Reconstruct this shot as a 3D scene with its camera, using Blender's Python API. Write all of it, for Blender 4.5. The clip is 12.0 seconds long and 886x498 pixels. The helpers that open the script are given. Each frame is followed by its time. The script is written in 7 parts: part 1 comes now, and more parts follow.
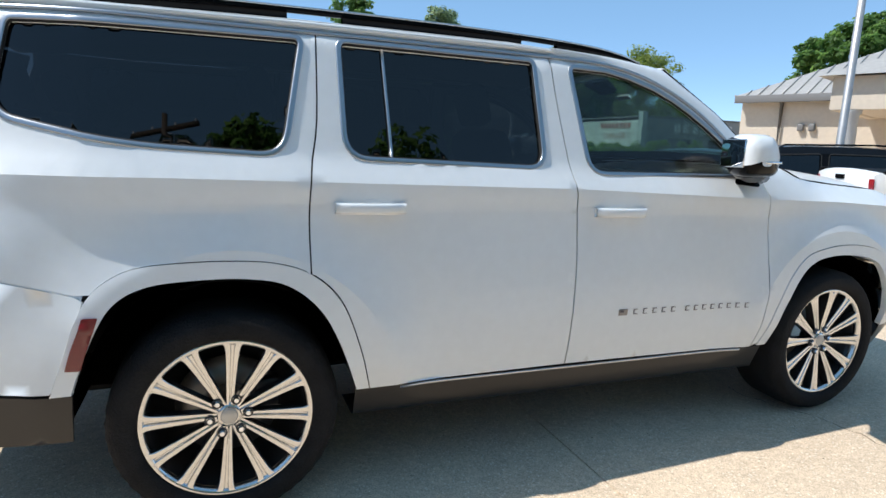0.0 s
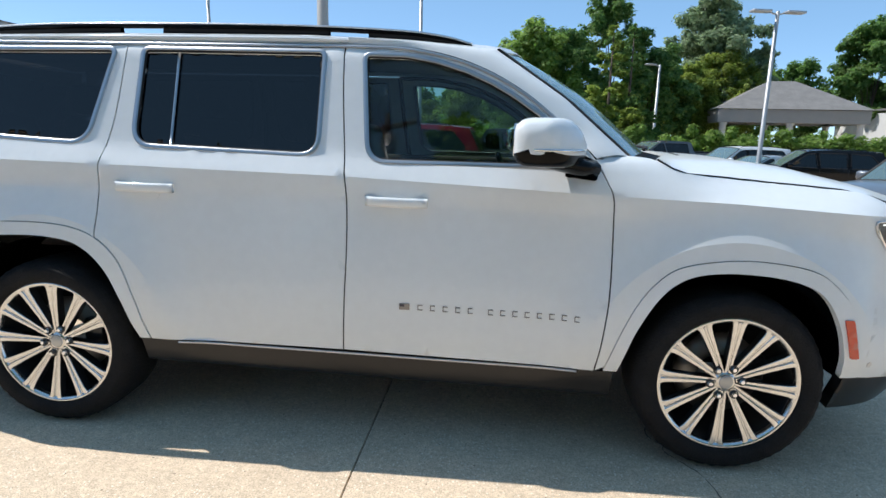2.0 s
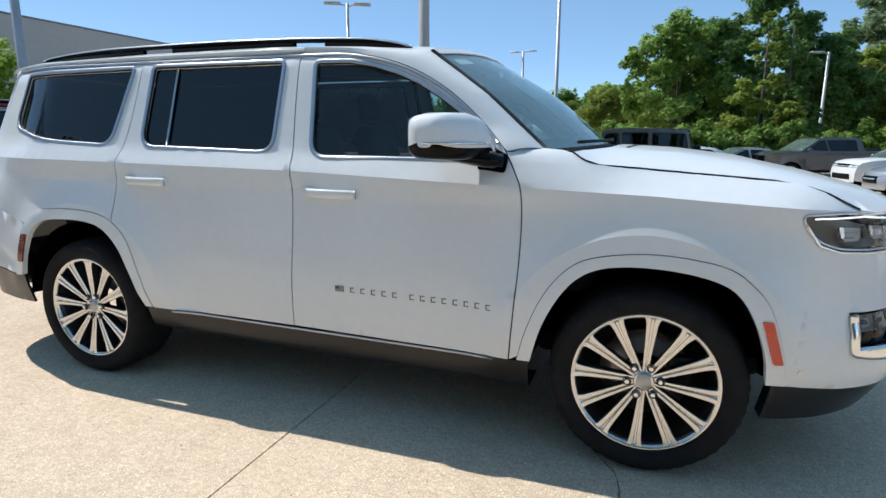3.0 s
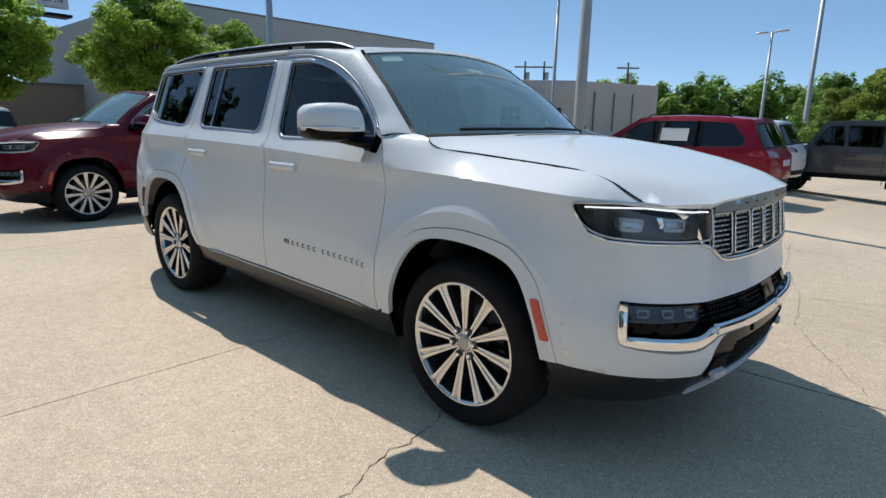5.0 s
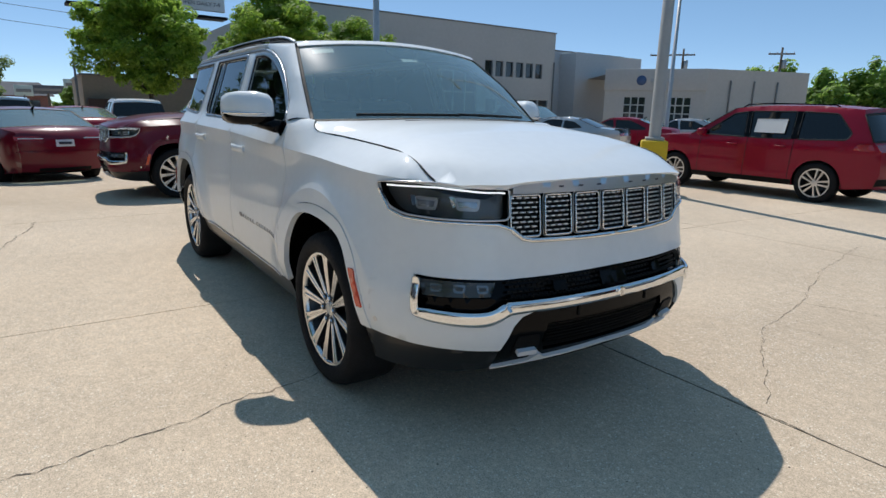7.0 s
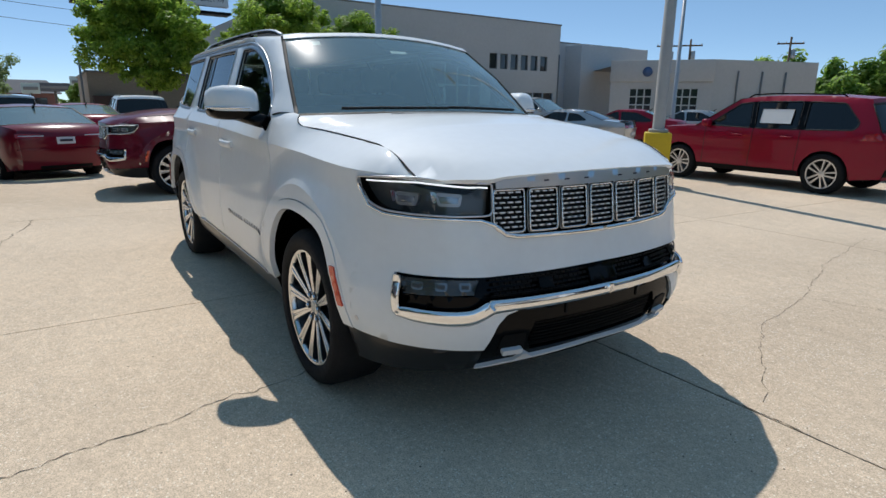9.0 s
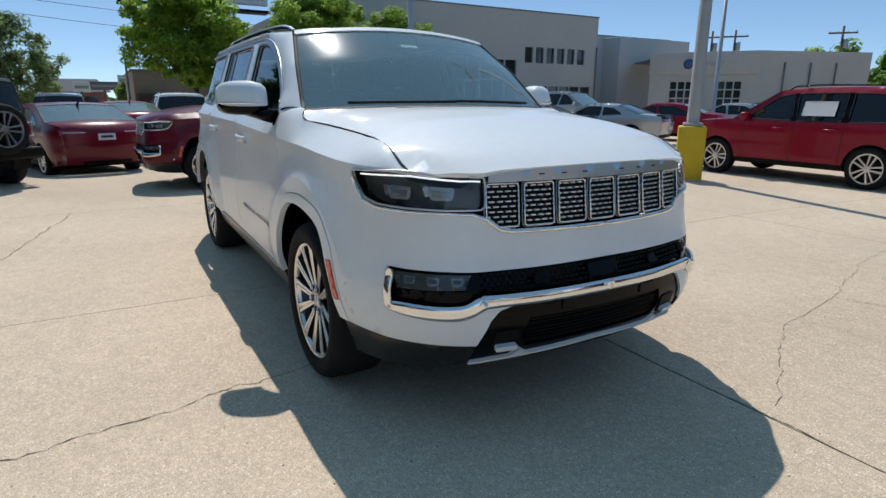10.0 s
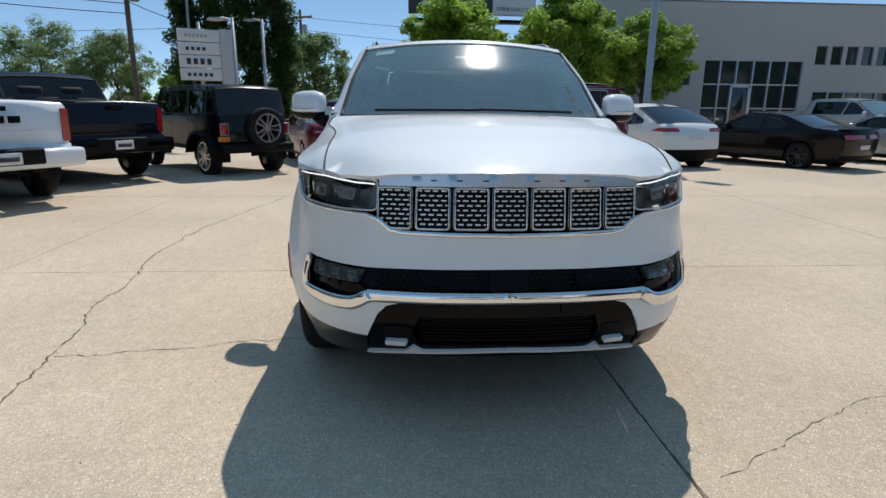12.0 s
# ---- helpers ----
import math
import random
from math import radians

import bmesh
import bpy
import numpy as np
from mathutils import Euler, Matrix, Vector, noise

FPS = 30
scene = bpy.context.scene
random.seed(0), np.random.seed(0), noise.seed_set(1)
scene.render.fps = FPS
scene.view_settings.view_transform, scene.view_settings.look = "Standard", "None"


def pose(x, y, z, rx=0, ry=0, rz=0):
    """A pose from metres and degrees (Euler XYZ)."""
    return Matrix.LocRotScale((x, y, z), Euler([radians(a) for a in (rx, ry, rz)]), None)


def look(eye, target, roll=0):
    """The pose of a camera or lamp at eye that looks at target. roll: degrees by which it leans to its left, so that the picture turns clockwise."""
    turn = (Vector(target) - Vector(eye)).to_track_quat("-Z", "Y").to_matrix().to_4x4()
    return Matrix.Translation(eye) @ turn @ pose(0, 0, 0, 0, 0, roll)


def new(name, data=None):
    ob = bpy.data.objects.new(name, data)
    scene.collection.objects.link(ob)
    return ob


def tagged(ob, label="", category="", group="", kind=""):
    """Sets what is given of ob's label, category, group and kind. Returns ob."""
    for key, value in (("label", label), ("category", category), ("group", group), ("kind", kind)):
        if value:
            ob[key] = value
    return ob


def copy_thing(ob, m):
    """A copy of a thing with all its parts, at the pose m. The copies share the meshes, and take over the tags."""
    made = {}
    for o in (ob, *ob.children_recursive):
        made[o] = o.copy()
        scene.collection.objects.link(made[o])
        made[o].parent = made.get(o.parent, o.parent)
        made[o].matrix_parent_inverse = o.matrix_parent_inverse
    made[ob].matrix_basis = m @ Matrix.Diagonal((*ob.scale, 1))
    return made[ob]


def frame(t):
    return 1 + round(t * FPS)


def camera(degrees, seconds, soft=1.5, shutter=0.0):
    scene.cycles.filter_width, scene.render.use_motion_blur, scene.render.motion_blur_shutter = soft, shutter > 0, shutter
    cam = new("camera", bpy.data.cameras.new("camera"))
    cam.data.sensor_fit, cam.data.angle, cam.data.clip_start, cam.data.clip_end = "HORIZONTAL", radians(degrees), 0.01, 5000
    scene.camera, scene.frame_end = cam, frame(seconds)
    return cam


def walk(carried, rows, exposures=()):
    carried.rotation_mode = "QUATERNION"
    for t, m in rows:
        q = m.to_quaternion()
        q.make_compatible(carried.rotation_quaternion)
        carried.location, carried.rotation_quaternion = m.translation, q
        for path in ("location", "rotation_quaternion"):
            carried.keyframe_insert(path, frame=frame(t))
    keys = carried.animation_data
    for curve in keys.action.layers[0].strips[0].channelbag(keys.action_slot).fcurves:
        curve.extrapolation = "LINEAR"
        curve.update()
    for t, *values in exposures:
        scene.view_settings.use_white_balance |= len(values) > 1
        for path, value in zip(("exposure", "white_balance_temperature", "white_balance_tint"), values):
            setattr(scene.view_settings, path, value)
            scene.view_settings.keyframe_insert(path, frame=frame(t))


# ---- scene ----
cam = camera(75.1, 12.0)
PATH = [
    (0, (-0.013, -3.084, 1.415), (0.709, -1.253, 1.061), 2.0),
    (0.5, (0.53, -3.204, 1.42), (1.06, -1.314, 1.036), 2.1),
    (1, (1.038, -3.296, 1.414), (1.342, -1.357, 1.028), 2.0),
    (1.5, (1.553, -3.351, 1.424), (1.625, -1.391, 1.029), 1.9),
    (2, (2.088, -3.432, 1.437), (1.913, -1.478, 1.048), 1.5),
    (2.5, (2.571, -3.412, 1.423), (2.148, -1.497, 1.032), 0.9),
    (3, (3.092, -3.394, 1.417), (2.432, -1.546, 1.033), 0.2),
    (5, (4.779, -2.937, 1.429), (3.463, -1.494, 0.998), 1.2),
    (5.5, (5.168, -2.726, 1.422), (3.74, -1.393, 0.992), 1.4),
    (6, (5.431, -2.477, 1.406), (3.911, -1.259, 0.954), 1.4),
    (6.5, (5.655, -2.254, 1.413), (4.078, -1.116, 0.945), 1.3),
    (7, (5.815, -2.094, 1.424), (4.212, -0.994, 0.958), 1.2),
    (7.5, (5.833, -2.006, 1.421), (4.215, -0.93, 0.947), 1.2),
    (9.5, (5.81, -1.937, 1.418), (4.196, -0.864, 0.925), 0.4),
    (10, (5.89, -1.809, 1.411), (4.214, -0.84, 0.909), 0.2),
    (10.5, (6.118, -1.526, 1.407), (4.361, -0.707, 0.917), 0.0),
    (11, (6.252, -1.206, 1.406), (4.409, -0.607, 0.912), 0.2),
    (11.5, (6.353, -0.829, 1.418), (4.452, -0.464, 0.916), 0.4),
    (12, (6.468, -0.447, 1.433), (4.533, -0.311, 0.945), 0.6),
]
walk(cam, [(t, look(eye, target, roll)) for t, eye, target, roll in PATH], [(0, .74), (2, .70), (3, .56), (5, .22), (12, .14)])
from mathutils import geometry

# ---- light: a high sun behind the white car, clear sky ----
SUN = Vector((-0.70, 0.19, 1.0)).normalized()
world = bpy.data.worlds.new("sky")
scene.world = world
world.use_nodes = True
_n = world.node_tree.nodes
sky = _n.new("ShaderNodeTexSky")
sky.sky_type, sky.sun_disc = "NISHITA", False
sky.sun_elevation, sky.sun_rotation = math.asin(SUN.z), math.atan2(SUN.x, SUN.y)
sky.air_density, sky.dust_density, sky.ozone_density = 0.65, 0.0, 1.2
sky.altitude = 2500
haze = _n.new("ShaderNodeMix")
haze.data_type = "RGBA"
haze.inputs["Factor"].default_value = 0.5
haze.inputs["B"].default_value = (1.15, 2.45, 3.8, 1)
world.node_tree.links.new(sky.outputs[0], haze.inputs["A"])
world.node_tree.links.new(haze.outputs["Result"], _n["Background"].inputs[0])
_n["Background"].inputs[1].default_value = 0.14
lamp = bpy.data.lights.new("sun", "SUN")
lamp.energy, lamp.angle, lamp.color = 3.15, radians(0.53), (1.0, 0.96, 0.91)
new("sun", lamp).matrix_world = look(SUN * 50, (0, 0, 0))


# ---- materials ----
def material(name, colour, rough=0.5, metal=0.0, coat=0.0, vary=0.0, scale=4.0, bump=0.0, bump_scale=60.0, second=None, spec=0.5, coat_rough=0.03):
    m = bpy.data.materials.new(name)
    m.use_nodes = True
    nodes, links = m.node_tree.nodes, m.node_tree.links
    b = nodes["Principled BSDF"]
    b.inputs["Base Color"].default_value = (*colour, 1)
    b.inputs["Roughness"].default_value = rough
    b.inputs["Metallic"].default_value = metal
    b.inputs["Coat Weight"].default_value = coat
    b.inputs["Coat Roughness"].default_value = coat_rough
    b.inputs["Specular IOR Level"].default_value = spec
    if vary or bump:
        place = nodes.new("ShaderNodeTexCoord")
        if vary:
            big, fine = nodes.new("ShaderNodeTexNoise"), nodes.new("ShaderNodeTexNoise")
            big.inputs["Scale"].default_value, big.inputs["Detail"].default_value = scale, 6
            fine.inputs["Scale"].default_value, fine.inputs["Detail"].default_value = scale * 14, 4
            both = nodes.new("ShaderNodeMath")
            both.operation = "ADD"
            ramp = nodes.new("ShaderNodeMapRange")
            ramp.inputs["From Min"].default_value, ramp.inputs["From Max"].default_value = 0.7, 1.3
            mix = nodes.new("ShaderNodeMix")
            mix.data_type = "RGBA"
            dark = second or tuple(c * (1 - vary) for c in colour)
            mix.inputs["A"].default_value, mix.inputs["B"].default_value = (*dark, 1), (*[min(1, c * (1 + vary * 0.6)) for c in colour], 1)
            for t in (big, fine):
                links.new(place.outputs["Object"], t.inputs["Vector"])
            links.new(big.outputs["Fac"], both.inputs[0])
            links.new(fine.outputs["Fac"], both.inputs[1])
            links.new(both.outputs[0], ramp.inputs["Value"])
            links.new(ramp.outputs[0], mix.inputs["Factor"])
            links.new(mix.outputs["Result"], b.inputs["Base Color"])
        if bump:
            t, r = nodes.new("ShaderNodeTexNoise"), nodes.new("ShaderNodeBump")
            t.inputs["Scale"].default_value, t.inputs["Detail"].default_value = bump_scale, 5
            r.inputs["Strength"].default_value, r.inputs["Distance"].default_value = bump, 0.01
            links.new(place.outputs["Object"], t.inputs["Vector"])
            links.new(t.outputs["Fac"], r.inputs["Height"])
            links.new(r.outputs[0], b.inputs["Normal"])
    return m


def glass(name, tint, gloss=1.0, face=0.045, pale_haze=0.0):
    """A thin tinted pane: it lets tinted light through, mirrors more towards grazing angles and may have pale haze
    painted in.
    """
    m = bpy.data.materials.new(name)
    m.use_nodes = True
    nodes, links = m.node_tree.nodes, m.node_tree.links
    nodes.remove(nodes["Principled BSDF"])
    clear, shine, mix, f, five, ramp = (nodes.new("ShaderNode" + k) for k in ("BsdfTransparent", "BsdfGlossy", "MixShader", "LayerWeight", "Math", "MapRange"))
    clear.inputs[0].default_value = (*tint, 1)
    shine.inputs["Roughness"].default_value = 0.01
    shine.inputs["Color"].default_value = (gloss, gloss, gloss, 1)
    f.inputs["Blend"].default_value = 0.5
    five.operation = "POWER"
    five.inputs[1].default_value = 5.0
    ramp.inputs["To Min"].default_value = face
    for a, b in ((f.outputs["Facing"], five.inputs[0]), (five.outputs[0], ramp.inputs["Value"]), (ramp.outputs[0], mix.inputs[0]), (clear.outputs[0], mix.inputs[1]), (shine.outputs[0], mix.inputs[2]), (mix.outputs[0], nodes["Material Output"].inputs[0])):
        links.new(a, b)
    # painted haze: teal diffuse plus a soft sheen, standing in for light on glass
    if pale_haze:
        haze_base, over = nodes.new("ShaderNodeBsdfDiffuse"), nodes.new("ShaderNodeMixShader")
        haze_base.inputs[0].default_value = (0.40, 0.60, 0.56, 1)
        over.inputs[0].default_value = pale_haze
        soft_glint, veil = nodes.new("ShaderNodeBsdfGlossy"), nodes.new("ShaderNodeMixShader")
        soft_glint.inputs["Roughness"].default_value = 0.16
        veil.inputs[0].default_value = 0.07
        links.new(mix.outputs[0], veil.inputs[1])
        links.new(soft_glint.outputs[0], veil.inputs[2])
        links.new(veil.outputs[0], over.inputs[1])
        links.new(haze_base.outputs[0], over.inputs[2])
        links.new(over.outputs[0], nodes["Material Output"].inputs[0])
    return m


def paint(name, colour, rough=0.35, metal=0.0, coat=1.0, coat_rough=0.03):
    return material(name, colour, rough, metal, coat=coat, vary=0.03, scale=1.5, spec=0.5 * coat, coat_rough=coat_rough)


WHITE = paint("white_paint", (0.745, 0.775, 0.79), 0.6, 0.0, 0.7, 0.09)
MAROON = paint("maroon_paint", (0.105, 0.003, 0.014), 0.3, 0.0, 0.35)
RED = paint("red_paint", (0.25, 0.004, 0.024), 0.3, 0.0, 0.32)
BLACK = paint("black_paint", (0.004, 0.004, 0.005), 0.25, 0.0, 0.3)
NAVY = paint("dark_blue_paint", (0.003, 0.004, 0.012), 0.25, 0.0, 0.3)
DEEPRED = paint("deep_red_paint", (0.15, 0.003, 0.016), 0.3, 0.0, 0.4)
SILVER = paint("silver_paint", (0.42, 0.44, 0.46), 0.35, 0.6)
GREY = paint("grey_paint", (0.10, 0.105, 0.11), 0.35, 0.5)
CHROME = material("chrome", (0.78, 0.79, 0.80), 0.09, 1.0)
BRIGHT_TRIM = material("satin_window_trim", (0.42, 0.44, 0.47), 0.34, 1.0)
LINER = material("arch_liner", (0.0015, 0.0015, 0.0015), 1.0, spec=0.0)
MIRROR = material("mirror_glass", (0.72, 0.74, 0.76), 0.03, 1.0)
SATIN = material("satin_metal", (0.62, 0.62, 0.63), 0.28, 1.0)
MACHINED = material("machined_alloy", (0.70, 0.69, 0.67), 0.24, 1.0, vary=0.05, scale=30)
ALLOY = material("dark_alloy", (0.035, 0.035, 0.038), 0.35, 0.4, coat=0.4)
PLASTIC = material("black_plastic", (0.004, 0.004, 0.0042), 0.6, spec=0.15, bump=0.15, bump_scale=400)
GLOSSBLACK = material("gloss_black", (0.003, 0.003, 0.0034), 0.10, spec=0.12)
ROCKER = material("dark_grey_paint", (0.010, 0.009, 0.0095), 0.35, 0.2, coat=0.15, vary=0.1)
TYRE = material("tyre_rubber", (0.015, 0.015, 0.016), 0.75, spec=0.15, vary=0.35, scale=12, bump=0.5, bump_scale=120)
CLOTH = material("dark_trim", (0.012, 0.012, 0.013), 0.8, bump=0.1, bump_scale=90)
LEATHER = material("seat_leather", (0.045, 0.042, 0.042), 0.55, vary=0.15, bump=0.1, bump_scale=150)
RUBBER = material("seal_rubber", (0.01, 0.01, 0.01), 0.7)
FOGGLASS = material("fog_lamp_lens", (0.20, 0.21, 0.22), 0.12, 0.6, coat=0.6)
PROJECTOR = material("projector_lens", (0.42, 0.43, 0.44), 0.12, 0.6, coat=0.6)
DASH = material("bright_silver_dash", (0.80, 0.81, 0.82), 0.35, 0.55)
LENS = glass("clear_lens", (0.86, 0.88, 0.9))
# reflectance raised and haze mixed in, so this glass reads bright and teal
SCREEN = glass("windscreen_glass", (0.50, 0.68, 0.66), face=0.26, pale_haze=0.16)
SIDEGLASS = glass("front_side_glass", (0.48, 0.62, 0.57))
PRIVACY = glass("privacy_glass", (0.03, 0.033, 0.037), face=0.05)
AMBER = material("amber_reflector", (0.62, 0.055, 0.015), 0.25, coat=0.6)
REDLENS = material("red_lens", (0.32, 0.006, 0.01), 0.15, coat=1.0)
DARKRED = material("dark_red_reflector", (0.16, 0.010, 0.012), 0.25, coat=0.6)
PAPER = material("white_paper", (0.75, 0.75, 0.74), 0.7)
PLATE = material("plate_white", (0.65, 0.66, 0.68), 0.4)
INK = material("dark_ink", (0.03, 0.03, 0.05), 0.6)
CAPGREY = material("grey_cap", (0.50, 0.49, 0.47), 0.4, 0.6)
BADGE = material("dark_badge_metal", (0.22, 0.22, 0.23), 0.3, 1.0)
BOWL = material("lamp_bowl_metal", (0.42, 0.42, 0.43), 0.42, 1.0)
HOUSING = material("dark_grey_lamp_housing", (0.055, 0.056, 0.055), 0.38)
SMOKE = material("smoked_lamp_housing", (0.045, 0.047, 0.045), 0.2, coat=0.4)
DISC = material("brake_disc", (0.25, 0.24, 0.23), 0.4, 1.0)
drl = bpy.data.materials.new("running_light")
drl.use_nodes = True
drl.node_tree.nodes["Principled BSDF"].inputs["Emission Color"].default_value = (1, 1, 0.97, 1)
drl.node_tree.nodes["Principled BSDF"].inputs["Emission Strength"].default_value = 0.9


# ---- mesh helpers ----
def mesh(name, verts, faces, mat, smooth=True):
    me = bpy.data.meshes.new(name)
    me.from_pydata([tuple(map(float, v)) for v in verts], [], faces)
    me.materials.append(mat)
    if smooth:
        me.polygons.foreach_set("use_smooth", [True] * len(me.polygons))
    me.update()
    return me


def part(name, data, parent=None, label=""):
    ob = new(name, data)
    if parent:
        ob.parent = parent
    if label:
        ob["label"] = label
    return ob


def thing(name, label, category, group="", kind="", at=None):
    ob = tagged(new(name), label, category, group, kind)
    ob.empty_display_size = 0.2
    if at is not None:
        ob.matrix_basis = at
    return ob


def join(*pieces):
    """Several (verts, faces) as one."""
    verts, faces = [], []
    for v, f in pieces:
        n = len(verts)
        verts += [tuple(p) for p in v]
        faces += [tuple(i + n for i in q) for q in f]
    return verts, faces


def block(x0, x1, y0, y1, z0, z1, r=0.0):
    """A box with bevelled edges."""
    c = ((x0 + x1) / 2, (y0 + y1) / 2, (z0 + z1) / 2)
    h = (abs(x1 - x0) / 2, abs(y1 - y0) / 2, abs(z1 - z0) / 2)
    bm = bmesh.new()
    bmesh.ops.create_cube(bm, size=2)
    for v in bm.verts:
        v.co = Vector([v.co[i] * h[i] for i in range(3)])
    if r:
        bmesh.ops.bevel(bm, geom=bm.edges[:], offset=min(r, min(h) * 0.9), segments=2, affect="EDGES", profile=0.5)
    for v in bm.verts:
        v.co += Vector(c)
    bm.verts.index_update()
    out = [tuple(v.co) for v in bm.verts], [tuple(v.index for v in f.verts) for f in bm.faces]
    bm.free()
    return out


def lathe(profile, n=40, axis="y", centre=(0, 0, 0), arc=1.0):
    """Turns (radius, along) points round an axis."""
    verts, faces = [], []
    k = len(profile)
    m = n if arc >= 1 else n + 1
    for i in range(m):
        a = 2 * math.pi * arc * i / n
        for r, h in profile:
            p = (r * math.cos(a), r * math.sin(a), h)
            p = {"z": p, "y": (p[0], p[2], p[1]), "x": (p[2], p[0], p[1])}[axis]
            verts.append((p[0] + centre[0], p[1] + centre[1], p[2] + centre[2]))
    for i in range(n):
        for j in range(k - 1):
            a, b = i * k + j, ((i + 1) % m) * k + j
            faces.append((a, b, b + 1, a + 1))
    return verts, faces


def tube(points, radius, n=8, closed=False, flat=1.0):
    """A round bar along points; radius may be a list. flat squeezes it upwards."""
    pts = [Vector(p) for p in points]
    verts, faces = [], []
    rs = radius if isinstance(radius, (list, tuple)) else [radius] * len(pts)
    for i, p in enumerate(pts):
        a = pts[i - 1] if i or closed else p
        b = pts[(i + 1) % len(pts)] if i < len(pts) - 1 or closed else p
        d = (b - a).normalized()
        u = d.cross(Vector((0, 0, 1)))
        u = u.normalized() if u.length > 1e-3 else Vector((1, 0, 0))
        w = u.cross(d)
        for k in range(n):
            t = 2 * math.pi * k / n
            verts.append(p + rs[i] * (math.cos(t) * u + flat * math.sin(t) * w))
    m = len(pts)
    for i in range(m if closed else m - 1):
        for k in range(n):
            a, b = i * n + k, ((i + 1) % m) * n + k
            faces.append((a, i * n + (k + 1) % n, ((i + 1) % m) * n + (k + 1) % n, b))
    if not closed:
        faces += [tuple(range(n - 1, -1, -1)), tuple(range((m - 1) * n, m * n))]
    return verts, faces


def ring(points, ups, width, height, closed=True):
    """A flat moulding along points on a surface: width across, height proud along ups."""
    pts, ups = [Vector(p) for p in points], [Vector(u) for u in ups]
    verts, faces = [], []
    m = len(pts)
    for i, p in enumerate(pts):
        a = pts[i - 1] if i or closed else p
        b = pts[(i + 1) % m] if i < m - 1 or closed else p
        d, u = (b - a).normalized(), ups[i].normalized()
        w = d.cross(u).normalized()
        wide = width[i] if isinstance(width, (list, tuple)) else width
        for c, h in ((-0.5, -0.6), (-0.5, 0.6), (-0.28, 1.0), (0.28, 1.0), (0.5, 0.6), (0.5, -0.6)):
            verts.append(p + w * wide * c + u * height * h)
    for i in range(m if closed else m - 1):
        for k in range(6):
            a, b = i * 6, ((i + 1) % m) * 6
            faces.append((a + k, a + (k + 1) % 6, b + (k + 1) % 6, b + k))
    if not closed:
        faces += [tuple(range(6)), tuple(range((m - 1) * 6 + 5, (m - 1) * 6 - 1, -1))]
    return verts, faces


def inside(poly, pts):
    """Which of the points lie in the polygon."""
    pts = np.asarray(pts, float)
    hit = np.zeros(len(pts), bool)
    p = np.asarray(poly, float)
    for a, b in zip(p, np.roll(p, -1, axis=0)):
        cond = (a[1] > pts[:, 1]) != (b[1] > pts[:, 1])
        if abs(b[1] - a[1]) > 1e-12:
            hit ^= cond & (pts[:, 0] < (b[0] - a[0]) * (pts[:, 1] - a[1]) / (b[1] - a[1]) + a[0])
    return hit


def rounded(points, radius, n=5):
    """A polygon with its corners rounded; radius: one or one for each corner."""
    out, m = [], len(points)
    for i, p in enumerate(points):
        p = np.array(p, float)
        a, b = np.array(points[i - 1], float), np.array(points[(i + 1) % m], float)
        r = radius[i] if isinstance(radius, (list, tuple)) else radius
        la, lb = np.linalg.norm(a - p), np.linalg.norm(b - p)
        r = min(r, la * 0.45, lb * 0.45)
        if r < 1e-4:
            out.append(tuple(p))
            continue
        q0, q1 = p + (a - p) / la * r, p + (b - p) / lb * r
        for k in range(n + 1):
            t = k / n
            out.append(tuple((1 - t) ** 2 * q0 + 2 * t * (1 - t) * p + t * t * q1))
    return out


def dense(poly, step, closed=True):
    out, m = [], len(poly)
    for i in range(m if closed else m - 1):
        a, b = np.array(poly[i], float), np.array(poly[(i + 1) % m], float)
        k = max(1, int(np.linalg.norm(b - a) / step))
        out += [tuple(a + (b - a) * j / k) for j in range(k)]
    if not closed:
        out.append(tuple(poly[-1]))
    return out


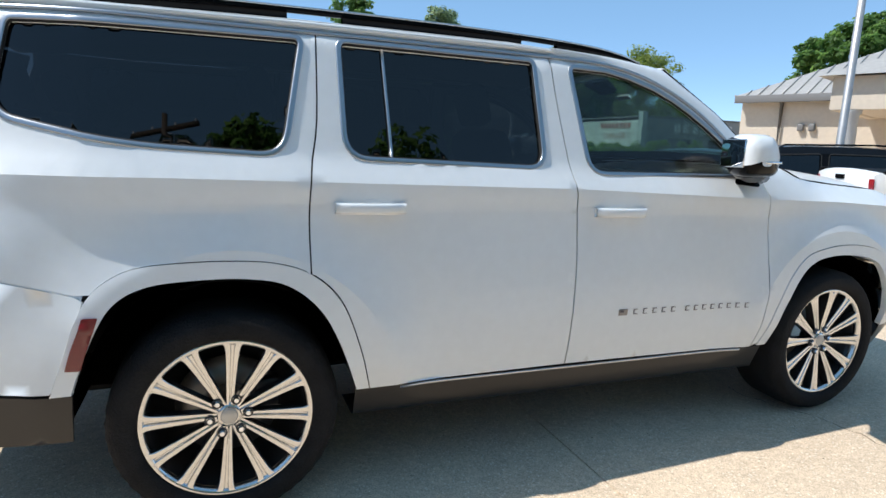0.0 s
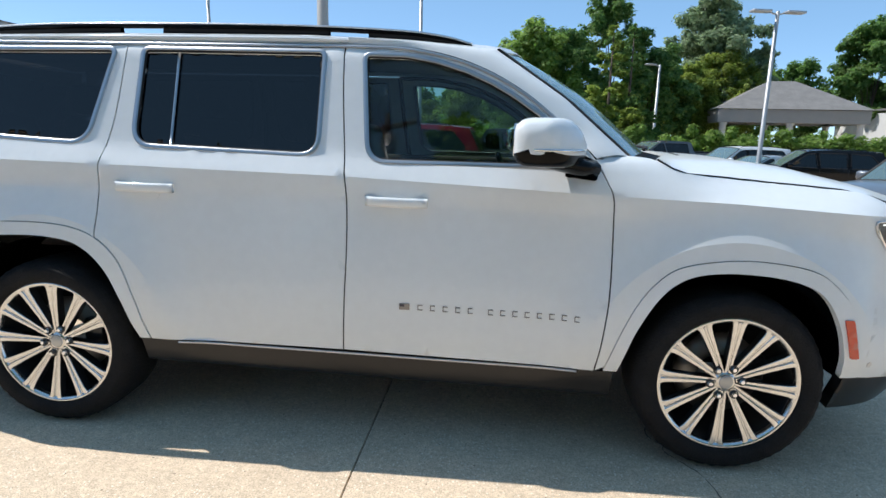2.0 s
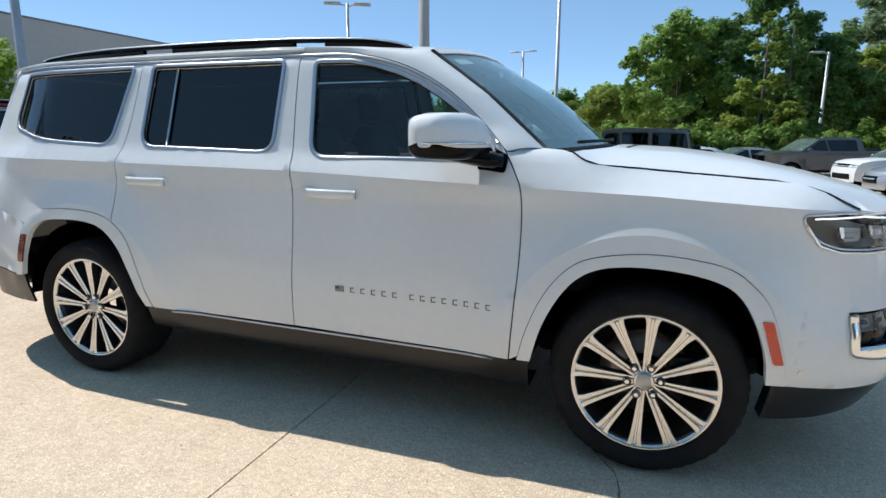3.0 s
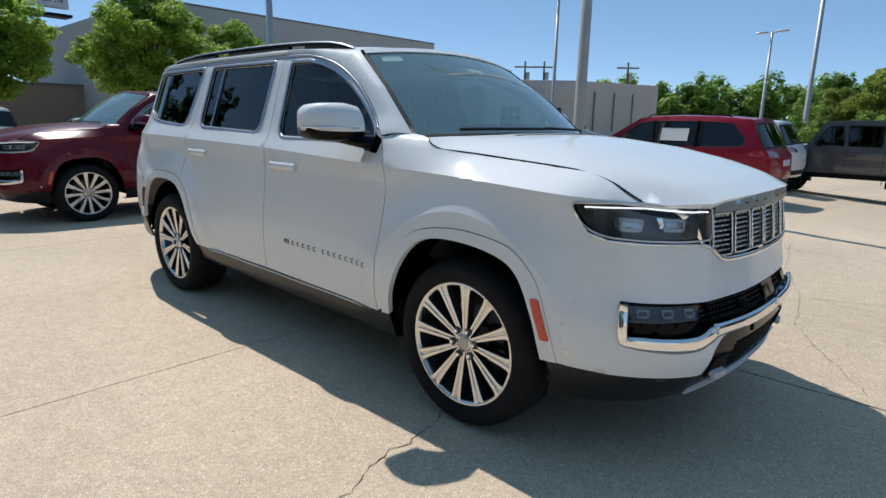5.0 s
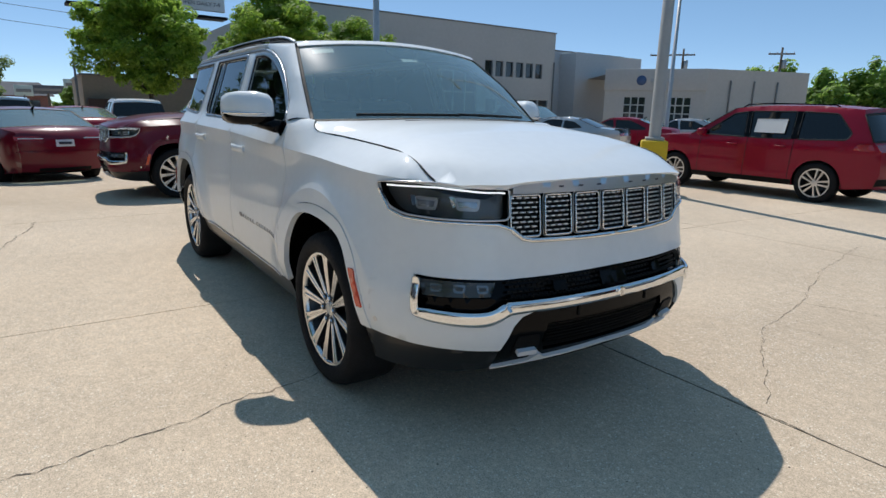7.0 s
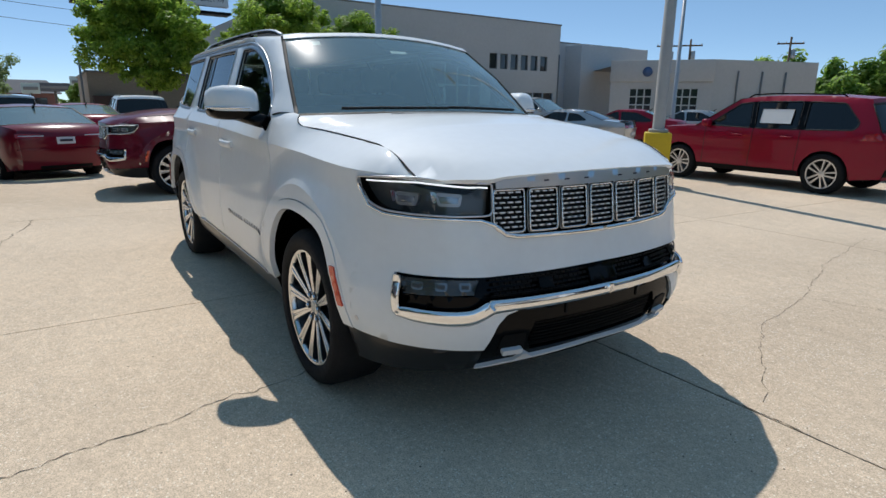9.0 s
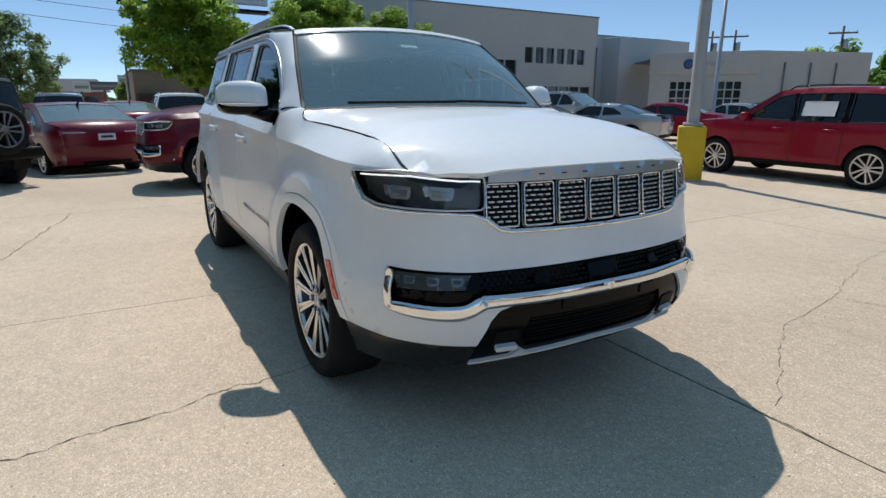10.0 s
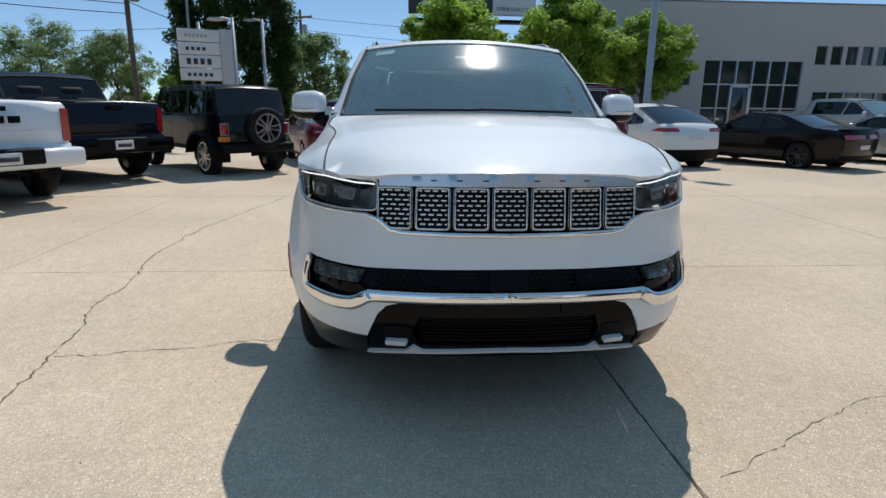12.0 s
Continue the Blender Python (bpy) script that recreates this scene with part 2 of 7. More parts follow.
def sheet(outline, holes, to3d, step=0.05, depth=0.012, flip=False, folds=()):
    """A curved panel: a 2D outline with holes, laid on a surface by to3d, with a turned-in edge of that depth; folds are lines of edges inside it."""
    loops = [dense(o, step * 0.6) for o in [outline, *holes]]
    pts = np.array([p for o in loops for p in o])
    lo, hi = pts.min(0), pts.max(0)
    gx, gy = np.meshgrid(np.arange(lo[0] + step / 2, hi[0], step), np.arange(lo[1] + step / 2, hi[1], step))
    grid = np.c_[gx.ravel(), gy.ravel()]
    ok = inside(loops[0], grid)
    for o in loops[1:]:
        ok &= ~inside(o, grid)
    grid = grid[ok]
    if len(grid):
        near = np.min(np.abs(grid[:, None, 0] - pts[None, :, 0]) + np.abs(grid[:, None, 1] - pts[None, :, 1]), axis=1)
        grid = grid[near > step * 0.45]
    edges, n = [], 0
    for o in loops:
        edges += [(n + i, n + (i + 1) % len(o)) for i in range(len(o))]
        n += len(o)
    extra = np.zeros((0, 2))
    for fold in folds:
        f = np.array(fold, float)
        ok = inside(loops[0], f) & (np.min(np.abs(f[:, None, :] - pts[None]).sum(2), axis=1) > step * .25)
        for o in loops[1:]:
            ok &= ~inside(o, f)
        ids = {}
        for i in np.nonzero(ok)[0]:
            ids[i] = len(extra)
            extra = np.vstack([extra, f[i]])
        edges += [(n + ids[i], n + ids[i + 1]) for i in ids if i + 1 in ids]
    if len(extra) and len(grid):
        near = np.min(np.abs(grid[:, None, :] - extra[None]).sum(2), axis=1)
        grid = grid[near > step * .4]
    flat = [Vector((float(a), float(b))) for a, b in np.vstack([pts, extra, grid])]
    verts, es, fs, ov, oe, of = geometry.delaunay_2d_cdt(flat, edges, [], 0, 1e-6)
    tri = np.array([tuple(f) for f in fs])
    co = np.array([tuple(v) for v in verts])
    mid = co[tri].mean(axis=1)
    ok = inside(loops[0], mid)
    for o in loops[1:]:
        ok &= ~inside(o, mid)
    tri = tri[ok]
    v3 = np.array([to3d(a, b) for a, b in co], float)
    if flip:
        tri = tri[:, ::-1]
    faces = [tuple(int(i) for i in t) for t in tri]
    if depth:
        nrm = np.zeros_like(v3)
        fn = np.cross(v3[tri[:, 1]] - v3[tri[:, 0]], v3[tri[:, 2]] - v3[tri[:, 0]])
        for k in range(3):
            np.add.at(nrm, tri[:, k], fn)
        nrm /= np.maximum(np.linalg.norm(nrm, axis=1), 1e-12)[:, None]
        count = {}
        for t in faces:
            for a, b in ((t[0], t[1]), (t[1], t[2]), (t[2], t[0])):
                count[(a, b)] = 1
        rim = [(a, b) for a, b in count if (b, a) not in count]
        v3 = list(map(tuple, v3))
        low, top = {}, {}
        for a, b in rim:
            for i in (a, b):
                if i not in low:
                    p = np.array(v3[i])
                    top[i] = len(v3)
                    v3.append(tuple(p))
                    low[i] = len(v3)
                    v3.append(tuple(p - nrm[i] * depth))
            faces.append((top[b], top[a], low[a], low[b]))
    return [tuple(v) for v in v3], faces


def mirrored(data):
    v, f = data
    return [(x, -y, z) for x, y, z in v], [tuple(reversed(q)) for q in f]


# ---- body surface of the large SUV: s runs round the plan, g up the section ----
_FRONT = [(3.3, 1.008), (3.55, .992), (3.70, .955), (3.84, .893), (3.94, .80), (4.005, .68), (4.045, .54), (4.09, .3), (4.105, 0), (4.09, -.3)]
_REAR = [(-.45, 1.004), (-.70, .977), (-.95, .908), (-1.10, .81), (-1.20, .62), (-1.25, .3), (-1.265, 0), (-1.25, -.3)]


def spline(points, n=24):
    p = [np.array(q, float) for q in points]
    p = [2 * p[0] - p[1]] + p + [2 * p[-1] - p[-2]]
    out = []
    for a, b, c, d in zip(p, p[1:], p[2:], p[3:]):
        for k in range(n):
            t = k / n
            out.append(.5 * (2 * b + (c - a) * t + (2 * a - 5 * b + 4 * c - d) * t * t + (3 * b - a - 3 * c + d) * t ** 3))
    return np.array(out + [p[-2]])


_f = spline(_FRONT)
_r = spline(_REAR)[::-1]
_mid = np.array([(x, 1.008 - .008 * max(0, (1 - x) / 2) ** 2 - .0 * x) for x in np.linspace(-.45, 3.3, 60)])
_plan = np.vstack([_r[:-1], _mid, _f[1:]])
_len = np.r_[0, np.cumsum(np.hypot(*np.diff(_plan, axis=0).T))]
_i0 = int(np.argmin(abs(_plan[:, 0] - 1.0) + (_plan[:, 1] < .5) * 9))
_len = _len - _len[_i0] + _plan[_i0, 0]
S_NOSE = float(np.interp(0, -_plan[-40:, 1], _len[-40:]))
S_TAIL = float(np.interp(0, _plan[:40, 1], _len[:40]))


def lerp(x, *pairs):
    return float(np.interp(x, pairs[0::2], pairs[1::2]))


def smooth(a, b, x):
    t = min(1, max(0, (x - a) / (b - a)))
    return t * t * (3 - 2 * t)


def crease(s):
    return lerp(s, -1.2, 1.285, -.15, 1.277, 1.42, 1.25, 2.58, 1.204, 3.1, 1.188, 3.67, 1.155, 4, 1.14)


def edge_height(x):
    return lerp(x, 2.5, 1.372, 2.6, 1.366, 2.9, 1.347, 3.2, 1.315, 3.5, 1.272, 3.7, 1.238, 3.78, 1.207, 3.866, 1.158, 4.0, 1.122, 4.2, 1.09)


HAUNCH = .615


def body(s, g):
    """The place on the right-hand body surface (y is minus)."""
    x = float(np.interp(s, _len, _plan[:, 0])); w = float(np.interp(s, _len, _plan[:, 1]))
    e = .004
    tx = float(np.interp(s + e, _len, _plan[:, 0]) - np.interp(s - e, _len, _plan[:, 0]))
    tw = float(np.interp(s + e, _len, _plan[:, 1]) - np.interp(s - e, _len, _plan[:, 1]))
    n = np.hypot(tx, tw); nx, nw = -tw / n, tx / n        # outward in (x, width)
    wf = smooth(3.5, 4.1, s)
    zc = crease(s)
    z = g
    top = (edge_height(min(x, 4.2)) if s > 2.515 else 9) - .045 + .10 * smooth(4.16, 4.25, s)
    over = 0.0
    if g > top and s > 2.515:
        a = (g - top) / .05
        if a < np.pi / 2:
            over, z = .05 * (1 - np.cos(a)), top + .05 * np.sin(a)
        else:
            over, z = .05 + (g - top - .05 * np.pi / 2), top + .05 + .06 * (g - top - .05 * np.pi / 2)
    # side section
    d = lerp(min(z, zc), .25, .07, .38, .035, .46, .022, .56, .008, .70, .0, .95, .008, 1.15, .022, 1.3, .03)
    if z <= zc:
        k = zc - z
        d += .013 * smooth(0, .11, k) * (1 - smooth(.12, .5, k)) * (1 - smooth(3.5, 3.9, s))
    if z > zc:
        k = z - zc
        shelf = lerp(s, -.8, .30, -.4, .42, 2.40, .42, 2.48, 0)      # the lit shoulder under the side glass
        d += lerp(s, 2.40, .34, 2.48, .40, 2.6, .50, 2.72, .62, 2.83, .78, 2.89, .92, 3.01, 1.40, 3.13, 1.75, 3.25, 1.95, 3.5, 1.95, 3.9, 1.2) * k + shelf * min(k, .08) - .006 * (1 - np.exp(-k / .012))
    if z > 1.79:
        d += 3.2 * (z - 1.79) ** 1.5
    d += .08 * smooth(-.3, -.9, s) * smooth(1.0, 1.45, z)
    # haunches over the wheels
    for cx in (0.02, 3.10):
        r = math.hypot(s - cx, z - .42)
        t = min(1, max(0, (r - HAUNCH) / .23))
        d -= .038 * (1 - t) ** 2 * smooth(.3, .6, z) * (1 - smooth(1.10, 1.17, z))
    # nose section
    x += .055 * smooth(3.85, 4.25, s)
    df = lerp(z, .25, .10, .34, .05, .42, .0, .5, -.024, .62, -.026, .68, -.02, .72, .0, .80, .02, .92, .035, 1.1, .058, 1.16, .066, 1.2, .08)
    if s < -.95:
        wr = smooth(-.95, -1.3, s)
        d = d * (1 - wr) + wr * lerp(z, .3, .06, .5, 0, .7, 0, .85, .04, 1.3, .06, 1.8, .28)
    d = d * (1 - wf) + df * wf + over
    return (x - nx * d, -(w - nw * d), z)


# ---- the large SUV ----
def out_of(s, g, h=0.004):
    """The outward normal of the body."""
    a, b = np.array(body(s + h, g)) - np.array(body(s - h, g)), np.array(body(s, g + h)) - np.array(body(s, g - h))
    n = np.cross(a, b)
    return n / max(1e-9, np.linalg.norm(n))


def proud(h):
    def to3d(s, g):
        return np.array(body(s, g)) + h * out_of(s, g)
    return to3d


HOOD_SEAM = [(2.77, .86), (2.80, .882), (2.835, .892), (2.89, .886), (3.01, .85), (3.13, .827), (3.25, .813), (3.41, .805), (3.56, .802), (3.68, .803), (3.80, .803), (3.866, .797)]
HOOD_EDGE = [(3.958, .70), (4.038, .60), (4.065, .53), (4.105, .30), (4.12, 0)]


def hood_z(x, y):
    x -= .055 * smooth(3.55, 4.05, x) * (1 - smooth(.60, .82, abs(y)))
    mid = lerp(x, 2.7, 1.382, 2.95, 1.376, 3.2, 1.364, 3.5, 1.328, 3.75, 1.268, 3.92, 1.213, 4.02, 1.177, 4.07, 1.155, 4.12, 1.12)
    low = lerp(x, 2.7, 1.36, 2.77, 1.353, 2.83, 1.320, 2.89, 1.300, 3.01, 1.291, 3.13, 1.281, 3.25, 1.271, 3.41, 1.260, 3.56, 1.248, 3.68, 1.225, 3.74, 1.206, 3.80, 1.180, 3.866, 1.152, 4.0, 1.115, 4.12, 1.08)
    w = lerp(x, 2.7, .87, 2.835, .892, 2.89, .886, 3.01, .85, 3.13, .827, 3.25, .813, 3.41, .805, 3.866, .80, 4.1, .80)
    k = min(1.0, abs(y) / w)
    front = lerp(abs(y), 0, 4.065, .30, 4.05, .53, 4.01, .60, 3.985, .70, 3.93, .797, 3.866, .93, 3.75)
    drop = lerp(abs(y), 0, .0, .3, .006, .5, .018, .62, .032, .72, .034, .80, .010) * smooth(front - .16, front, x) ** 1.5
    return mid - (mid - low) * (.35 * k ** 2 + .65 * k ** 5) - drop


FLARE_F = [(2.585, 0.442), (2.628, 0.591), (2.7, 0.747), (2.8, 0.865), (2.9, 0.915), (3.08, 0.942), (3.25, 0.937), (3.4, 0.907), (3.49, 0.845), (3.553, 0.765), (3.607, 0.617), (3.64, 0.47)]
ARCH_F = [(2.645, 0.442), (2.7, 0.623), (2.79, 0.775), (2.895, 0.858), (3.04, 0.887), (3.225, 0.881), (3.36, 0.852), (3.44, 0.805), (3.5, 0.716), (3.545, 0.594), (3.567, 0.47)]
FLARE_R = [(-.535, .575), (-.481, .723), (-.425, .877), (-.341, .957), (-.224, .993), (0, 1.0), (.175, .985), (.30, .937), (.40, .835), (.468, .66), (.515, .472)]
ARCH_R = [(-.471, .577), (-.464, .60), (-.417, .736), (-.346, .863), (-.244, .922), (-.087, .938), (.08, .934), (.21, .903), (.32, .81), (.395, .67), (.463, .472)]
SEAM_B = [(1.38, 1.825), (1.391, 1.618), (1.417, 1.361), (1.438, 1.179), (1.443, .945), (1.434, .704), (1.424, .462)]
SEAM_C = [(.352, 1.825), (.337, 1.491), (.306, 1.307), (.294, 1.148), (.292, 1.011), (.292, .941)]
SEAM_F = [(2.50, 1.352), (2.55, 1.26), (2.577, 1.197), (2.586, 1.068), (2.584, .827), (2.567, .6), (2.549, .44)]
DOOR_TOP = [(1.38, 1.825), (1.60, 1.822), (1.75, 1.803), (1.90, 1.767), (2.04, 1.713), (2.18, 1.635), (2.30, 1.545), (2.41, 1.445), (2.50, 1.352)]
WIN_F = [(1.487, 1.772), (1.67, 1.768), (1.80, 1.745), (1.94, 1.703), (2.05, 1.655), (2.15, 1.598), (2.25, 1.53), (2.33, 1.467), (2.425, 1.375), (2.445, 1.335), (2.42, 1.322)]


def rocker_top(x):
    return lerp(x, .46, .470, 1.43, .463, 2.65, .436)


def line(points, n=8):
    return [tuple(p) for p in spline(points, n)]


def inset(poly, d):
    """A closed outline moved inwards by d."""
    p = np.array(poly)
    area = np.sum(p[:, 0] * np.roll(p[:, 1], -1) - np.roll(p[:, 0], -1) * p[:, 1])
    t = np.roll(p, -1, axis=0) - np.roll(p, 1, axis=0)
    t /= np.maximum(np.linalg.norm(t, axis=1), 1e-9)[:, None]
    n = np.c_[-t[:, 1], t[:, 0]] * (1 if area > 0 else -1)
    return [tuple(q) for q in p + n * d]


def wheel(parent, x, y, spokes=12, hub=.299, radius=.407, width=.285, side=-1):
    """One alloy wheel; its face looks to -y (side -1) or +y."""
    fl = (lambda d: d) if side < 0 else mirrored
    put = lambda d: ([(px + x, py + y, pz + radius) for px, py, pz in fl(d)[0]], fl(d)[1])
    w = width / 2
    r = hub
    barrel = lathe([(r + .004, -w + .01), (r - .006, -w + .03), (r - .025, -w + .06), (r - .03, w - .03), (.12, w - .05)], 48)
    whl = part("wheel", mesh("wheel", *put(barrel), ALLOY), parent)
    ty = [(r + .002, -w + .004), (r + .010, -w - .008), (r + .035, -w - .013), (r + .06, -w - .013), (radius - .04, -w - .010), (radius - .018, -w + .006), (radius - .004, -w + .035),
          (radius, -.03), (radius, .03), (radius - .004, w - .035), (radius - .018, w - .010), (radius - .05, w + .005), (r + .01, w), (r, w - .02)]
    vs, fs = lathe(ty, 96)
    # tread blocks: shallow notches along the shoulder
    k = len(ty)
    vs = [(vx, vy, vz) if (i % k) not in (5, 6) or (i // k) % 2 else (vx * .990, vy, vz * .990) for i, (vx, vy, vz) in enumerate(vs)]
    part("tyre", mesh("tyre", *put((vs, fs)), TYRE), whl)
    lip = lathe([(r - .022, -w + .035), (r - .020, -w + .014), (r - .006, -w + .003), (r + .004, -w + .006), (r + .006, -w + .014)], 72)
    part("rim_lip", mesh("rim_lip", *put(lip), MACHINED), whl)
    face, edge = [], []
    prof = [(.040, .012, -w + .037), (.072, .0135, -w + .033), (.13, .0165, -w + .026), (.20, .0205, -w + .017), (r - .045, .0245, -w + .011), (r - .024, .029, -w + .009), (r - .012, .040, -w + .008), (r - .006, .058, -w + .007)]
    for i in range(spokes):
        a = 2 * math.pi * i / spokes - .07
        c, s = math.cos(a), math.sin(a)
        for off in (-1, 1):
            vv = []
            for rad, q1, dep in prof:
                for q, dd in ((0, .0060), (q1 * off * .16, .0050), (q1 * off * .30, .0004), (q1 * off * .92, .0), (q1 * off, .0022)):
                    vv.append((rad * c - q * s, dep + dd, rad * s + q * c))
            ff = [(5 * j + m, 5 * j + m + 1, 5 * j + m + 6, 5 * j + m + 5) for j in range(len(prof) - 1) for m in range(4)]
            face.append((vv, ff if off < 0 else [q[::-1] for q in ff]))
        vv = []
        for rad, q1, dep in prof:
            q1 += .0006
            vv += [(rad * c + q1 * s, dep + .003, rad * s - q1 * c), (rad * c - q1 * s, dep + .003, rad * s + q1 * c), (rad * c - q1 * .8 * s, dep + .05, rad * s + q1 * .8 * c), (rad * c + q1 * .8 * s, dep + .05, rad * s - q1 * .8 * c)]
        edge.append((vv, [(4 * j + m, 4 * j + (m + 1) % 4, 4 * j + 4 + (m + 1) % 4, 4 * j + 4 + m) for j in range(len(prof) - 1) for m in range(1, 4)]))
    part("spoke_face", mesh("spoke_face", *put(join(*face)), MACHINED, False), whl, "machined spoke faces")
    part("spokes", mesh("spokes", *put(join(*edge)), ALLOY, False), whl, "dark painted spoke sides")
    hubring = lathe([(.052, -w + .06), (.050, -w + .040), (.036, -w + .033), (.031, -w + .032)], 32)
    part("hub", mesh("hub", *put(hubring), MACHINED), whl)
    cap = lathe([(.031, -w + .036), (.030, -w + .030), (.027, -w + .0285), (0, -w + .0285)], 24)
    part("centre_cap", mesh("centre_cap", *put(cap), CAPGREY), whl)
    for i in range(6):
        a = 2 * math.pi * i / 6 + .12
        cx, cz = .067 * math.cos(a), .067 * math.sin(a)
        nut = lathe([(.0135, -w + .05), (.0125, -w + .026), (.009, -w + .018), (0, -w + .017)], 6, "y", (cx, 0, cz))
        n = part("lug_nut", mesh("lug_nut", *put(nut), CHROME, False), whl)
        ringd = lathe([(.0185, -w + .034), (.0185, -w + .028), (.0145, -w + .0275), (.014, -w + .034)], 14, "y", (cx, 0, cz))
        part("nut_seat", mesh("nut_seat", *put(ringd), ALLOY), whl)
    disc = lathe([(.085, .0), (.19, .0), (.19, .03), (.085, .03)], 40)
    part("brake_disc", mesh("brake_disc", *put(disc), DISC), whl)
    part("brake_caliper", mesh("brake_caliper", *put(block(.09, .19, -.04, .05, -.06, .10, .015)), ALLOY), whl)
    return whl


def build_suv(colour, label, group=""):
    car = thing("large_suv", label, "suv", group)
    P = proud(0.0)

    def both(name, data, mat, parent=None, lab="", smooth_it=True):
        a = part(name, mesh(name, *data, mat, smooth_it), parent or car, lab)
        b = part(name, mesh(name, *mirrored(data), mat, smooth_it), parent or car, lab)
        return a, b

    def panel(name, outline, holes=(), mat=colour, step=.045, depth=.014, h=0.0, parent=None, lab="", folds=()):
        obs = both(name, sheet(outline, list(holes), proud(h) if h else P, step, depth, folds=folds), mat, parent, lab)
        if folds:
            for o in obs:
                sharpen(o.data)
        return obs

    shoulder = [[(q, crease(q)) for q in np.arange(-1.2, 4.0, .03)], [(q, crease(q) - .11) for q in np.arange(-1.2, 3.5, .05)]]
    for cx in (.02, 3.10):
        shoulder.append([(cx + HAUNCH * math.cos(a), .42 + HAUNCH * math.sin(a)) for a in np.radians(np.arange(24, 157, 3))])
    hard = {tuple(np.round((p[0], abs(p[1]), p[2]), 3)) for k in (0, 2, 3) for p in (P(*q) for q in shoulder[k])}

    def sharpen(me):
        """Keeps the pressed folds crisp."""
        on = [tuple(np.round((v.co.x, abs(v.co.y), v.co.z), 3)) in hard for v in me.vertices]
        flag = me.attributes.new("sharp_edge", "BOOLEAN", "EDGE")
        flag.data.foreach_set("value", [on[e.vertices[0]] and on[e.vertices[1]] for e in me.edges])

    g = .0032
    # wheel arch mouldings
    flf, arf = ([(x, z + .018 * smooth(.5, .85, z)) for x, z in line(q)] for q in (FLARE_F, ARCH_F))
    flr, arr = line(FLARE_R), line(ARCH_R)
    for fl, ar in ((flf, arf), (flr, arr)):
        panel("wheel_arch_trim", inset([*fl, *reversed(ar)], .0015), step=.03, depth=.03, h=.004)
    # fender, with its top up to the hood seam
    hood_poly = line(HOOD_SEAM, 6) + line(HOOD_EDGE, 6)
    hood_half = hood_poly + [(2.92, 0), (2.77, .75)]

    def fender_top(s):
        for q in np.arange(1.10, 1.6, .004):
            x, y, z = body(s, q)
            if inside(hood_half, [(x, -y)])[0] or -y < (.846 if x < 2.77 else .77):
                return q - .004
        return 1.5
    up = [(2.53, 1.352)] + [(s, fender_top(s)) for s in np.linspace(2.60, 3.93, 40)]
    lamp_top = [(3.94, 1.136), (3.80, 1.136), (3.652, 1.128), (3.665, 1.085), (3.735, 1.008), (3.735, .985)]
    split = [(3.70, .90), (3.655, .70), (3.645, .47)]
    fender = [(x + g, z) for x, z in line(SEAM_F, 4)[::-1]] + up + lamp_top + split + [(x, z + .002) for x, z in flf[::-1]][:-1]
    fender = [(2.553, .441)] + fender[1:]
    panel("fender", fender, step=.035, folds=shoulder)
    # doors
    fw = rounded([(1.532, 1.325), (1.487, 1.772), *WIN_F[1:-1], (2.42, 1.322)], [.075, .02] + [0] * (len(WIN_F) - 2) + [.02], 6)
    front = [(x - g, z) for x, z in line(SEAM_F, 4)][::-1] + [(x, z) for x, z in line(DOOR_TOP, 4)[::-1]][1:-1] + [(x + g, z) for x, z in line(SEAM_B, 4)]
    front = [p for p in front if p[1] > .47] + [(1.427, rocker_top(1.43)), (2.546, rocker_top(2.55))]
    panel("front_door", front, [fw], folds=shoulder)
    rw = rounded([(.447, 1.365), (.444, 1.785), (1.283, 1.782), (1.287, 1.343)], [.085, .02, .02, .075], 6)
    rear = [(x - g, z) for x, z in line(SEAM_B, 4)][:-1] + [(1.421, rocker_top(1.42)), (.519, rocker_top(.52))] + [(x + .003, z + .003) for x, z in flr[::-1] if x > .297 and z > .48] + [(x + g, z) for x, z in line(SEAM_C, 4)[::-1]]
    panel("rear_door", rear, [rw], folds=shoulder)
    # dark shut lines behind the door gaps
    for seam in (SEAM_B, SEAM_C, SEAM_F, DOOR_TOP):
        pts = dense(line(seam, 4), .05, False)
        both("door_seal", ring([proud(-.011)(*p) for p in pts], [out_of(*p) for p in pts], .03, .004, False), RUBBER)
    # quarter panel and tail
    qw = rounded([(.205, 1.368), (-.31, 1.392), (-.665, 1.468), (-.725, 1.52), (-.69, 1.772), (.285, 1.782)], [.08, .2, .08, .04, .03, .02], 6)
    tail = -1.22
    quarter = [(x - g, z) for x, z in line(SEAM_C, 4)] + [(x, z + .002) for x, z in flr[::-1] if x < .285 and z > .90] + [(-.45, .905), (-.90, 1.005), (tail, 1.01), (tail, 1.60), (-1.10, 1.825)]
    panel("quarter_panel", quarter, [qw], folds=shoulder)
    bump = [(-.453, .900), (-.90, 1.0), (S_TAIL, 1.005), (S_TAIL, .60), (-.535, .585), *[p for p in flr if p[0] < -.43 and .59 < p[1] < .88], (-.428, .886)]
    panel("rear_bumper", bump, step=.08)
    seam = dense([(-.43, .895), (-.90, 1.0025), (S_TAIL + .02, 1.0075)], .04, False)
    both("bumper_seal", ring([proud(-.007)(*q) for q in seam], [out_of(*q) for q in seam], .03, .003, False), colour)
    panel("rear_valance", [(-.472, .571), (-.535, .571), (S_TAIL, .591), (S_TAIL, .38), (-.497, .385)], mat=ROCKER, step=.08, h=-.006)
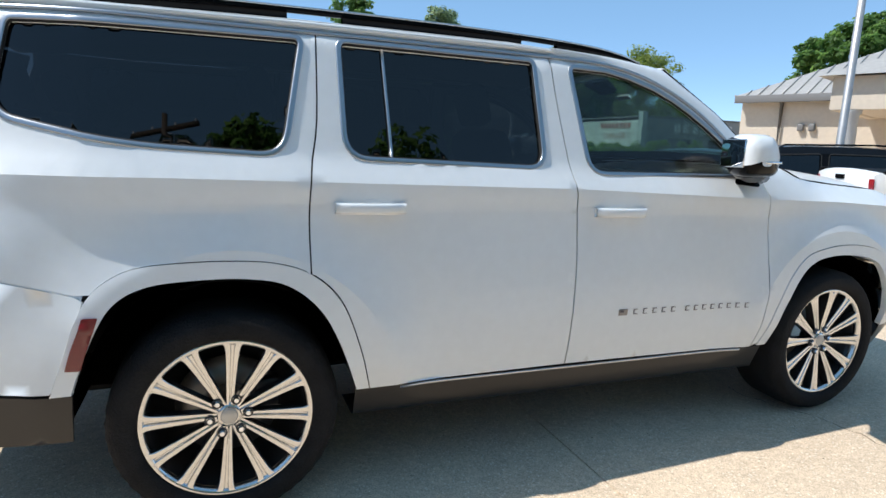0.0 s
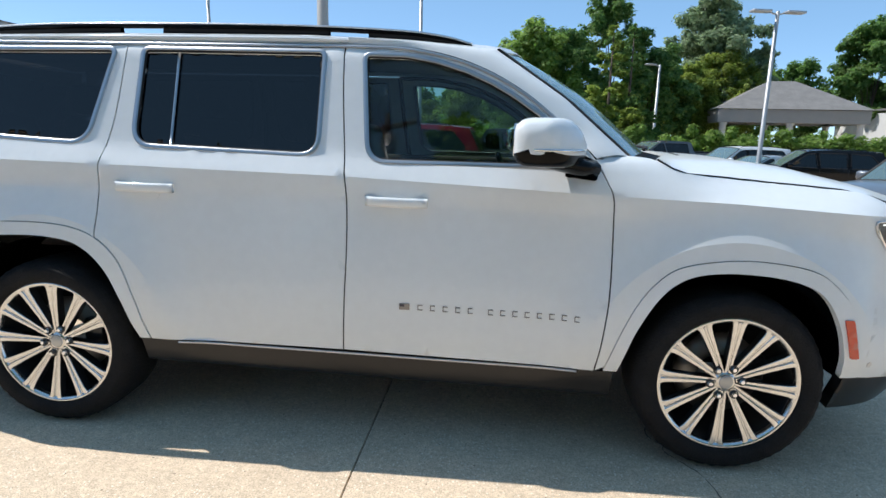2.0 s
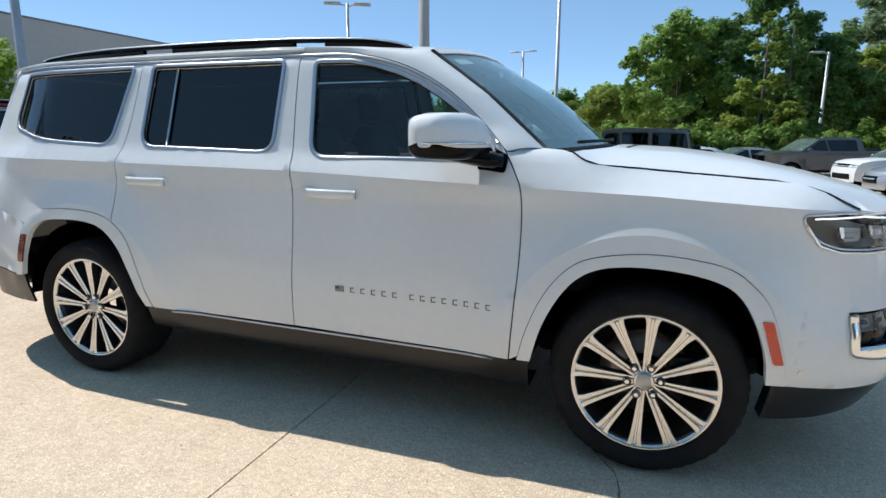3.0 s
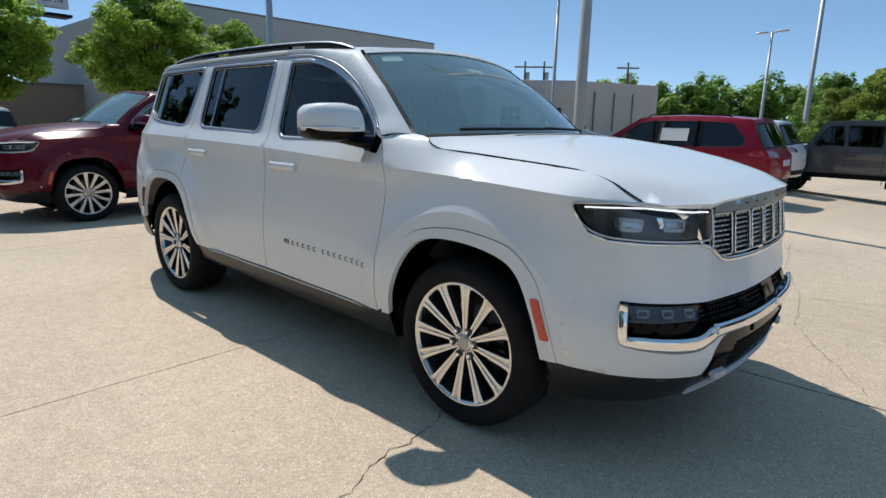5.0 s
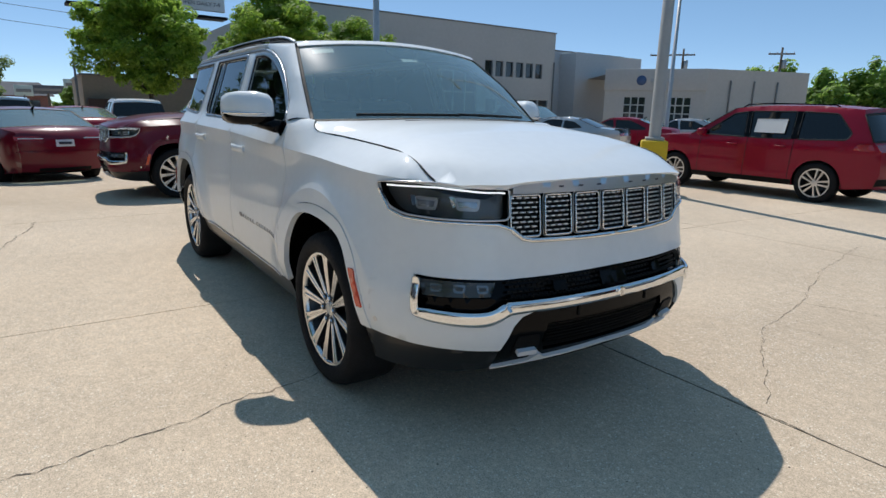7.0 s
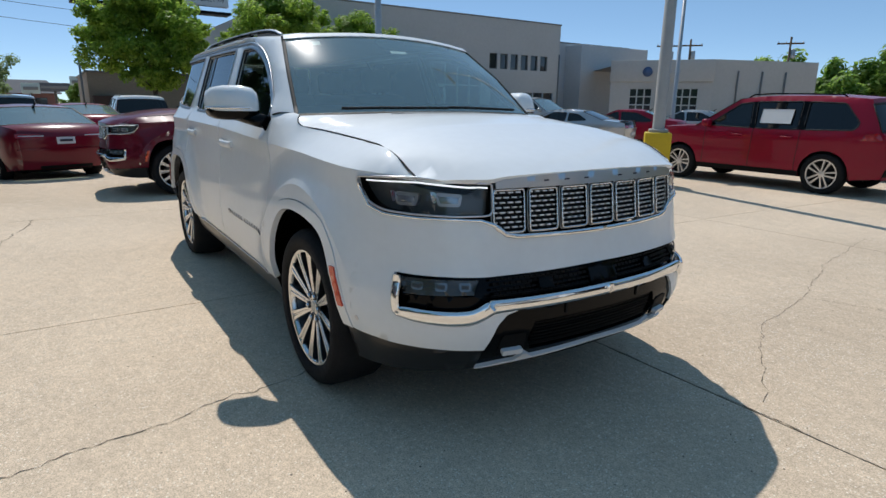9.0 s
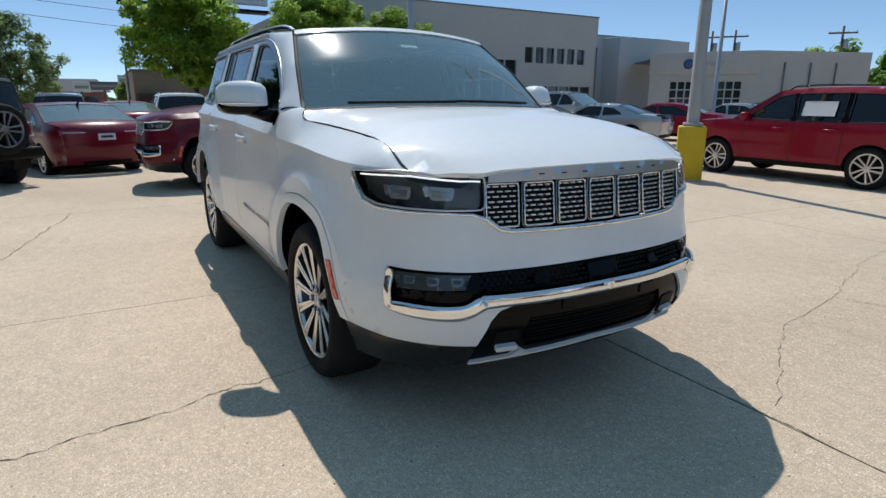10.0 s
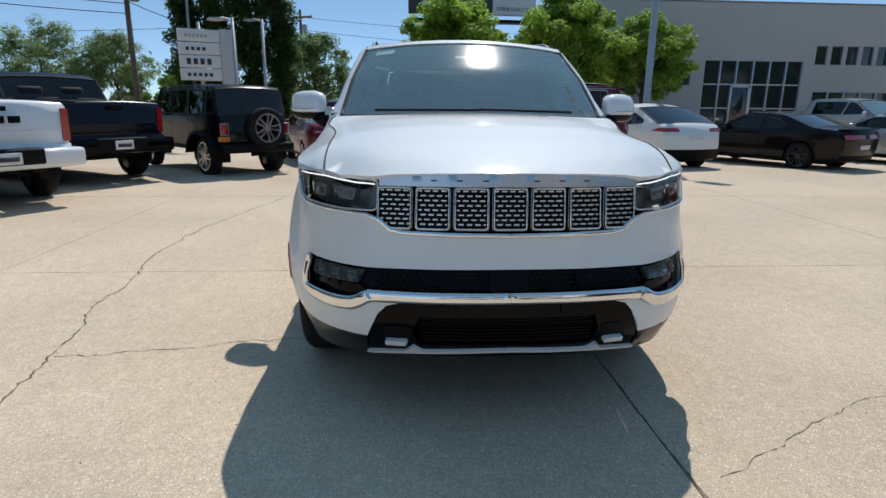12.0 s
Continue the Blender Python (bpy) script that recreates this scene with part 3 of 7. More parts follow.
    panel("tailgate", [(tail - .006, 1.01), (S_TAIL, 1.012), (S_TAIL, 1.80), (tail - .006, 1.80)], [[(-1.40, 1.32), (S_TAIL + .05, 1.32), (S_TAIL + .05, 1.74), (-1.40, 1.70)]], step=.1)
    panel("rear_window", [(-1.40, 1.32), (S_TAIL, 1.32), (S_TAIL, 1.74), (-1.40, 1.70)], mat=PRIVACY, step=.1, h=-.01, depth=0)
    panel("tail_lamp", [(-1.05, 1.05), (-1.36, 1.05), (-1.36, 1.18), (-1.02, 1.18)], mat=REDLENS, step=.05, h=.006)
    # side glass with bright mouldings
    for name, win, mat in (("front_side_window", fw, SIDEGLASS), ("rear_side_window", rw, PRIVACY), ("quarter_window", qw, PRIVACY)):
        for ob in panel(name, inset(win, -.004), mat=mat, step=.04, h=-.013, depth=0):
            ob.visible_shadow = False
        rim = dense(inset(win, -.011), .03)
        both("window_trim", ring([proud(.002)(*p) for p in rim], [out_of(*p) for p in rim], .021, .004), BRIGHT_TRIM)
        rim = dense(inset(win, -.001), .03)
        both("window_seal", ring([proud(-.004)(*p) for p in rim], [out_of(*p) for p in rim], .010, .006), RUBBER)
    post = dense([(.607, 1.778), (.617, 1.36)], .05, False)
    both("window_divider", ring([proud(-.004)(*p) for p in post], [out_of(*p) for p in post], .012, .006, False), BRIGHT_TRIM)
    # rocker, its bright strip
    vs, fs = [], []
    for x in np.linspace(.462, 2.632, 44):
        hi_z, lo_z = rocker_top(x) - .008, lerp(x, .455, .345, 1.43, .322, 2.625, .30)
        for k in range(7):
            vs.append(proud(-.008)(x, hi_z + (lo_z - hi_z) * k / 6))
        y = vs[-1][1]
        vs += [(x, y + .03, lo_z - .012), (x, y + .22, lo_z - .012)]
    fs = [(i * 9 + j, i * 9 + j + 1, i * 9 + j + 10, i * 9 + j + 9) for i in range(43) for j in range(8)]
    both("rocker_panel", (vs, fs), ROCKER)
    strip = dense([(.645, rocker_top(.645) - .010), (2.475, rocker_top(2.475) - .010)], .1, False)
    both("sill_strip", ring([proud(.002)(*p) for p in strip], [out_of(*p) for p in strip], .010, .005, False), SATIN)
    # handles
    for x0, z0 in ((.385, 1.176), (1.527, 1.149)):
        pts = [(x0 + .27 * k / 12, z0 - .003 * k / 12) for k in range(13)]
        hd = [(proud(.012 + .022 * math.sin(math.pi * k / 12) ** .4)(*p)) for k, p in enumerate(pts)]
        both("door_handle", ring(hd, [out_of(*p) for p in pts], .040, .012, False), colour)
        lo = [(x, z - .019) for x, z in pts]
        both("handle_strip", ring([(proud(.012 + .022 * math.sin(math.pi * k / 12) ** .4)(*p)) for k, p in enumerate(lo)], [out_of(*p) for p in lo], .007, .009, False), SATIN)
        cup = rounded([(x0 + .09, z0 - .055), (x0 + .20, z0 - .055), (x0 + .20, z0 + .03), (x0 + .09, z0 + .03)], .03)
        panel("handle_cup", cup, mat=colour, step=.02, depth=.002, h=.0015)
    # name badge: plain bars in the place of its letters
    bars = []
    for i in range(5):
        bars.append((1.765 + i * .0555, .022))
    for i in range(8):
        bars.append((2.075 + i * .0530, .022))
    for x0, w in bars:
        z0 = .688 - .013 * (x0 - 1.7) / .75
        for a, b, c, d in ((0, w, .0095, .0125), (0, w, -.0125, -.0095), (0, .004, -.0125, .0125)):
            pn = [(x0 + a, z0 + c), (x0 + b, z0 + c), (x0 + b, z0 + d), (x0 + a, z0 + d)]
            both("badge_letter", sheet(pn, [], proud(.004), .05, .004), BADGE)
    panel("badge_flag", [(1.683, .674), (1.729, .674), (1.729, .702), (1.683, .702)], mat=BADGE, depth=.004, h=.004)
    panel("badge_stripe", [(1.686, .689), (1.706, .689), (1.706, .699), (1.686, .699)], mat=INK, depth=.001, h=.006)
    # side markers, parking sensor
    panel("side_marker", rounded([(3.524, .735), (3.560, .735), (3.610, .568), (3.575, .568)], .006, 2), mat=AMBER, step=.03, depth=.008, h=.011, lab="amber side marker")
    panel("rear_marker", rounded([(-.428, .835), (-.383, .834), (-.442, .664), (-.482, .666)], .006, 2), mat=DARKRED, step=.03, depth=.008, h=.011, lab="red rear side marker")
    panel("parking_sensor", [(3.68 + .011 * math.cos(a), .532 + .013 * math.sin(a)) for a in np.linspace(0, 6.28, 14)[:-1]], mat=SATIN, step=.02, depth=.003, h=.002)

    # front: fascia with openings
    hl = rounded([(3.655, 1.126), (3.80, 1.132), (3.95, 1.134), (4.16, 1.118), (4.245, 1.112), (4.245, 1.0), (4.10, .998), (3.95, 1.002), (3.80, 1.012), (3.725, 1.035), (3.67, 1.085)], [.012, 0, 0, 0, .005, .02, 0, 0, .03, .03, .02], 4)
    chrome_low = [(3.66, 1.10), (3.72, 1.018), (3.80, .993), (3.95, .983), (4.10, .980), (4.20, .976), (4.26, .955), (4.31, .915), (4.36, .905), (4.6, .9), (S_NOSE, .898)]
    fog = rounded([(3.868, .757), (3.95, .753), (4.22, .748), (S_NOSE, .753), (S_NOSE, .628), (4.25, .625), (4.22, .612), (4.15, .583), (4.05, .583), (3.92, .598), (3.878, .612)], [.012, 0, 0, 0, 0, .03, .01, .03, 0, .02, .03], 4)
    low = [(S_NOSE, .622), (4.36, .615), (4.30, .598), (4.262, .56), (4.232, .50), (4.205, .44), (4.19, .36), (4.19, .33), (S_NOSE, .33)]
    skin = [(3.645, .470), (3.655, .70), (3.70, .90), (3.735, .985), (3.738, 1.010), (3.77, 1.004), *chrome_low[2:], (S_NOSE, .757), (4.22, .752), (3.95, .757), (3.866, .762), (3.876, .606), (3.92, .592), (4.05, .577), (4.15, .577), (4.23, .604), (4.265, .62), (S_NOSE, .624),
            (S_NOSE, .616), (4.36, .612), (4.30, .594), (4.262, .555), (4.230, .49), (4.210, .445), (4.02, .452), (3.85, .455), (3.725, .464)]
    panel("front_bumper", skin, step=.035)
    panel("front_valance", [(3.645, .463), (3.85, .450), (4.02, .448), (4.205, .440), (4.19, .340), (4.0, .315), (3.85, .305), (3.70, .300), (3.585, .300), (3.592, .462)], mat=ROCKER, step=.05, h=-.004, depth=.05)
    # headlamps
    back = panel("headlamp_housing", inset(hl, -.004), mat=HOUSING, step=.04, h=-.055, depth=0)
    for a in panel("headlamp_lens", hl, mat=LENS, step=.03, h=.004, depth=0):
        a.visible_shadow = False
    panel("running_light", [(3.70, 1.121), (3.95, 1.126), (4.16, 1.111), (4.235, 1.106), (4.235, 1.100), (4.16, 1.105), (3.95, 1.120), (3.70, 1.115)], mat=drl, step=.03, h=-.002, depth=.004, lab="lit white running light")
    for s0 in (3.835, 4.015):
        for sx, w in ((s0, .085),):
            oc = rounded([(sx, 1.082), (sx + w + .03, 1.078), (sx + w + .02, 1.028), (sx + .015, 1.030)], .015)
            panel("lamp_bowl", oc, mat=BOWL, step=.03, h=-.022, depth=.03)
            panel("lamp_projector", inset(oc, .012), mat=LENS, step=.02, h=-.014, depth=.006)
            panel("lamp_core", inset(oc, .013), mat=PROJECTOR, step=.02, h=-.018, depth=.004)
            panel("lamp_lug", rounded([(sx - .020, 1.086), (sx + .006, 1.084), (sx + .012, 1.048), (sx - .004, 1.040)], .006, 2), mat=CHROME, step=.02, h=-.016, depth=.01)
    hi = dense(inset(hl, -.006), .03)
    both("headlamp_trim", ring([proud(.002)(*p) for p in hi], [out_of(*p) for p in hi], .008, .005), SATIN)
    cl = dense(chrome_low, .03, False)
    both("chrome_spear", ring([proud(.003)(*p) for p in cl], [out_of(*p) for p in cl], [lerp(p[0], 4.15, .010, 4.30, .020) for p in cl], .008, False), CHROME)
    # grille: seven framed cells in a dark field under a bright bar
    field = [(4.252, 1.112), (S_NOSE, 1.108), (S_NOSE, .905), (4.36, .912), (4.315, .922), (4.262, .965)]
    panel("grille_backing", field, mat=GLOSSBLACK, step=.05, h=-.035, depth=0)
    panel("grille_bar", [(4.262, 1.099), (S_NOSE, 1.099), (S_NOSE, 1.150), (4.50, 1.149), (4.32, 1.139), (4.262, 1.122)], mat=SATIN, step=.04, h=.018, depth=.03, lab="bright bar with letter studs")
    for k in range(3):
        panel("bar_letter", [(S_NOSE - .12 - .11 * k, 1.121), (S_NOSE - .095 - .11 * k, 1.121), (S_NOSE - .095 - .11 * k, 1.127), (S_NOSE - .12 - .11 * k, 1.127)], mat=INK, depth=.002, h=.021)
    full = lambda s, q: (lambda p: (p[0], p[1], p[2]))(P(s, q)) if s <= S_NOSE else (lambda p: (p[0], -p[1], p[2]))(P(2 * S_NOSE - s, q))

    def nrm(s, q):
        if s <= S_NOSE:
            return out_of(s, q)
        n = out_of(2 * S_NOSE - s, q)
        return np.array((n[0], -n[1], n[2]))
    for i in range(-3, 4):
        c = S_NOSE + i * .1661
        o = -1 if i < 0 else 1
        wide = .0695
        lo0, hi0 = .924, 1.092
        quad = [(c - wide, hi0), (c + wide, hi0), (c + wide, lo0), (c - wide, lo0)]
        rad = [.014] * 4
        if i == -3:
            rad = [.014, .014, .014, .05]
        if i == 3:
            rad = [.014, .014, .05, .014]
        lp = dense(rounded(quad, rad, 5), .03)
        f = part("grille_frame", mesh("grille_frame", *ring([np.array(full(*p)) + .003 * nrm(*p) for p in lp], [nrm(*p) for p in lp], .0075, .006), CHROME), car)
        lp2 = dense(rounded([(c - wide - .0065, hi0 + .006), (c + wide + .0065, hi0 + .006), (c + wide + .0065, lo0 - .006), (c - wide - .0065, lo0 - .006)], .02, 5), .03)
        part("grille_bezel", mesh("grille_bezel", *ring([np.array(full(*p)) - .006 * nrm(*p) for p in lp2], [nrm(*p) for p in lp2], .003, .004), SATIN), f)
        bits = []
        for r in range(8):
            z0 = lo0 + .016 + r * .0198
            n = 3
            for j in range(-1, n + 1):
                x0 = c - .054 + .036 * j + (.018 if r % 2 else 0)
                a, b = max(x0, c - .062), min(x0 + .022, c + .062)
                if b - a < .006:
                    continue
                q = [(a, z0), (b, z0), (b, z0 + .0058), (a, z0 + .0058)]
                vv = [np.array(full(*p)) - .001 * nrm(*p) for p in q] + [np.array(full(*p)) - .016 * nrm(*p) for p in q]
                bits.append((vv, [(0, 1, 2, 3), (0, 4, 5, 1), (1, 5, 6, 2), (2, 6, 7, 3), (3, 7, 4, 0)]))
        part("grille_mesh", mesh("grille_mesh", *join(*bits), DASH, False), f, "bright dashes in dark mesh")
        q = [(c - wide, hi0), (c + wide, hi0), (c + wide, lo0), (c - wide, lo0)]
        part("grille_back", mesh("grille_back", [np.array(full(*p)) - .012 * nrm(*p) for p in q], [(0, 3, 2, 1)], PLASTIC, False), f)
    # lamp band: fog lamps, mesh, bright moulding
    panel("lower_band", inset(fog, -.003), mat=GLOSSBLACK, step=.05, h=-.045, depth=0)
    br = [(3.876, .752), (3.880, .752), (3.882, .622), (3.92, .606), (4.05, .594), (4.14, .596), (4.185, .612), (4.225, .634), (4.29, .638), (S_NOSE, .640)]
    brd = dense(line(br[1:2] + br[2:], 4), .03, False)
    wd = [lerp(q[0], 3.84, .026, 3.89, .040, 3.94, .054, 4.05, .060, 4.14, .062, 4.22, .056, 4.30, .050, 5, .048) for q in brd]
    both("bumper_moulding", ring([proud(.006)(*p) for p in brd], [out_of(*p) for p in brd], wd, .012, False), CHROME)
    panel("fog_unit", [(3.885, .744), (4.19, .740), (4.165, .690), (3.90, .682)], mat=SMOKE, step=.02, h=-.02, depth=.02)
    for s0 in (3.925, 4.015, 4.105):
        eye = rounded([(s0 + .004, .732), (s0 + .054, .731), (s0 + .050, .702), (s0 + .008, .700)], .010, 3)
        panel("fog_lamp", eye, mat=FOGGLASS, step=.02, h=-.015, depth=.005)
        panel("fog_core", inset(eye, .009), mat=HOUSING, step=.02, h=-.012, depth=.003)
    panel("fog_fin", [(3.90, .672), (4.17, .680), (4.20, .655), (4.13, .620), (3.92, .628)], mat=GLOSSBLACK, step=.02, h=-.026, depth=0)
    bits = []
    for r in range(5):
        for j in range(22):
            a = 4.24 + j * .027 + (.013 if r % 2 else 0)
            if a + .02 > S_NOSE - .01 or (a > S_NOSE - .09):
                continue
            z0 = .668 + r * .0165
            bits.append(sheet([(a, z0), (a + .02, z0), (a + .02, z0 + .008), (a, z0 + .008)], [], proud(-.020), .03, .01))
    both("lower_mesh", join(*bits), PLASTIC, smooth_it=False)
    panel("radar_cover", [(S_NOSE - .085, .664), (S_NOSE, .664), (S_NOSE, .745), (S_NOSE - .085, .745)], mat=GLOSSBLACK, step=.04, h=-.012, depth=.02)
    panel("camera_pod", rounded([(4.46, .690), (4.53, .690), (4.53, .728), (4.46, .728)], .008), mat=GLOSSBLACK, step=.03, h=-.008, depth=.02)
    # lower intake with tow hooks
    panel("intake_surround", low, [[(4.44, .545), (S_NOSE - .0, .545), (S_NOSE, .40), (4.44, .40), (4.41, .47)]], mat=GLOSSBLACK, step=.04, h=-.012, depth=.05)
    panel("intake_back", [(4.20, .62), (S_NOSE, .62), (S_NOSE, .34), (4.20, .34)], mat=PLASTIC, step=.08, h=-.10, depth=0)
    bars = []
    for r in range(8):
        z0 = .408 + r * .0172
        bars.append(sheet([(4.44, z0), (S_NOSE, z0), (S_NOSE, z0 + .005), (4.44, z0 + .005)], [], proud(-.025), .06, .012))
    both("intake_slats", join(*bars), PLASTIC, smooth_it=False)
    both("intake_post", sheet([(4.59, .56), (4.60, .56), (4.60, .61), (4.59, .61)], [], proud(-.006), .03, .02), PLASTIC)
    hk = [(4.292, .415), (4.385, .415), (4.385, .436), (4.292, .436)]
    panel("tow_hook", rounded(hk, .006), mat=PLATE, step=.02, h=.014, depth=.03, lab="bright tow hook")
    panel("hook_pocket", rounded([(4.27, .40), (4.40, .40), (4.40, .50), (4.29, .50)], .02), mat=PLASTIC, step=.03, h=-.008, depth=.01)
    skid = [(4.19, .352), (4.30, .362), (4.37, .366), (4.41, .40), (4.45, .372), (S_NOSE, .385), (S_NOSE, .372), (4.45, .358), (4.19, .342)]
    panel("skid_trim", skid, mat=PLATE, step=.03, h=.004, depth=.02)

    # hood
    hood = [(x, -y) for x, y in hood_poly] + [(x, y) for x, y in hood_poly[::-1]][1:] + [(2.80, .72), (2.90, .45), (2.945, 0), (2.90, -.45), (2.80, -.72)]
    part("hood", mesh("hood", *sheet(inset(hood, .004), [], lambda x, y: (x, y, hood_z(x, y)), .05, .02), colour), car)
    gap = dense([(x, -y) for x, y in line(HOOD_SEAM, 6) if x < 3.86], .04, False)
    both("hood_seal", ring([(x, y, hood_z(x, y) + .0005) for x, y in gap], [(0, -.35, 1)] * len(gap), .005, .004, False), RUBBER)
    part("hood_vent", mesh("hood_vent", *sheet(rounded([(2.97, -.42), (2.99, -.42), (3.03, 0), (2.99, .42), (2.97, .42), (3.01, 0)], .004, 2), [], lambda x, y: (x, y, hood_z(x, y) + .002), .05, .002), RUBBER), car)
    # windscreen, pillars, roof
    def pillar(v):
        """The windscreen's side edge, v from the cowl up."""
        return np.array((lerp(v, 0, 2.66, .5, 2.385, 1, 2.07), lerp(v, 0, -.838, .5, -.778, 1, -.692), lerp(v, 0, 1.362, .5, 1.602, 1, 1.822)))

    def screen(u, v):
        p = pillar(v)
        b = .020 * math.sin(math.pi * v) * (1 - u ** 4)
        return (p[0] + (1 - u * u) * lerp(v, 0, .20, 1, .085) + .55 * b, -p[1] * u, p[2] + (1 - u * u) * lerp(v, 0, .018, 1, .045) + .83 * b)
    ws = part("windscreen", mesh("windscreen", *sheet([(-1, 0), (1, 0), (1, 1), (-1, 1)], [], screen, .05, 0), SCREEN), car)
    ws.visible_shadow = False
    band = [(-1, 0), (1, 0), (1, .05), (.97, .09), (-.97, .09), (-1, .05)]
    part("windscreen_band", mesh("windscreen_band", *sheet(band, [], lambda u, v: tuple(np.array(screen(u, v)) - np.array((.006, 0, .006))), .08, 0), GLOSSBLACK), car)
    part("roof_front", mesh("roof_front", *sheet([(-1, .945), (1, .945), (1, 1.0), (-1, 1.0)], [], lambda u, v: tuple(np.array(screen(u, v)) + np.array((.005, 0, .007))), .06, .006), colour), car)
    part("sensor_pod", mesh("sensor_pod", *sheet(rounded([(-.12, .82), (.12, .82), (.16, .97), (-.16, .97)], .05), [], lambda u, v: tuple(np.array(screen(u, v)) - np.array((.012, 0, .012))), .05, .02), GLOSSBLACK), car)
    part("windscreen_label", mesh("windscreen_label", *sheet([(-.12, .70), (.04, .70), (.04, .74), (-.12, .74)], [], lambda u, v: tuple(np.array(screen(u, v)) - np.array((.004, 0, .006))), .05, 0), PAPER), car, "white paper label inside the glass")
    part("window_sticker", mesh("window_sticker", *sheet([(-.88, .84), (-.70, .84), (-.70, .91), (-.88, .91)], [], lambda u, v: tuple(np.array(screen(u, v)) - np.array((.004, 0, .006))), .05, 0), PAPER), car, "white paper sticker inside the glass")
    part("cowl", mesh("cowl", *sheet([(-1, 0), (1, 0), (1, 1), (-1, 1)], [], lambda u, v: tuple((1 - v) * (np.array(screen(u, .02)) - np.array((0, 0, .008))) + v * np.array((2.955 - .17 * abs(u) ** 3, u * .86, hood_z(2.93, u * .8) - .02))), .12, 0), PLASTIC), car)
    dt = np.array(line(DOOR_TOP, 6))
    vs, fs = [], []
    n = len(dt)
    for i, (x, z) in enumerate(dt):
        k = i / (n - 1)
        p0 = np.array(P(x, z)) + np.array((.003, 0, .003))
        v = min(1, max(0, (z - 1.362) / (1.822 - 1.362)))
        p3 = pillar(v) if x > 2.0 else np.array((lerp(x, 1.38, 1.40, 2.0, 2.07), lerp(x, 1.38, -.735, 2.0, -.692), lerp(x, 1.38, 1.857, 1.7, 1.842, 2.0, 1.822)))
        up = np.array((.35, -.55, .55)) if x > 1.9 else np.array((.05, -.4, .7))
        for j in range(7):
            t = j / 6
            vs.append(p0 * (1 - t) + p3 * t + up * .022 * math.sin(math.pi * t))
    for i in range(n - 1):
        for j in range(6):
            a = i * 7 + j
            fs.append((a, a + 1, a + 8, a + 7))
    fs = [q[::-1] for q in fs]
    both("windscreen_pillar", (vs, fs), colour)
    edge = [pillar(v) for v in np.linspace(0, 1, 12)]
    both("pillar_seal", ring(edge, [np.array((.6, -.4, .6))] * 12, .022, .006, False), RUBBER)

    def roof(x, y):
        k = abs(y) / .74
        z = lerp(x, -1.25, 1.80, -1.0, 1.858, -.5, 1.89, .3, 1.905, 1.2, 1.905, 1.7, 1.892, 2.03, 1.873, 2.12, 1.862)
        return (x, y, z - .020 * k ** 2 - lerp(x, -1.2, .05, -.9, .022, 1.2, .022, 1.7, .036, 2.07, .055) * k ** 8)
    out = [(-1.14, -.42), (-1.06, -.52), (-.88, -.60), (-.5, -.70), (-.2, -.735), (1.38, -.742), (1.6, -.735), (1.85, -.712), (2.065, -.692), (2.12, -.4), (2.145, 0)]
    rf = out + [(x, -y) for x, y in out[::-1]][1:]
    part("roof", mesh("roof", *sheet(rf, [], roof, .06, .02), colour), car)
    # strip between doors and roof, behind the front door
    vs, fs = [], []
    xs = np.linspace(-.98, 1.395, 40)
    for x in xs:
        p0, p1 = np.array(P(x, 1.828)), np.array(roof(x, lerp(x, -1.0, -.54, -.88, -.597, -.5, -.697, -.2, -.732, 0, -.738))) - np.array((0, 0, .003))
        for j in range(5):
            t = j / 4
            vs.append(p0 * (1 - t) + p1 * t + np.array((0, -.016, .006)) * math.sin(math.pi * t))
    for i in range(len(xs) - 1):
        for j in range(4):
            a = i * 5 + j
            fs.append((a, a + 5, a + 6, a + 1))
    both("roof_side", (vs, fs), colour)
    gut = [np.array(P(x, 1.815)) + np.array((0, -.003, .003)) for x in np.linspace(-1.0, 1.38, 30)] + [np.array(P(x, z - .012)) + np.array((.003, -.003, .003)) for x, z in dt[2:-3]]
    both("roof_moulding", ring(gut, [np.array((0, -.9, .4))] * len(gut), .014, .006, False), BRIGHT_TRIM)
    # roof rails
    rp = [(-.66, 1.872), (-.55, 1.892), (-.2, 1.907), (.6, 1.914), (1.2, 1.908), (1.62, 1.891), (1.82, 1.868), (1.95, 1.836)]
    rl = [(x, -.655 + .07 * smooth(.1, -.7, x), z) for x, z in line(rp, 12)]
    both("roof_rail", tube(rl, [.008] + [.014] * (len(rl) - 2) + [.008], 10, flat=.9), GLOSSBLACK)
    both("rail_top", ring([(x, y - .004, z + .012) for x, y, z in rl], [(0, -.3, 1)] * len(rl), .020, .004, False), SATIN)
    web = [(x, z) for x, _, z in rl]
    vs = [q for x, y, z in rl for q in ((x, y - .013, z + .004), (x, y - .017, roof(x, y - .017)[2] - .004), (x, y + .015, roof(x, y + .015)[2] - .004), (x, y + .011, z + .004))]
    both("rail_body", (vs, [(4 * i + j, 4 * i + j + 1, 4 * i + j + 5, 4 * i + j + 4) for i in range(len(web) - 1) for j in range(3) if not any(a < (web[i][0] + web[i + 1][0]) / 2 < b for a, b in ((.27, .45), (1.28, 1.46)))]), GLOSSBLACK)
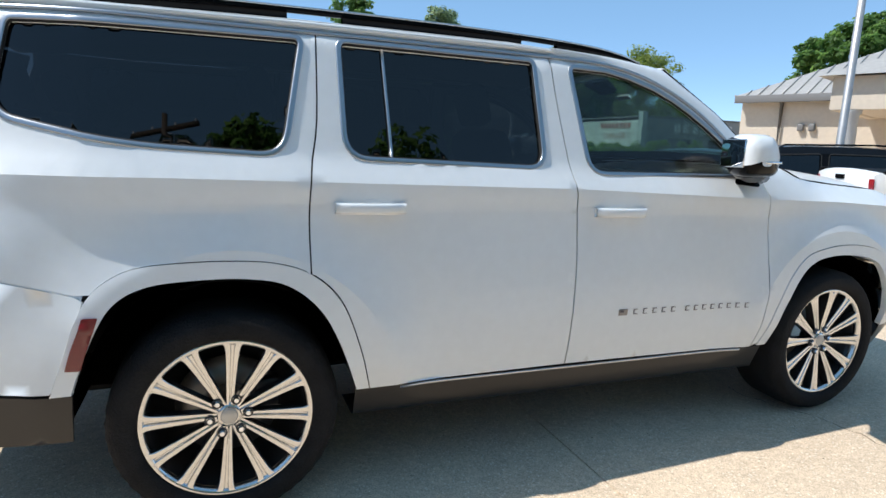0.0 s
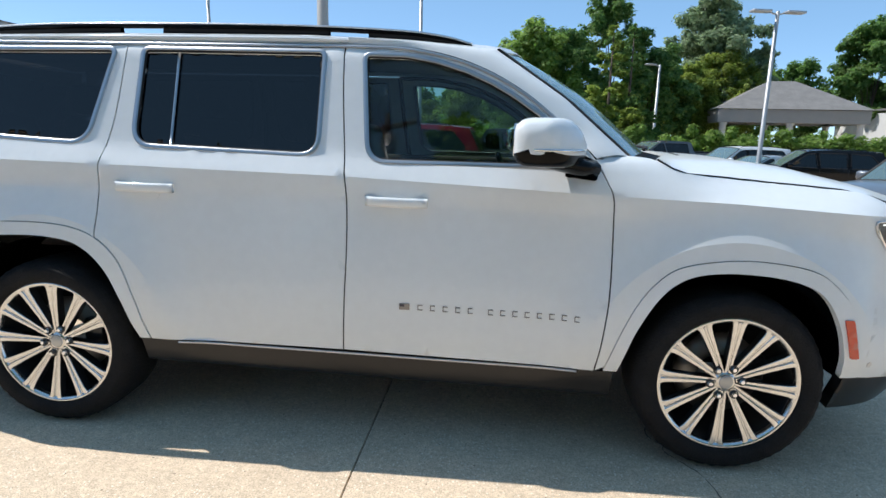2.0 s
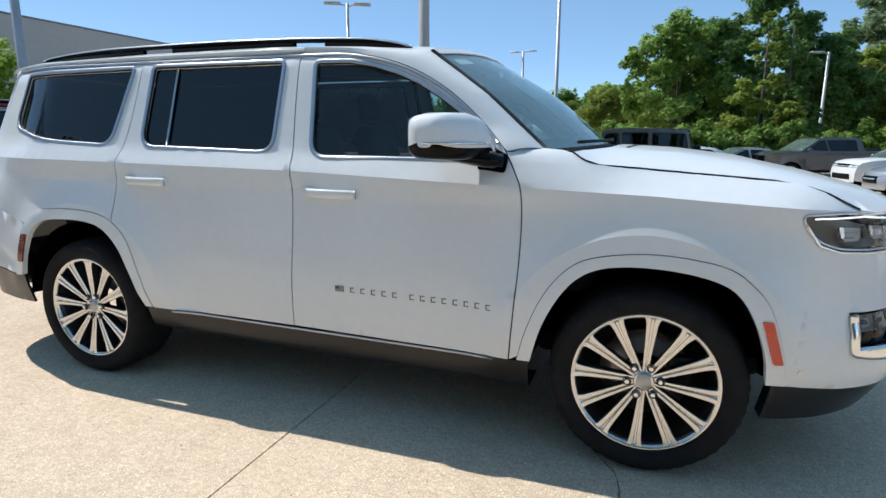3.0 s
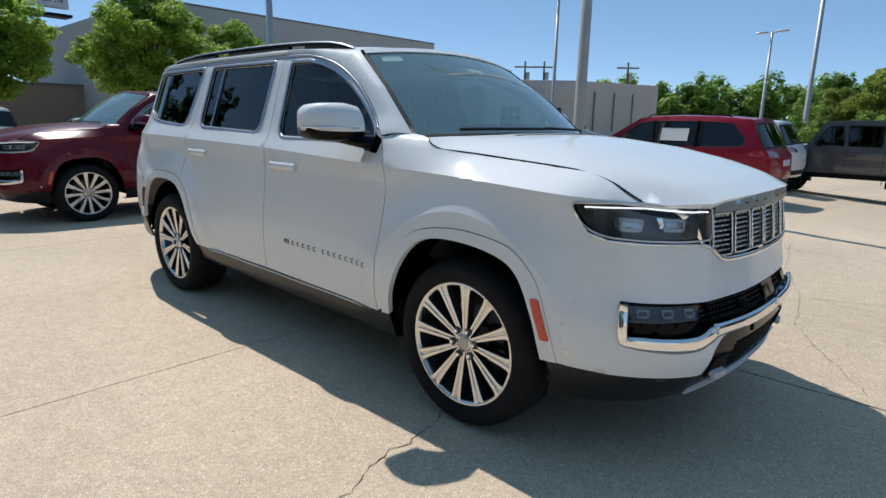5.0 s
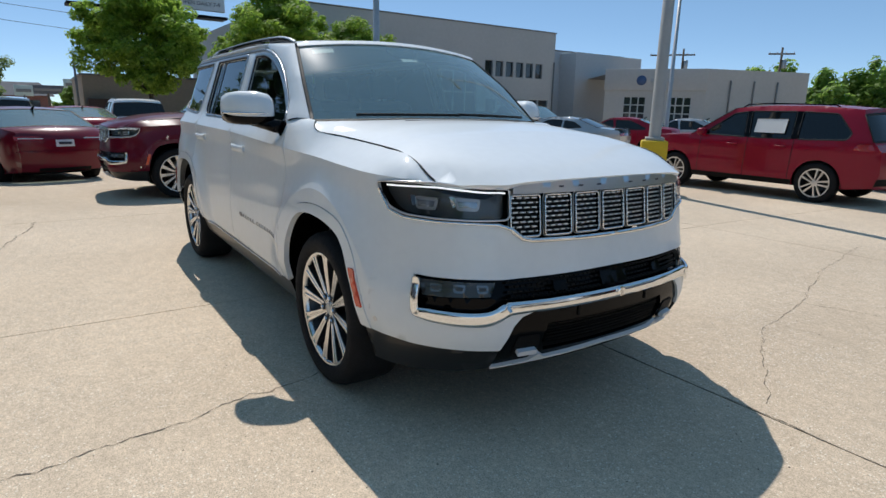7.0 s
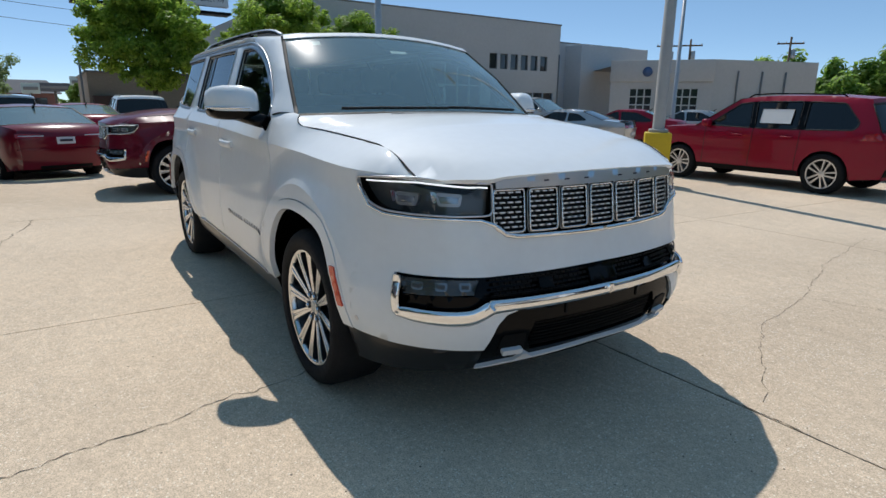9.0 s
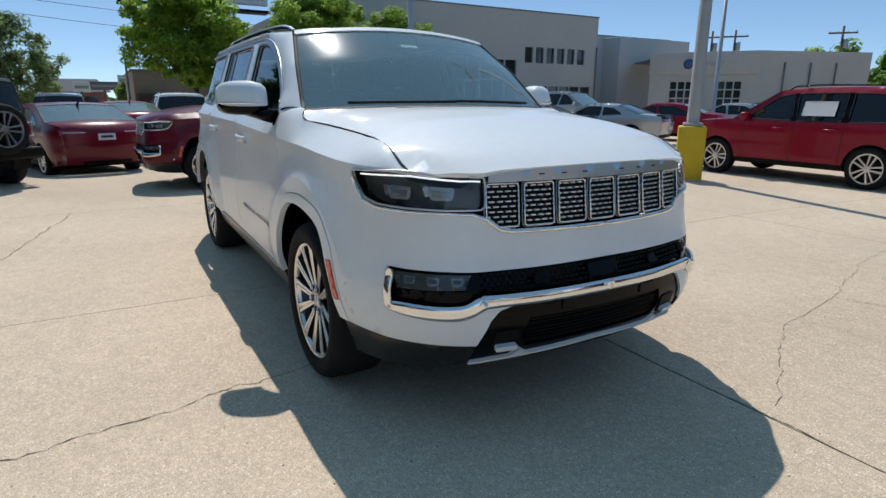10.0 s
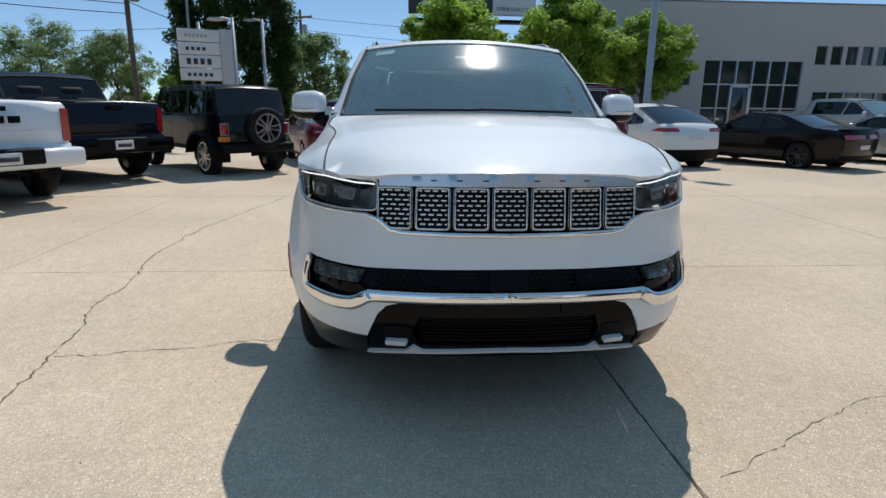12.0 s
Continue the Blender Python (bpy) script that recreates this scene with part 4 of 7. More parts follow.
    # mirrors
    for sgn in (-1, 1):
        prof = [(-.972, 2.370, .050, 1.408, .066), (-.995, 2.352, .092, 1.413, .086), (-1.05, 2.315, .114, 1.417, .097), (-1.13, 2.278, .110, 1.416, .096), (-1.18, 2.255, .096, 1.414, .088), (-1.207, 2.242, .070, 1.412, .070), (-1.220, 2.235, .028, 1.410, .038)]
        vs, fs = [], []
        m = 28
        for y, xc, hx, zc, hz in prof:
            for k in range(m):
                a = 2 * math.pi * k / m
                ca, sa = math.cos(a), math.sin(a)
                up = math.copysign(abs(sa) ** .5, sa)
                lean = 1.12 if ca < 0 else 1.06 - .46 * max(0, up) ** 1.3
                vs.append((xc + math.copysign(abs(ca) ** .45, ca) * hx * lean, y, zc + up * hz))
        for i in range(len(prof) - 1):
            for k in range(m):
                fs.append((i * m + k, i * m + (k + 1) % m, (i + 1) * m + (k + 1) % m, (i + 1) * m + k))
        fs += [tuple(range(m))[::-1], tuple(range((len(prof) - 1) * m, len(prof) * m))]
        white = (vs, [f for f in fs if np.mean([vs[i][2] for i in f]) > 1.392])
        black = (vs, [f for f in fs if np.mean([vs[i][2] for i in f]) <= 1.392])
        flip = (lambda d: d) if sgn < 0 else mirrored
        mr = part("mirror", mesh("mirror", *flip(white), colour), car)
        part("mirror_base", mesh("mirror_base", *flip(black), GLOSSBLACK), mr)
        stp = [(2.44, -1.0, 1.389), (2.43, -1.06, 1.389), (2.392, -1.14, 1.389), (2.345, -1.198, 1.389), (2.25, -1.220, 1.389), (2.165, -1.195, 1.389)]
        part("mirror_strip", mesh("mirror_strip", *flip(tube(line(stp, 4), .0055, 6)), CHROME), mr)
        arm = tube([(2.22, -1.13, 1.350), (2.31, -1.04, 1.336), (2.41, -.98, 1.322), (2.475, -.945, 1.312)], [.030, .056, .074, .078], 12, flat=.5)
        part("mirror_arm", mesh("mirror_arm", *flip(arm), GLOSSBLACK), mr)
        foot = sheet(rounded([(2.37, 1.275), (2.505, 1.262), (2.515, 1.335), (2.44, 1.372), (2.40, 1.33)], .015), [], proud(.006), .04, .012)
        part("mirror_foot", mesh("mirror_foot", *flip(foot), GLOSSBLACK), mr)
        turn = lambda d: ([(x + (y + 1.10) * .2, y, z) for x, y, z in d[0]], d[1])
        part("mirror_bezel", mesh("mirror_bezel", *flip(turn(block(2.168, 2.240, -1.186, -1.004, 1.350, 1.498, .03))), PLASTIC), mr)
        part("mirror_glass", mesh("mirror_glass", *flip(turn(block(2.159, 2.171, -1.174, -1.016, 1.362, 1.488, .005))), MIRROR), mr)
    # wipers
    for y0, y1 in ((-.62, .02), (.02, .62)):
        pts = [Vector(screen(u / .84, v)) + Vector((.02, 0, .02)) for u, v in zip(np.linspace(y0, y1, 10), np.linspace(.006, -.004, 10))]
        part("wiper", mesh("wiper", *tube(pts, .009, 6), RUBBER), car)
    # wheels
    for x in (0.0, 3.124):
        wheel(car, x, -.855)
        wheel(car, x, .855, side=1)
    # wheel wells, floor
    for cx in (.0, 3.09):
        arc = [(cx + .50 * math.cos(a), .43 + .49 * math.sin(a)) for a in np.linspace(.03, math.pi - .03, 20)]
        vs = [(x, y, z) for x, z in arc for y in (-.975, -.62)]
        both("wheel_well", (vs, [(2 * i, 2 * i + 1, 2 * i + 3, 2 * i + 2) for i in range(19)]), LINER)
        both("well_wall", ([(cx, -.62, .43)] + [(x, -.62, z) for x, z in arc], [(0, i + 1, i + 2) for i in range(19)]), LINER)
    part("underbody", mesh("underbody", *join(block(-1.02, -.52, -.78, .78, .42, .62, .05), block(-.55, .55, -.6, .6, .40, .60, .04), block(.52, 2.62, -.90, .90, .34, .52, .05), block(2.6, 3.62, -.6, .6, .34, .6, .04), block(3.6, 3.93, -.6, .6, .34, .62, .04)), PLASTIC), car)
    # cabin
    part("cabin_floor", mesh("cabin_floor", *join(block(-1.05, 2.55, -.60, .60, .55, .70, .03), block(.55, 2.5, -.86, .86, .55, .70, .03), block(2.5, 2.9, -.8, .8, .7, 1.28, .1)), CLOTH), car)
    both("door_lining", join(block(.55, 2.5, -.93, -.86, .6, 1.285, .03), block(-.70, .42, -.88, -.82, 1.02, 1.32, .03)), CLOTH)
    part("headliner", mesh("headliner", *sheet([(-.95, -.60), (1.98, -.64), (1.98, .64), (-.95, .60)], [], lambda x, y: (x, y, roof(x, y)[2] - .035), .2, 0), material("headliner_cloth", (.22, .21, .20), .9)), car)
    part("dashboard", mesh("dashboard", *join(block(2.32, 2.78, -.84, .84, 1.02, 1.285, .06), block(2.25, 2.5, -.16, .16, .8, 1.27, .05), block(2.28, 2.34, -.22, .24, 1.15, 1.30, .02)), CLOTH), car)
    wheel_v = lathe([(.185 + .016 * math.cos(a), .016 * math.sin(a)) for a in np.linspace(0, 2 * math.pi, 9)], 28, "x")
    tilt = Matrix.Translation((2.16, .40, 1.16)) @ Matrix.Rotation(radians(-24), 4, "Y")
    part("steering_wheel", mesh("steering_wheel", *join(([tilt @ Vector(v) for v in wheel_v[0]], wheel_v[1]), ([tilt @ Vector(v) for v in block(-.02, .03, -.17, .17, -.03, .03, .01)[0]], block(-.02, .03, -.17, .17, -.03, .03, .01)[1])), CLOTH), car)
    for x, y in ((1.55, -.42), (1.55, .42), (.55, -.42), (.55, .42), (-.35, -.40), (-.35, .40)):
        lean = Matrix.Translation((x - .22, y, .95)) @ Matrix.Rotation(radians(-14), 4, "Y")
        bk = block(-.07, .07, -.25, .25, -.1, .56, .06)
        hr = block(-.05, .05, -.13, .13, .58, .78, .045)
        st = part("seat", mesh("seat", *join(block(x - .25, x + .28, y - .26, y + .26, .80, .98, .06), ([lean @ Vector(v) for v in bk[0]], bk[1])), LEATHER), car)
        part("headrest", mesh("headrest", *([lean @ Vector(v) for v in hr[0]], hr[1]), LEATHER), st)
    return car


suv = build_suv(WHITE, "white full-size SUV with chrome window trim, parked on concrete")


# ---- ground ----
def concrete():
    m = material("concrete", (0.80, 0.64, 0.47), 0.9, vary=0.14, scale=0.7, bump=0.15, bump_scale=130)
    nodes, links = m.node_tree.nodes, m.node_tree.links
    b = nodes["Principled BSDF"]
    place = nodes["Texture Coordinate"]
    src = b.inputs["Base Color"].links[0].from_socket
    grit = nodes.new("ShaderNodeTexNoise")
    grit.inputs["Scale"].default_value, grit.inputs["Detail"].default_value = 150, 6
    stain = nodes.new("ShaderNodeTexNoise")
    stain.inputs["Scale"].default_value, stain.inputs["Detail"].default_value = 0.16, 5
    mottle = nodes.new("ShaderNodeTexNoise")
    mottle.inputs["Scale"].default_value, mottle.inputs["Detail"].default_value = 38, 8
    mottle.inputs["Roughness"].default_value = 0.72
    for t in (grit, mottle, stain):
        links.new(place.outputs["Object"], t.inputs["Vector"])
    for t, lo, hi, dark in ((grit, 0.38, 0.55, (0.70, 0.69, 0.67, 1)), (mottle, 0.40, 0.58, (0.80, 0.79, 0.78, 1)), (stain, 0.38, 0.6, (0.84, 0.83, 0.82, 1))):
        r, mix = nodes.new("ShaderNodeMapRange"), nodes.new("ShaderNodeMix")
        r.inputs["From Min"].default_value, r.inputs["From Max"].default_value = lo, hi
        mix.data_type, mix.blend_type = "RGBA", "MULTIPLY"
        mix.inputs["Factor"].default_value = 1.0
        tone = nodes.new("ShaderNodeMix")
        tone.data_type = "RGBA"
        tone.inputs["A"].default_value, tone.inputs["B"].default_value = dark, (1, 1, 1, 1)
        links.new(t.outputs["Fac"], r.inputs["Value"])
        links.new(r.outputs[0], tone.inputs["Factor"])
        links.new(src, mix.inputs["A"])
        links.new(tone.outputs["Result"], mix.inputs["B"])
        src = mix.outputs["Result"]
    # stone chips and small pits, thicker in worn patches
    worn = nodes.new("ShaderNodeTexNoise")
    worn.inputs["Scale"].default_value, worn.inputs["Detail"].default_value = 1.3, 4
    links.new(place.outputs["Object"], worn.inputs["Vector"])
    for size, edge, share, tint in ((70, 0.30, 0.30, (0.93, 0.86, 0.74, 1)), (95, 0.28, 0.22, (0.30, 0.24, 0.18, 1)), (160, 0.34, 0.35, (0.40, 0.33, 0.25, 1))):
        cell, near, pick, both, area, mix = (nodes.new("ShaderNode" + k) for k in ("TexVoronoi", "Math", "Math", "Math", "MapRange", "Mix"))
        cell.inputs["Scale"].default_value = size
        split = nodes.new("ShaderNodeSeparateColor")
        links.new(place.outputs["Object"], cell.inputs["Vector"])
        links.new(cell.outputs["Color"], split.inputs[0])
        near.operation, near.inputs[1].default_value = "LESS_THAN", edge
        links.new(cell.outputs["Distance"], near.inputs[0])
        area.inputs["From Min"].default_value, area.inputs["From Max"].default_value = 0.35, 0.65
        area.inputs["To Min"].default_value, area.inputs["To Max"].default_value = share * 0.25, share * 1.7
        links.new(worn.outputs["Fac"], area.inputs["Value"])
        pick.operation = "LESS_THAN"
        links.new(split.outputs[0], pick.inputs[0])
        links.new(area.outputs[0], pick.inputs[1])
        both.operation = "MULTIPLY"
        links.new(near.outputs[0], both.inputs[0])
        links.new(pick.outputs[0], both.inputs[1])
        soft = nodes.new("ShaderNodeMath")
        soft.operation, soft.inputs[1].default_value = "MULTIPLY", 0.6
        links.new(both.outputs[0], soft.inputs[0])
        mix.data_type = "RGBA"
        mix.inputs["B"].default_value = tint
        links.new(soft.outputs[0], mix.inputs["Factor"])
        links.new(src, mix.inputs["A"])
        src = mix.outputs["Result"]
    links.new(src, b.inputs["Base Color"])
    return m


CONCRETE = concrete()
CRACK = material("crack_dirt", (0.11, 0.09, 0.07), 0.95, vary=0.3, scale=20)


def gz(x, y):
    """The lot falls half a metre towards the far corner, and a little to the north and west."""
    k = min(1, max(0, (.8 * x + .6 * y - 6.0) / 8.0))
    return -max(.5 * k * k * (3 - 2 * k), .10 * smooth(4.5, 11, y) * smooth(-12, -7, x), .15 * smooth(-5.5, -10, x), .075 * smooth(-2.8, -4.8, x) * smooth(-3.5, -1.2, y))


def ground_mesh():
    """One sheet to the horizon, with saw-cut slab joints sunk into it."""
    base = [-900, -300, -120, *np.arange(-60, 61, 1.5), 120, 300, 900]

    def lines(joints):
        vals = [v for v in base if all(abs(v - j) > .3 for j in joints)]
        for j in joints:
            vals += [j - .30, j - .0045, j - .002, j + .002, j + .0045, j + .30]
        return sorted(float(v) for v in vals)
    jx, jy = (-11.02, -6.84, -2.66, 1.52), (-3.90, .68, 5.0)
    xs, ys = lines(jx), lines(jy)
    deep_x = [min(abs(x - j) for j in jx) < .003 for x in xs]
    deep_y = [min(abs(y - j) for j in jy) < .003 for y in ys]
    vs = [(x, y, gz(x, y) - (.012 if dx or dy else 0)) for x, dx in zip(xs, deep_x) for y, dy in zip(ys, deep_y)]
    n = len(ys)
    fs, ms = [], []
    for i in range(len(xs) - 1):
        for j in range(n - 1):
            fs.append((i * n + j, (i + 1) * n + j, (i + 1) * n + j + 1, i * n + j + 1))
            ms.append(1 if (deep_x[i] and deep_x[i + 1]) or (deep_y[j] and deep_y[j + 1]) else 0)
    me = mesh("ground", vs, fs, CONCRETE, False)
    me.materials.append(CRACK)
    me.polygons.foreach_set("material_index", ms)
    return me


ground = tagged(part("ground", ground_mesh()), "sunlit worn beige concrete car lot", "ground", kind="structure")


def crack(points, width, seed, wander=.019):
    """A wandering crack, opened a few millimetres and filled with dirt."""
    rng = random.Random(seed)
    line_pts = []
    for a, b in zip(points, points[1:]):
        a, b = Vector(a), Vector(b)
        n = max(2, int((b - a).length / .03))
        side = Vector((-(b - a).y, (b - a).x)).normalized()
        drift = 0.0
        for i in range(n):
            k = i / n
            drift = .82 * drift + rng.uniform(-wander, wander)
            line_pts.append(a.lerp(b, k) + side * drift * min(1, 6 * k, 6 * (1 - k)))
    line_pts.append(Vector(points[-1]))
    vs, fs = [], []
    for i, q in enumerate(line_pts):
        d = (line_pts[min(i + 1, len(line_pts) - 1)] - line_pts[max(i - 1, 0)]).normalized()
        w = width * rng.uniform(.12, 1.1)
        z = gz(q.x, q.y) + .0025
        vs += [(q.x - d.y * w, q.y + d.x * w, z), (q.x + d.y * w, q.y - d.x * w, z)]
    fs = [(2 * i, 2 * i + 1, 2 * i + 3, 2 * i + 2) for i in range(len(line_pts) - 1)]
    ob = part("crack", mesh("crack", vs, fs, CRACK, False), ground, "dark branching crack in the concrete")


crack([(3.80, -2.41), (3.20, -2.49), (2.48, -2.65), (1.97, -2.65), (.91, -2.84), (-.3, -2.80), (-.69, -2.70), (-2.28, -2.35), (-2.69, -2.3)], .0055, 1)
crack([(-5.3, -2.33), (-4.3, -2.2), (-3.3, -1.93)], .006, 2)
crack([(3.26, -2.46), (3.19, -1.84), (3.05, -1.10), (2.9, -.6)], .0035, 3)
crack([(4.54, .81), (4.28, 1.28), (3.96, 1.90), (3.83, 2.73), (3.60, 3.5), (3.46, 3.85), (3.16, 5.65)], .0021, 4, .011)
crack([(3.5, .675), (4.4, .685), (5.6, .68)], .0045, 5, .004)
crack([(3.83, 2.73), (4.6, 3.0), (5.2, 3.6)], .003, 6)

# crumbs of gravel and dry leaf bits on the concrete
CRUMB = material("gravel_crumbs", (0.16, 0.13, 0.10), 0.95, vary=0.4, scale=3)
CHIP = material("pale_stone_chips", (0.72, 0.68, 0.60), 0.9, vary=0.1, scale=3)


def crumbs(name, label, count, mat, seed, lo, hi):
    rng = random.Random(seed)
    vs, fs = [], []
    for i in range(count):
        x, y = rng.uniform(-4, 7), rng.uniform(-5, 7)
        r = rng.uniform(lo, hi)
        a = rng.uniform(0, 3.1)
        n = len(vs)
        z = gz(x, y)
        vs += [(x + r * math.cos(a + k * 1.57) * rng.uniform(.6, 1.3), y + r * math.sin(a + k * 1.57) * rng.uniform(.4, 1.2), z) for k in range(4)] + [(x, y, z + r * .7)]
        fs += [(n, n + 1, n + 4), (n + 1, n + 2, n + 4), (n + 2, n + 3, n + 4), (n + 3, n, n + 4)]
    tagged(part(name, mesh(name, vs, fs, mat, False)), label, "gravel", kind="stuff")


crumbs("dark_gravel", "scattered dark gravel crumbs on the concrete", 2600, CRUMB, 5, .0018, .0055)
crumbs("pale_chips", "scattered pale stone chips on the concrete", 1400, CHIP, 6, .0015, .0045)


# ---- parked vehicles ----
FAR_WHEELS = {}


def far_wheel(parent, x, y, r, spokes, side, mat):
    key = (round(r, 3), spokes, mat.name)
    if key not in FAR_WHEELS:
        h, w = r * .70, .115
        ty = lathe([(h, -w), (h + .02, -w - .008), (r - .03, -w - .006), (r - .006, -w + .03), (r, 0), (r - .006, w - .03), (h, w)], 36)
        well = lathe([(h, -w), (h - .02, -w + .02), (h - .03, w), (0, w - .02)], 36)
        sp = [lathe([(h + .004, -w - .004), (h - .018, -w - .002), (h - .02, -w + .02)], 36), lathe([(.06, -w + .05), (.055, -w + .012), (0, -w + .008)], 20)]
        for i in range(spokes):
            a = 2 * math.pi * i / spokes
            m = Matrix.Rotation(a, 4, "Y")
            for o in (-1, 1):
                b = [(.03, o * .020 - .012), (.03, o * .020 + .012), (h - .01, o * h * .20 + .017), (h - .01, o * h * .20 - .017)]
                vv = [m @ Vector((p, -w + .012, q)) for p, q in b] + [m @ Vector((p, -w + .05, q)) for p, q in b]
                sp.append((vv, [(3, 2, 1, 0), (0, 1, 5, 4), (1, 2, 6, 5), (2, 3, 7, 6), (3, 0, 4, 7)]))
        FAR_WHEELS[key] = [mesh("wheel", *well, ALLOY), mesh("tyre", *ty, TYRE), mesh("rim", *join(*sp), mat, False)]
    a, b, c = FAR_WHEELS[key]
    ob = part("wheel", a, parent)
    ob.location = (x, y, r)
    if side > 0:
        ob.rotation_euler = (0, 0, math.pi)
    part("tyre", b, ob)
    part("rim", c, ob)
    return ob


KINDS = {
    # top outline from the tail's foot over the roof to the nose's foot; names of its stretches; wheels; windows
    "suv": dict(w=.96, belt=1.12, slope=.33, axles=(-1.457, 1.457), r=.372,
                top=[(-2.34, .34), (-2.41, .62), (-2.38, .98), (-2.26, 1.14), (-2.02, 1.60), (-1.98, 1.69), (-1.3, 1.75), (-.5, 1.755), (.05, 1.73), (.31, 1.685), (1.12, 1.15), (1.9, 1.10), (2.25, 1.01), (2.37, .88), (2.43, .62), (2.40, .30)],
                names=["tail_bumper", "tail_bumper", "tailgate", "rear_window", "spoiler", "roof", "roof", "roof", "roof", "windscreen", "hood", "hood", "hood", "nose", "nose"],
                wins=[[(.02, 1.635), (.28, 1.595), (.86, 1.17), (-.06, 1.14)], [(-.06, 1.64), (-.92, 1.645), (-.94, 1.14), (-.14, 1.14)], [(-1.02, 1.645), (-1.62, 1.615), (-1.92, 1.28), (-1.86, 1.16), (-1.04, 1.14)]]),
    "sedan": dict(w=.91, belt=.95, slope=.36, axles=(-1.35, 1.35), r=.325,
                  top=[(-2.18, .28), (-2.27, .55), (-2.25, .86), (-2.18, 1.02), (-1.72, 1.09), (-.92, 1.40), (-.45, 1.45), (.05, 1.44), (.25, 1.41), (1.10, 1.02), (1.75, .92), (2.1, .80), (2.26, .58), (2.22, .22)],
                  names=["tail_bumper", "tail_bumper", "boot_lid", "boot_lid", "rear_window", "roof", "roof", "roof", "windscreen", "hood", "hood", "nose", "nose"],
                  wins=[[(.10, 1.36), (.26, 1.34), (.92, 1.03), (.02, .98)], [(-.02, 1.365), (-.62, 1.34), (-1.25, 1.06), (-1.2, 1.0), (-.06, .98)]]),
    "coupe": dict(w=.96, belt=.98, slope=.40, axles=(-1.47, 1.47), r=.36,
                  top=[(-2.36, .30), (-2.46, .55), (-2.48, .84), (-2.42, 1.02), (-1.70, 1.10), (-.95, 1.38), (-.5, 1.44), (0, 1.43), (.18, 1.40), (.92, 1.05), (1.8, .98), (2.35, .90), (2.48, .74), (2.48, .45), (2.40, .22)],
                  names=["tail_bumper", "tail_bumper", "tail_band", "boot_lid", "rear_window", "roof", "roof", "roof", "windscreen", "hood", "hood", "nose", "nose", "nose"],
                  wins=[[(.02, 1.345), (.18, 1.33), (.76, 1.05), (-.32, 1.03), (-.36, 1.34)], [(-.44, 1.33), (-.80, 1.28), (-1.12, 1.09), (-.42, 1.04)]]),
    "crossover": dict(w=.95, belt=1.02, slope=.36, axles=(-1.44, 1.44), r=.36,
                      top=[(-2.22, .30), (-2.34, .60), (-2.30, .88), (-2.20, 1.10), (-2.05, 1.16), (-1.05, 1.54), (-.4, 1.62), (.1, 1.61), (.3, 1.57), (1.40, 1.02), (2.0, .86), (2.3, .68), (2.36, .50), (2.30, .24)],
                      names=["tail_bumper", "tail_bumper", "tailgate", "tailgate", "rear_window", "roof", "roof", "roof", "windscreen", "hood", "hood", "nose", "nose"],
                      wins=[[(.12, 1.51), (.30, 1.48), (1.12, 1.07), (.04, 1.05)], [(0, 1.52), (-.72, 1.50), (-1.5, 1.24), (-1.5, 1.16), (-.05, 1.05)]]),
    "pickup": dict(w=1.01, belt=1.30, slope=.25, axles=(-1.87, 1.87), r=.41,
                   top=[(-2.86, .52), (-2.98, .60), (-2.98, .84), (-2.93, .86), (-2.95, 1.36), (-2.88, 1.40), (-1.12, 1.41), (-1.06, 1.43), (-.92, 1.82), (-.78, 1.90), (.2, 1.92), (.62, 1.88), (.78, 1.84), (1.52, 1.34), (2.55, 1.28), (2.84, 1.16), (2.92, .80), (2.86, .40)],
                   names=["tail_bumper", "tail_bumper", "tail_bumper", "tailgate", "tailgate", "bed_cover", "cab_back", "rear_window", "roof", "roof", "roof", "roof", "windscreen", "hood", "hood", "nose", "nose"],
                   wins=[[(.55, 1.80), (.76, 1.77), (1.26, 1.40), (.42, 1.36)], [(.47, 1.805), (-.70, 1.80), (-.78, 1.36), (.34, 1.36)]]),
    "offroader": dict(w=.80, belt=1.18, slope=.13, axles=(-1.475, 1.475), r=.405,
                      top=[(-2.02, .62), (-2.12, .72), (-2.12, 1.16), (-2.09, 1.22), (-1.97, 1.70), (-1.90, 1.77), (-1.0, 1.80), (.0, 1.80), (.42, 1.78), (.55, 1.75), (.92, 1.24), (1.95, 1.16), (2.08, 1.10), (2.12, .68)],
                      names=["tail_bumper", "tailgate", "tailgate", "rear_window", "top", "top", "top", "top", "top", "windscreen", "hood", "hood", "nose"],
                      wins=[[(.12, 1.70), (.48, 1.68), (.78, 1.26), (.05, 1.24)], [(.0, 1.705), (-.78, 1.705), (-.80, 1.24), (-.04, 1.24)], [(-.90, 1.705), (-1.88, 1.68), (-1.98, 1.26), (-.92, 1.24)]]),
}


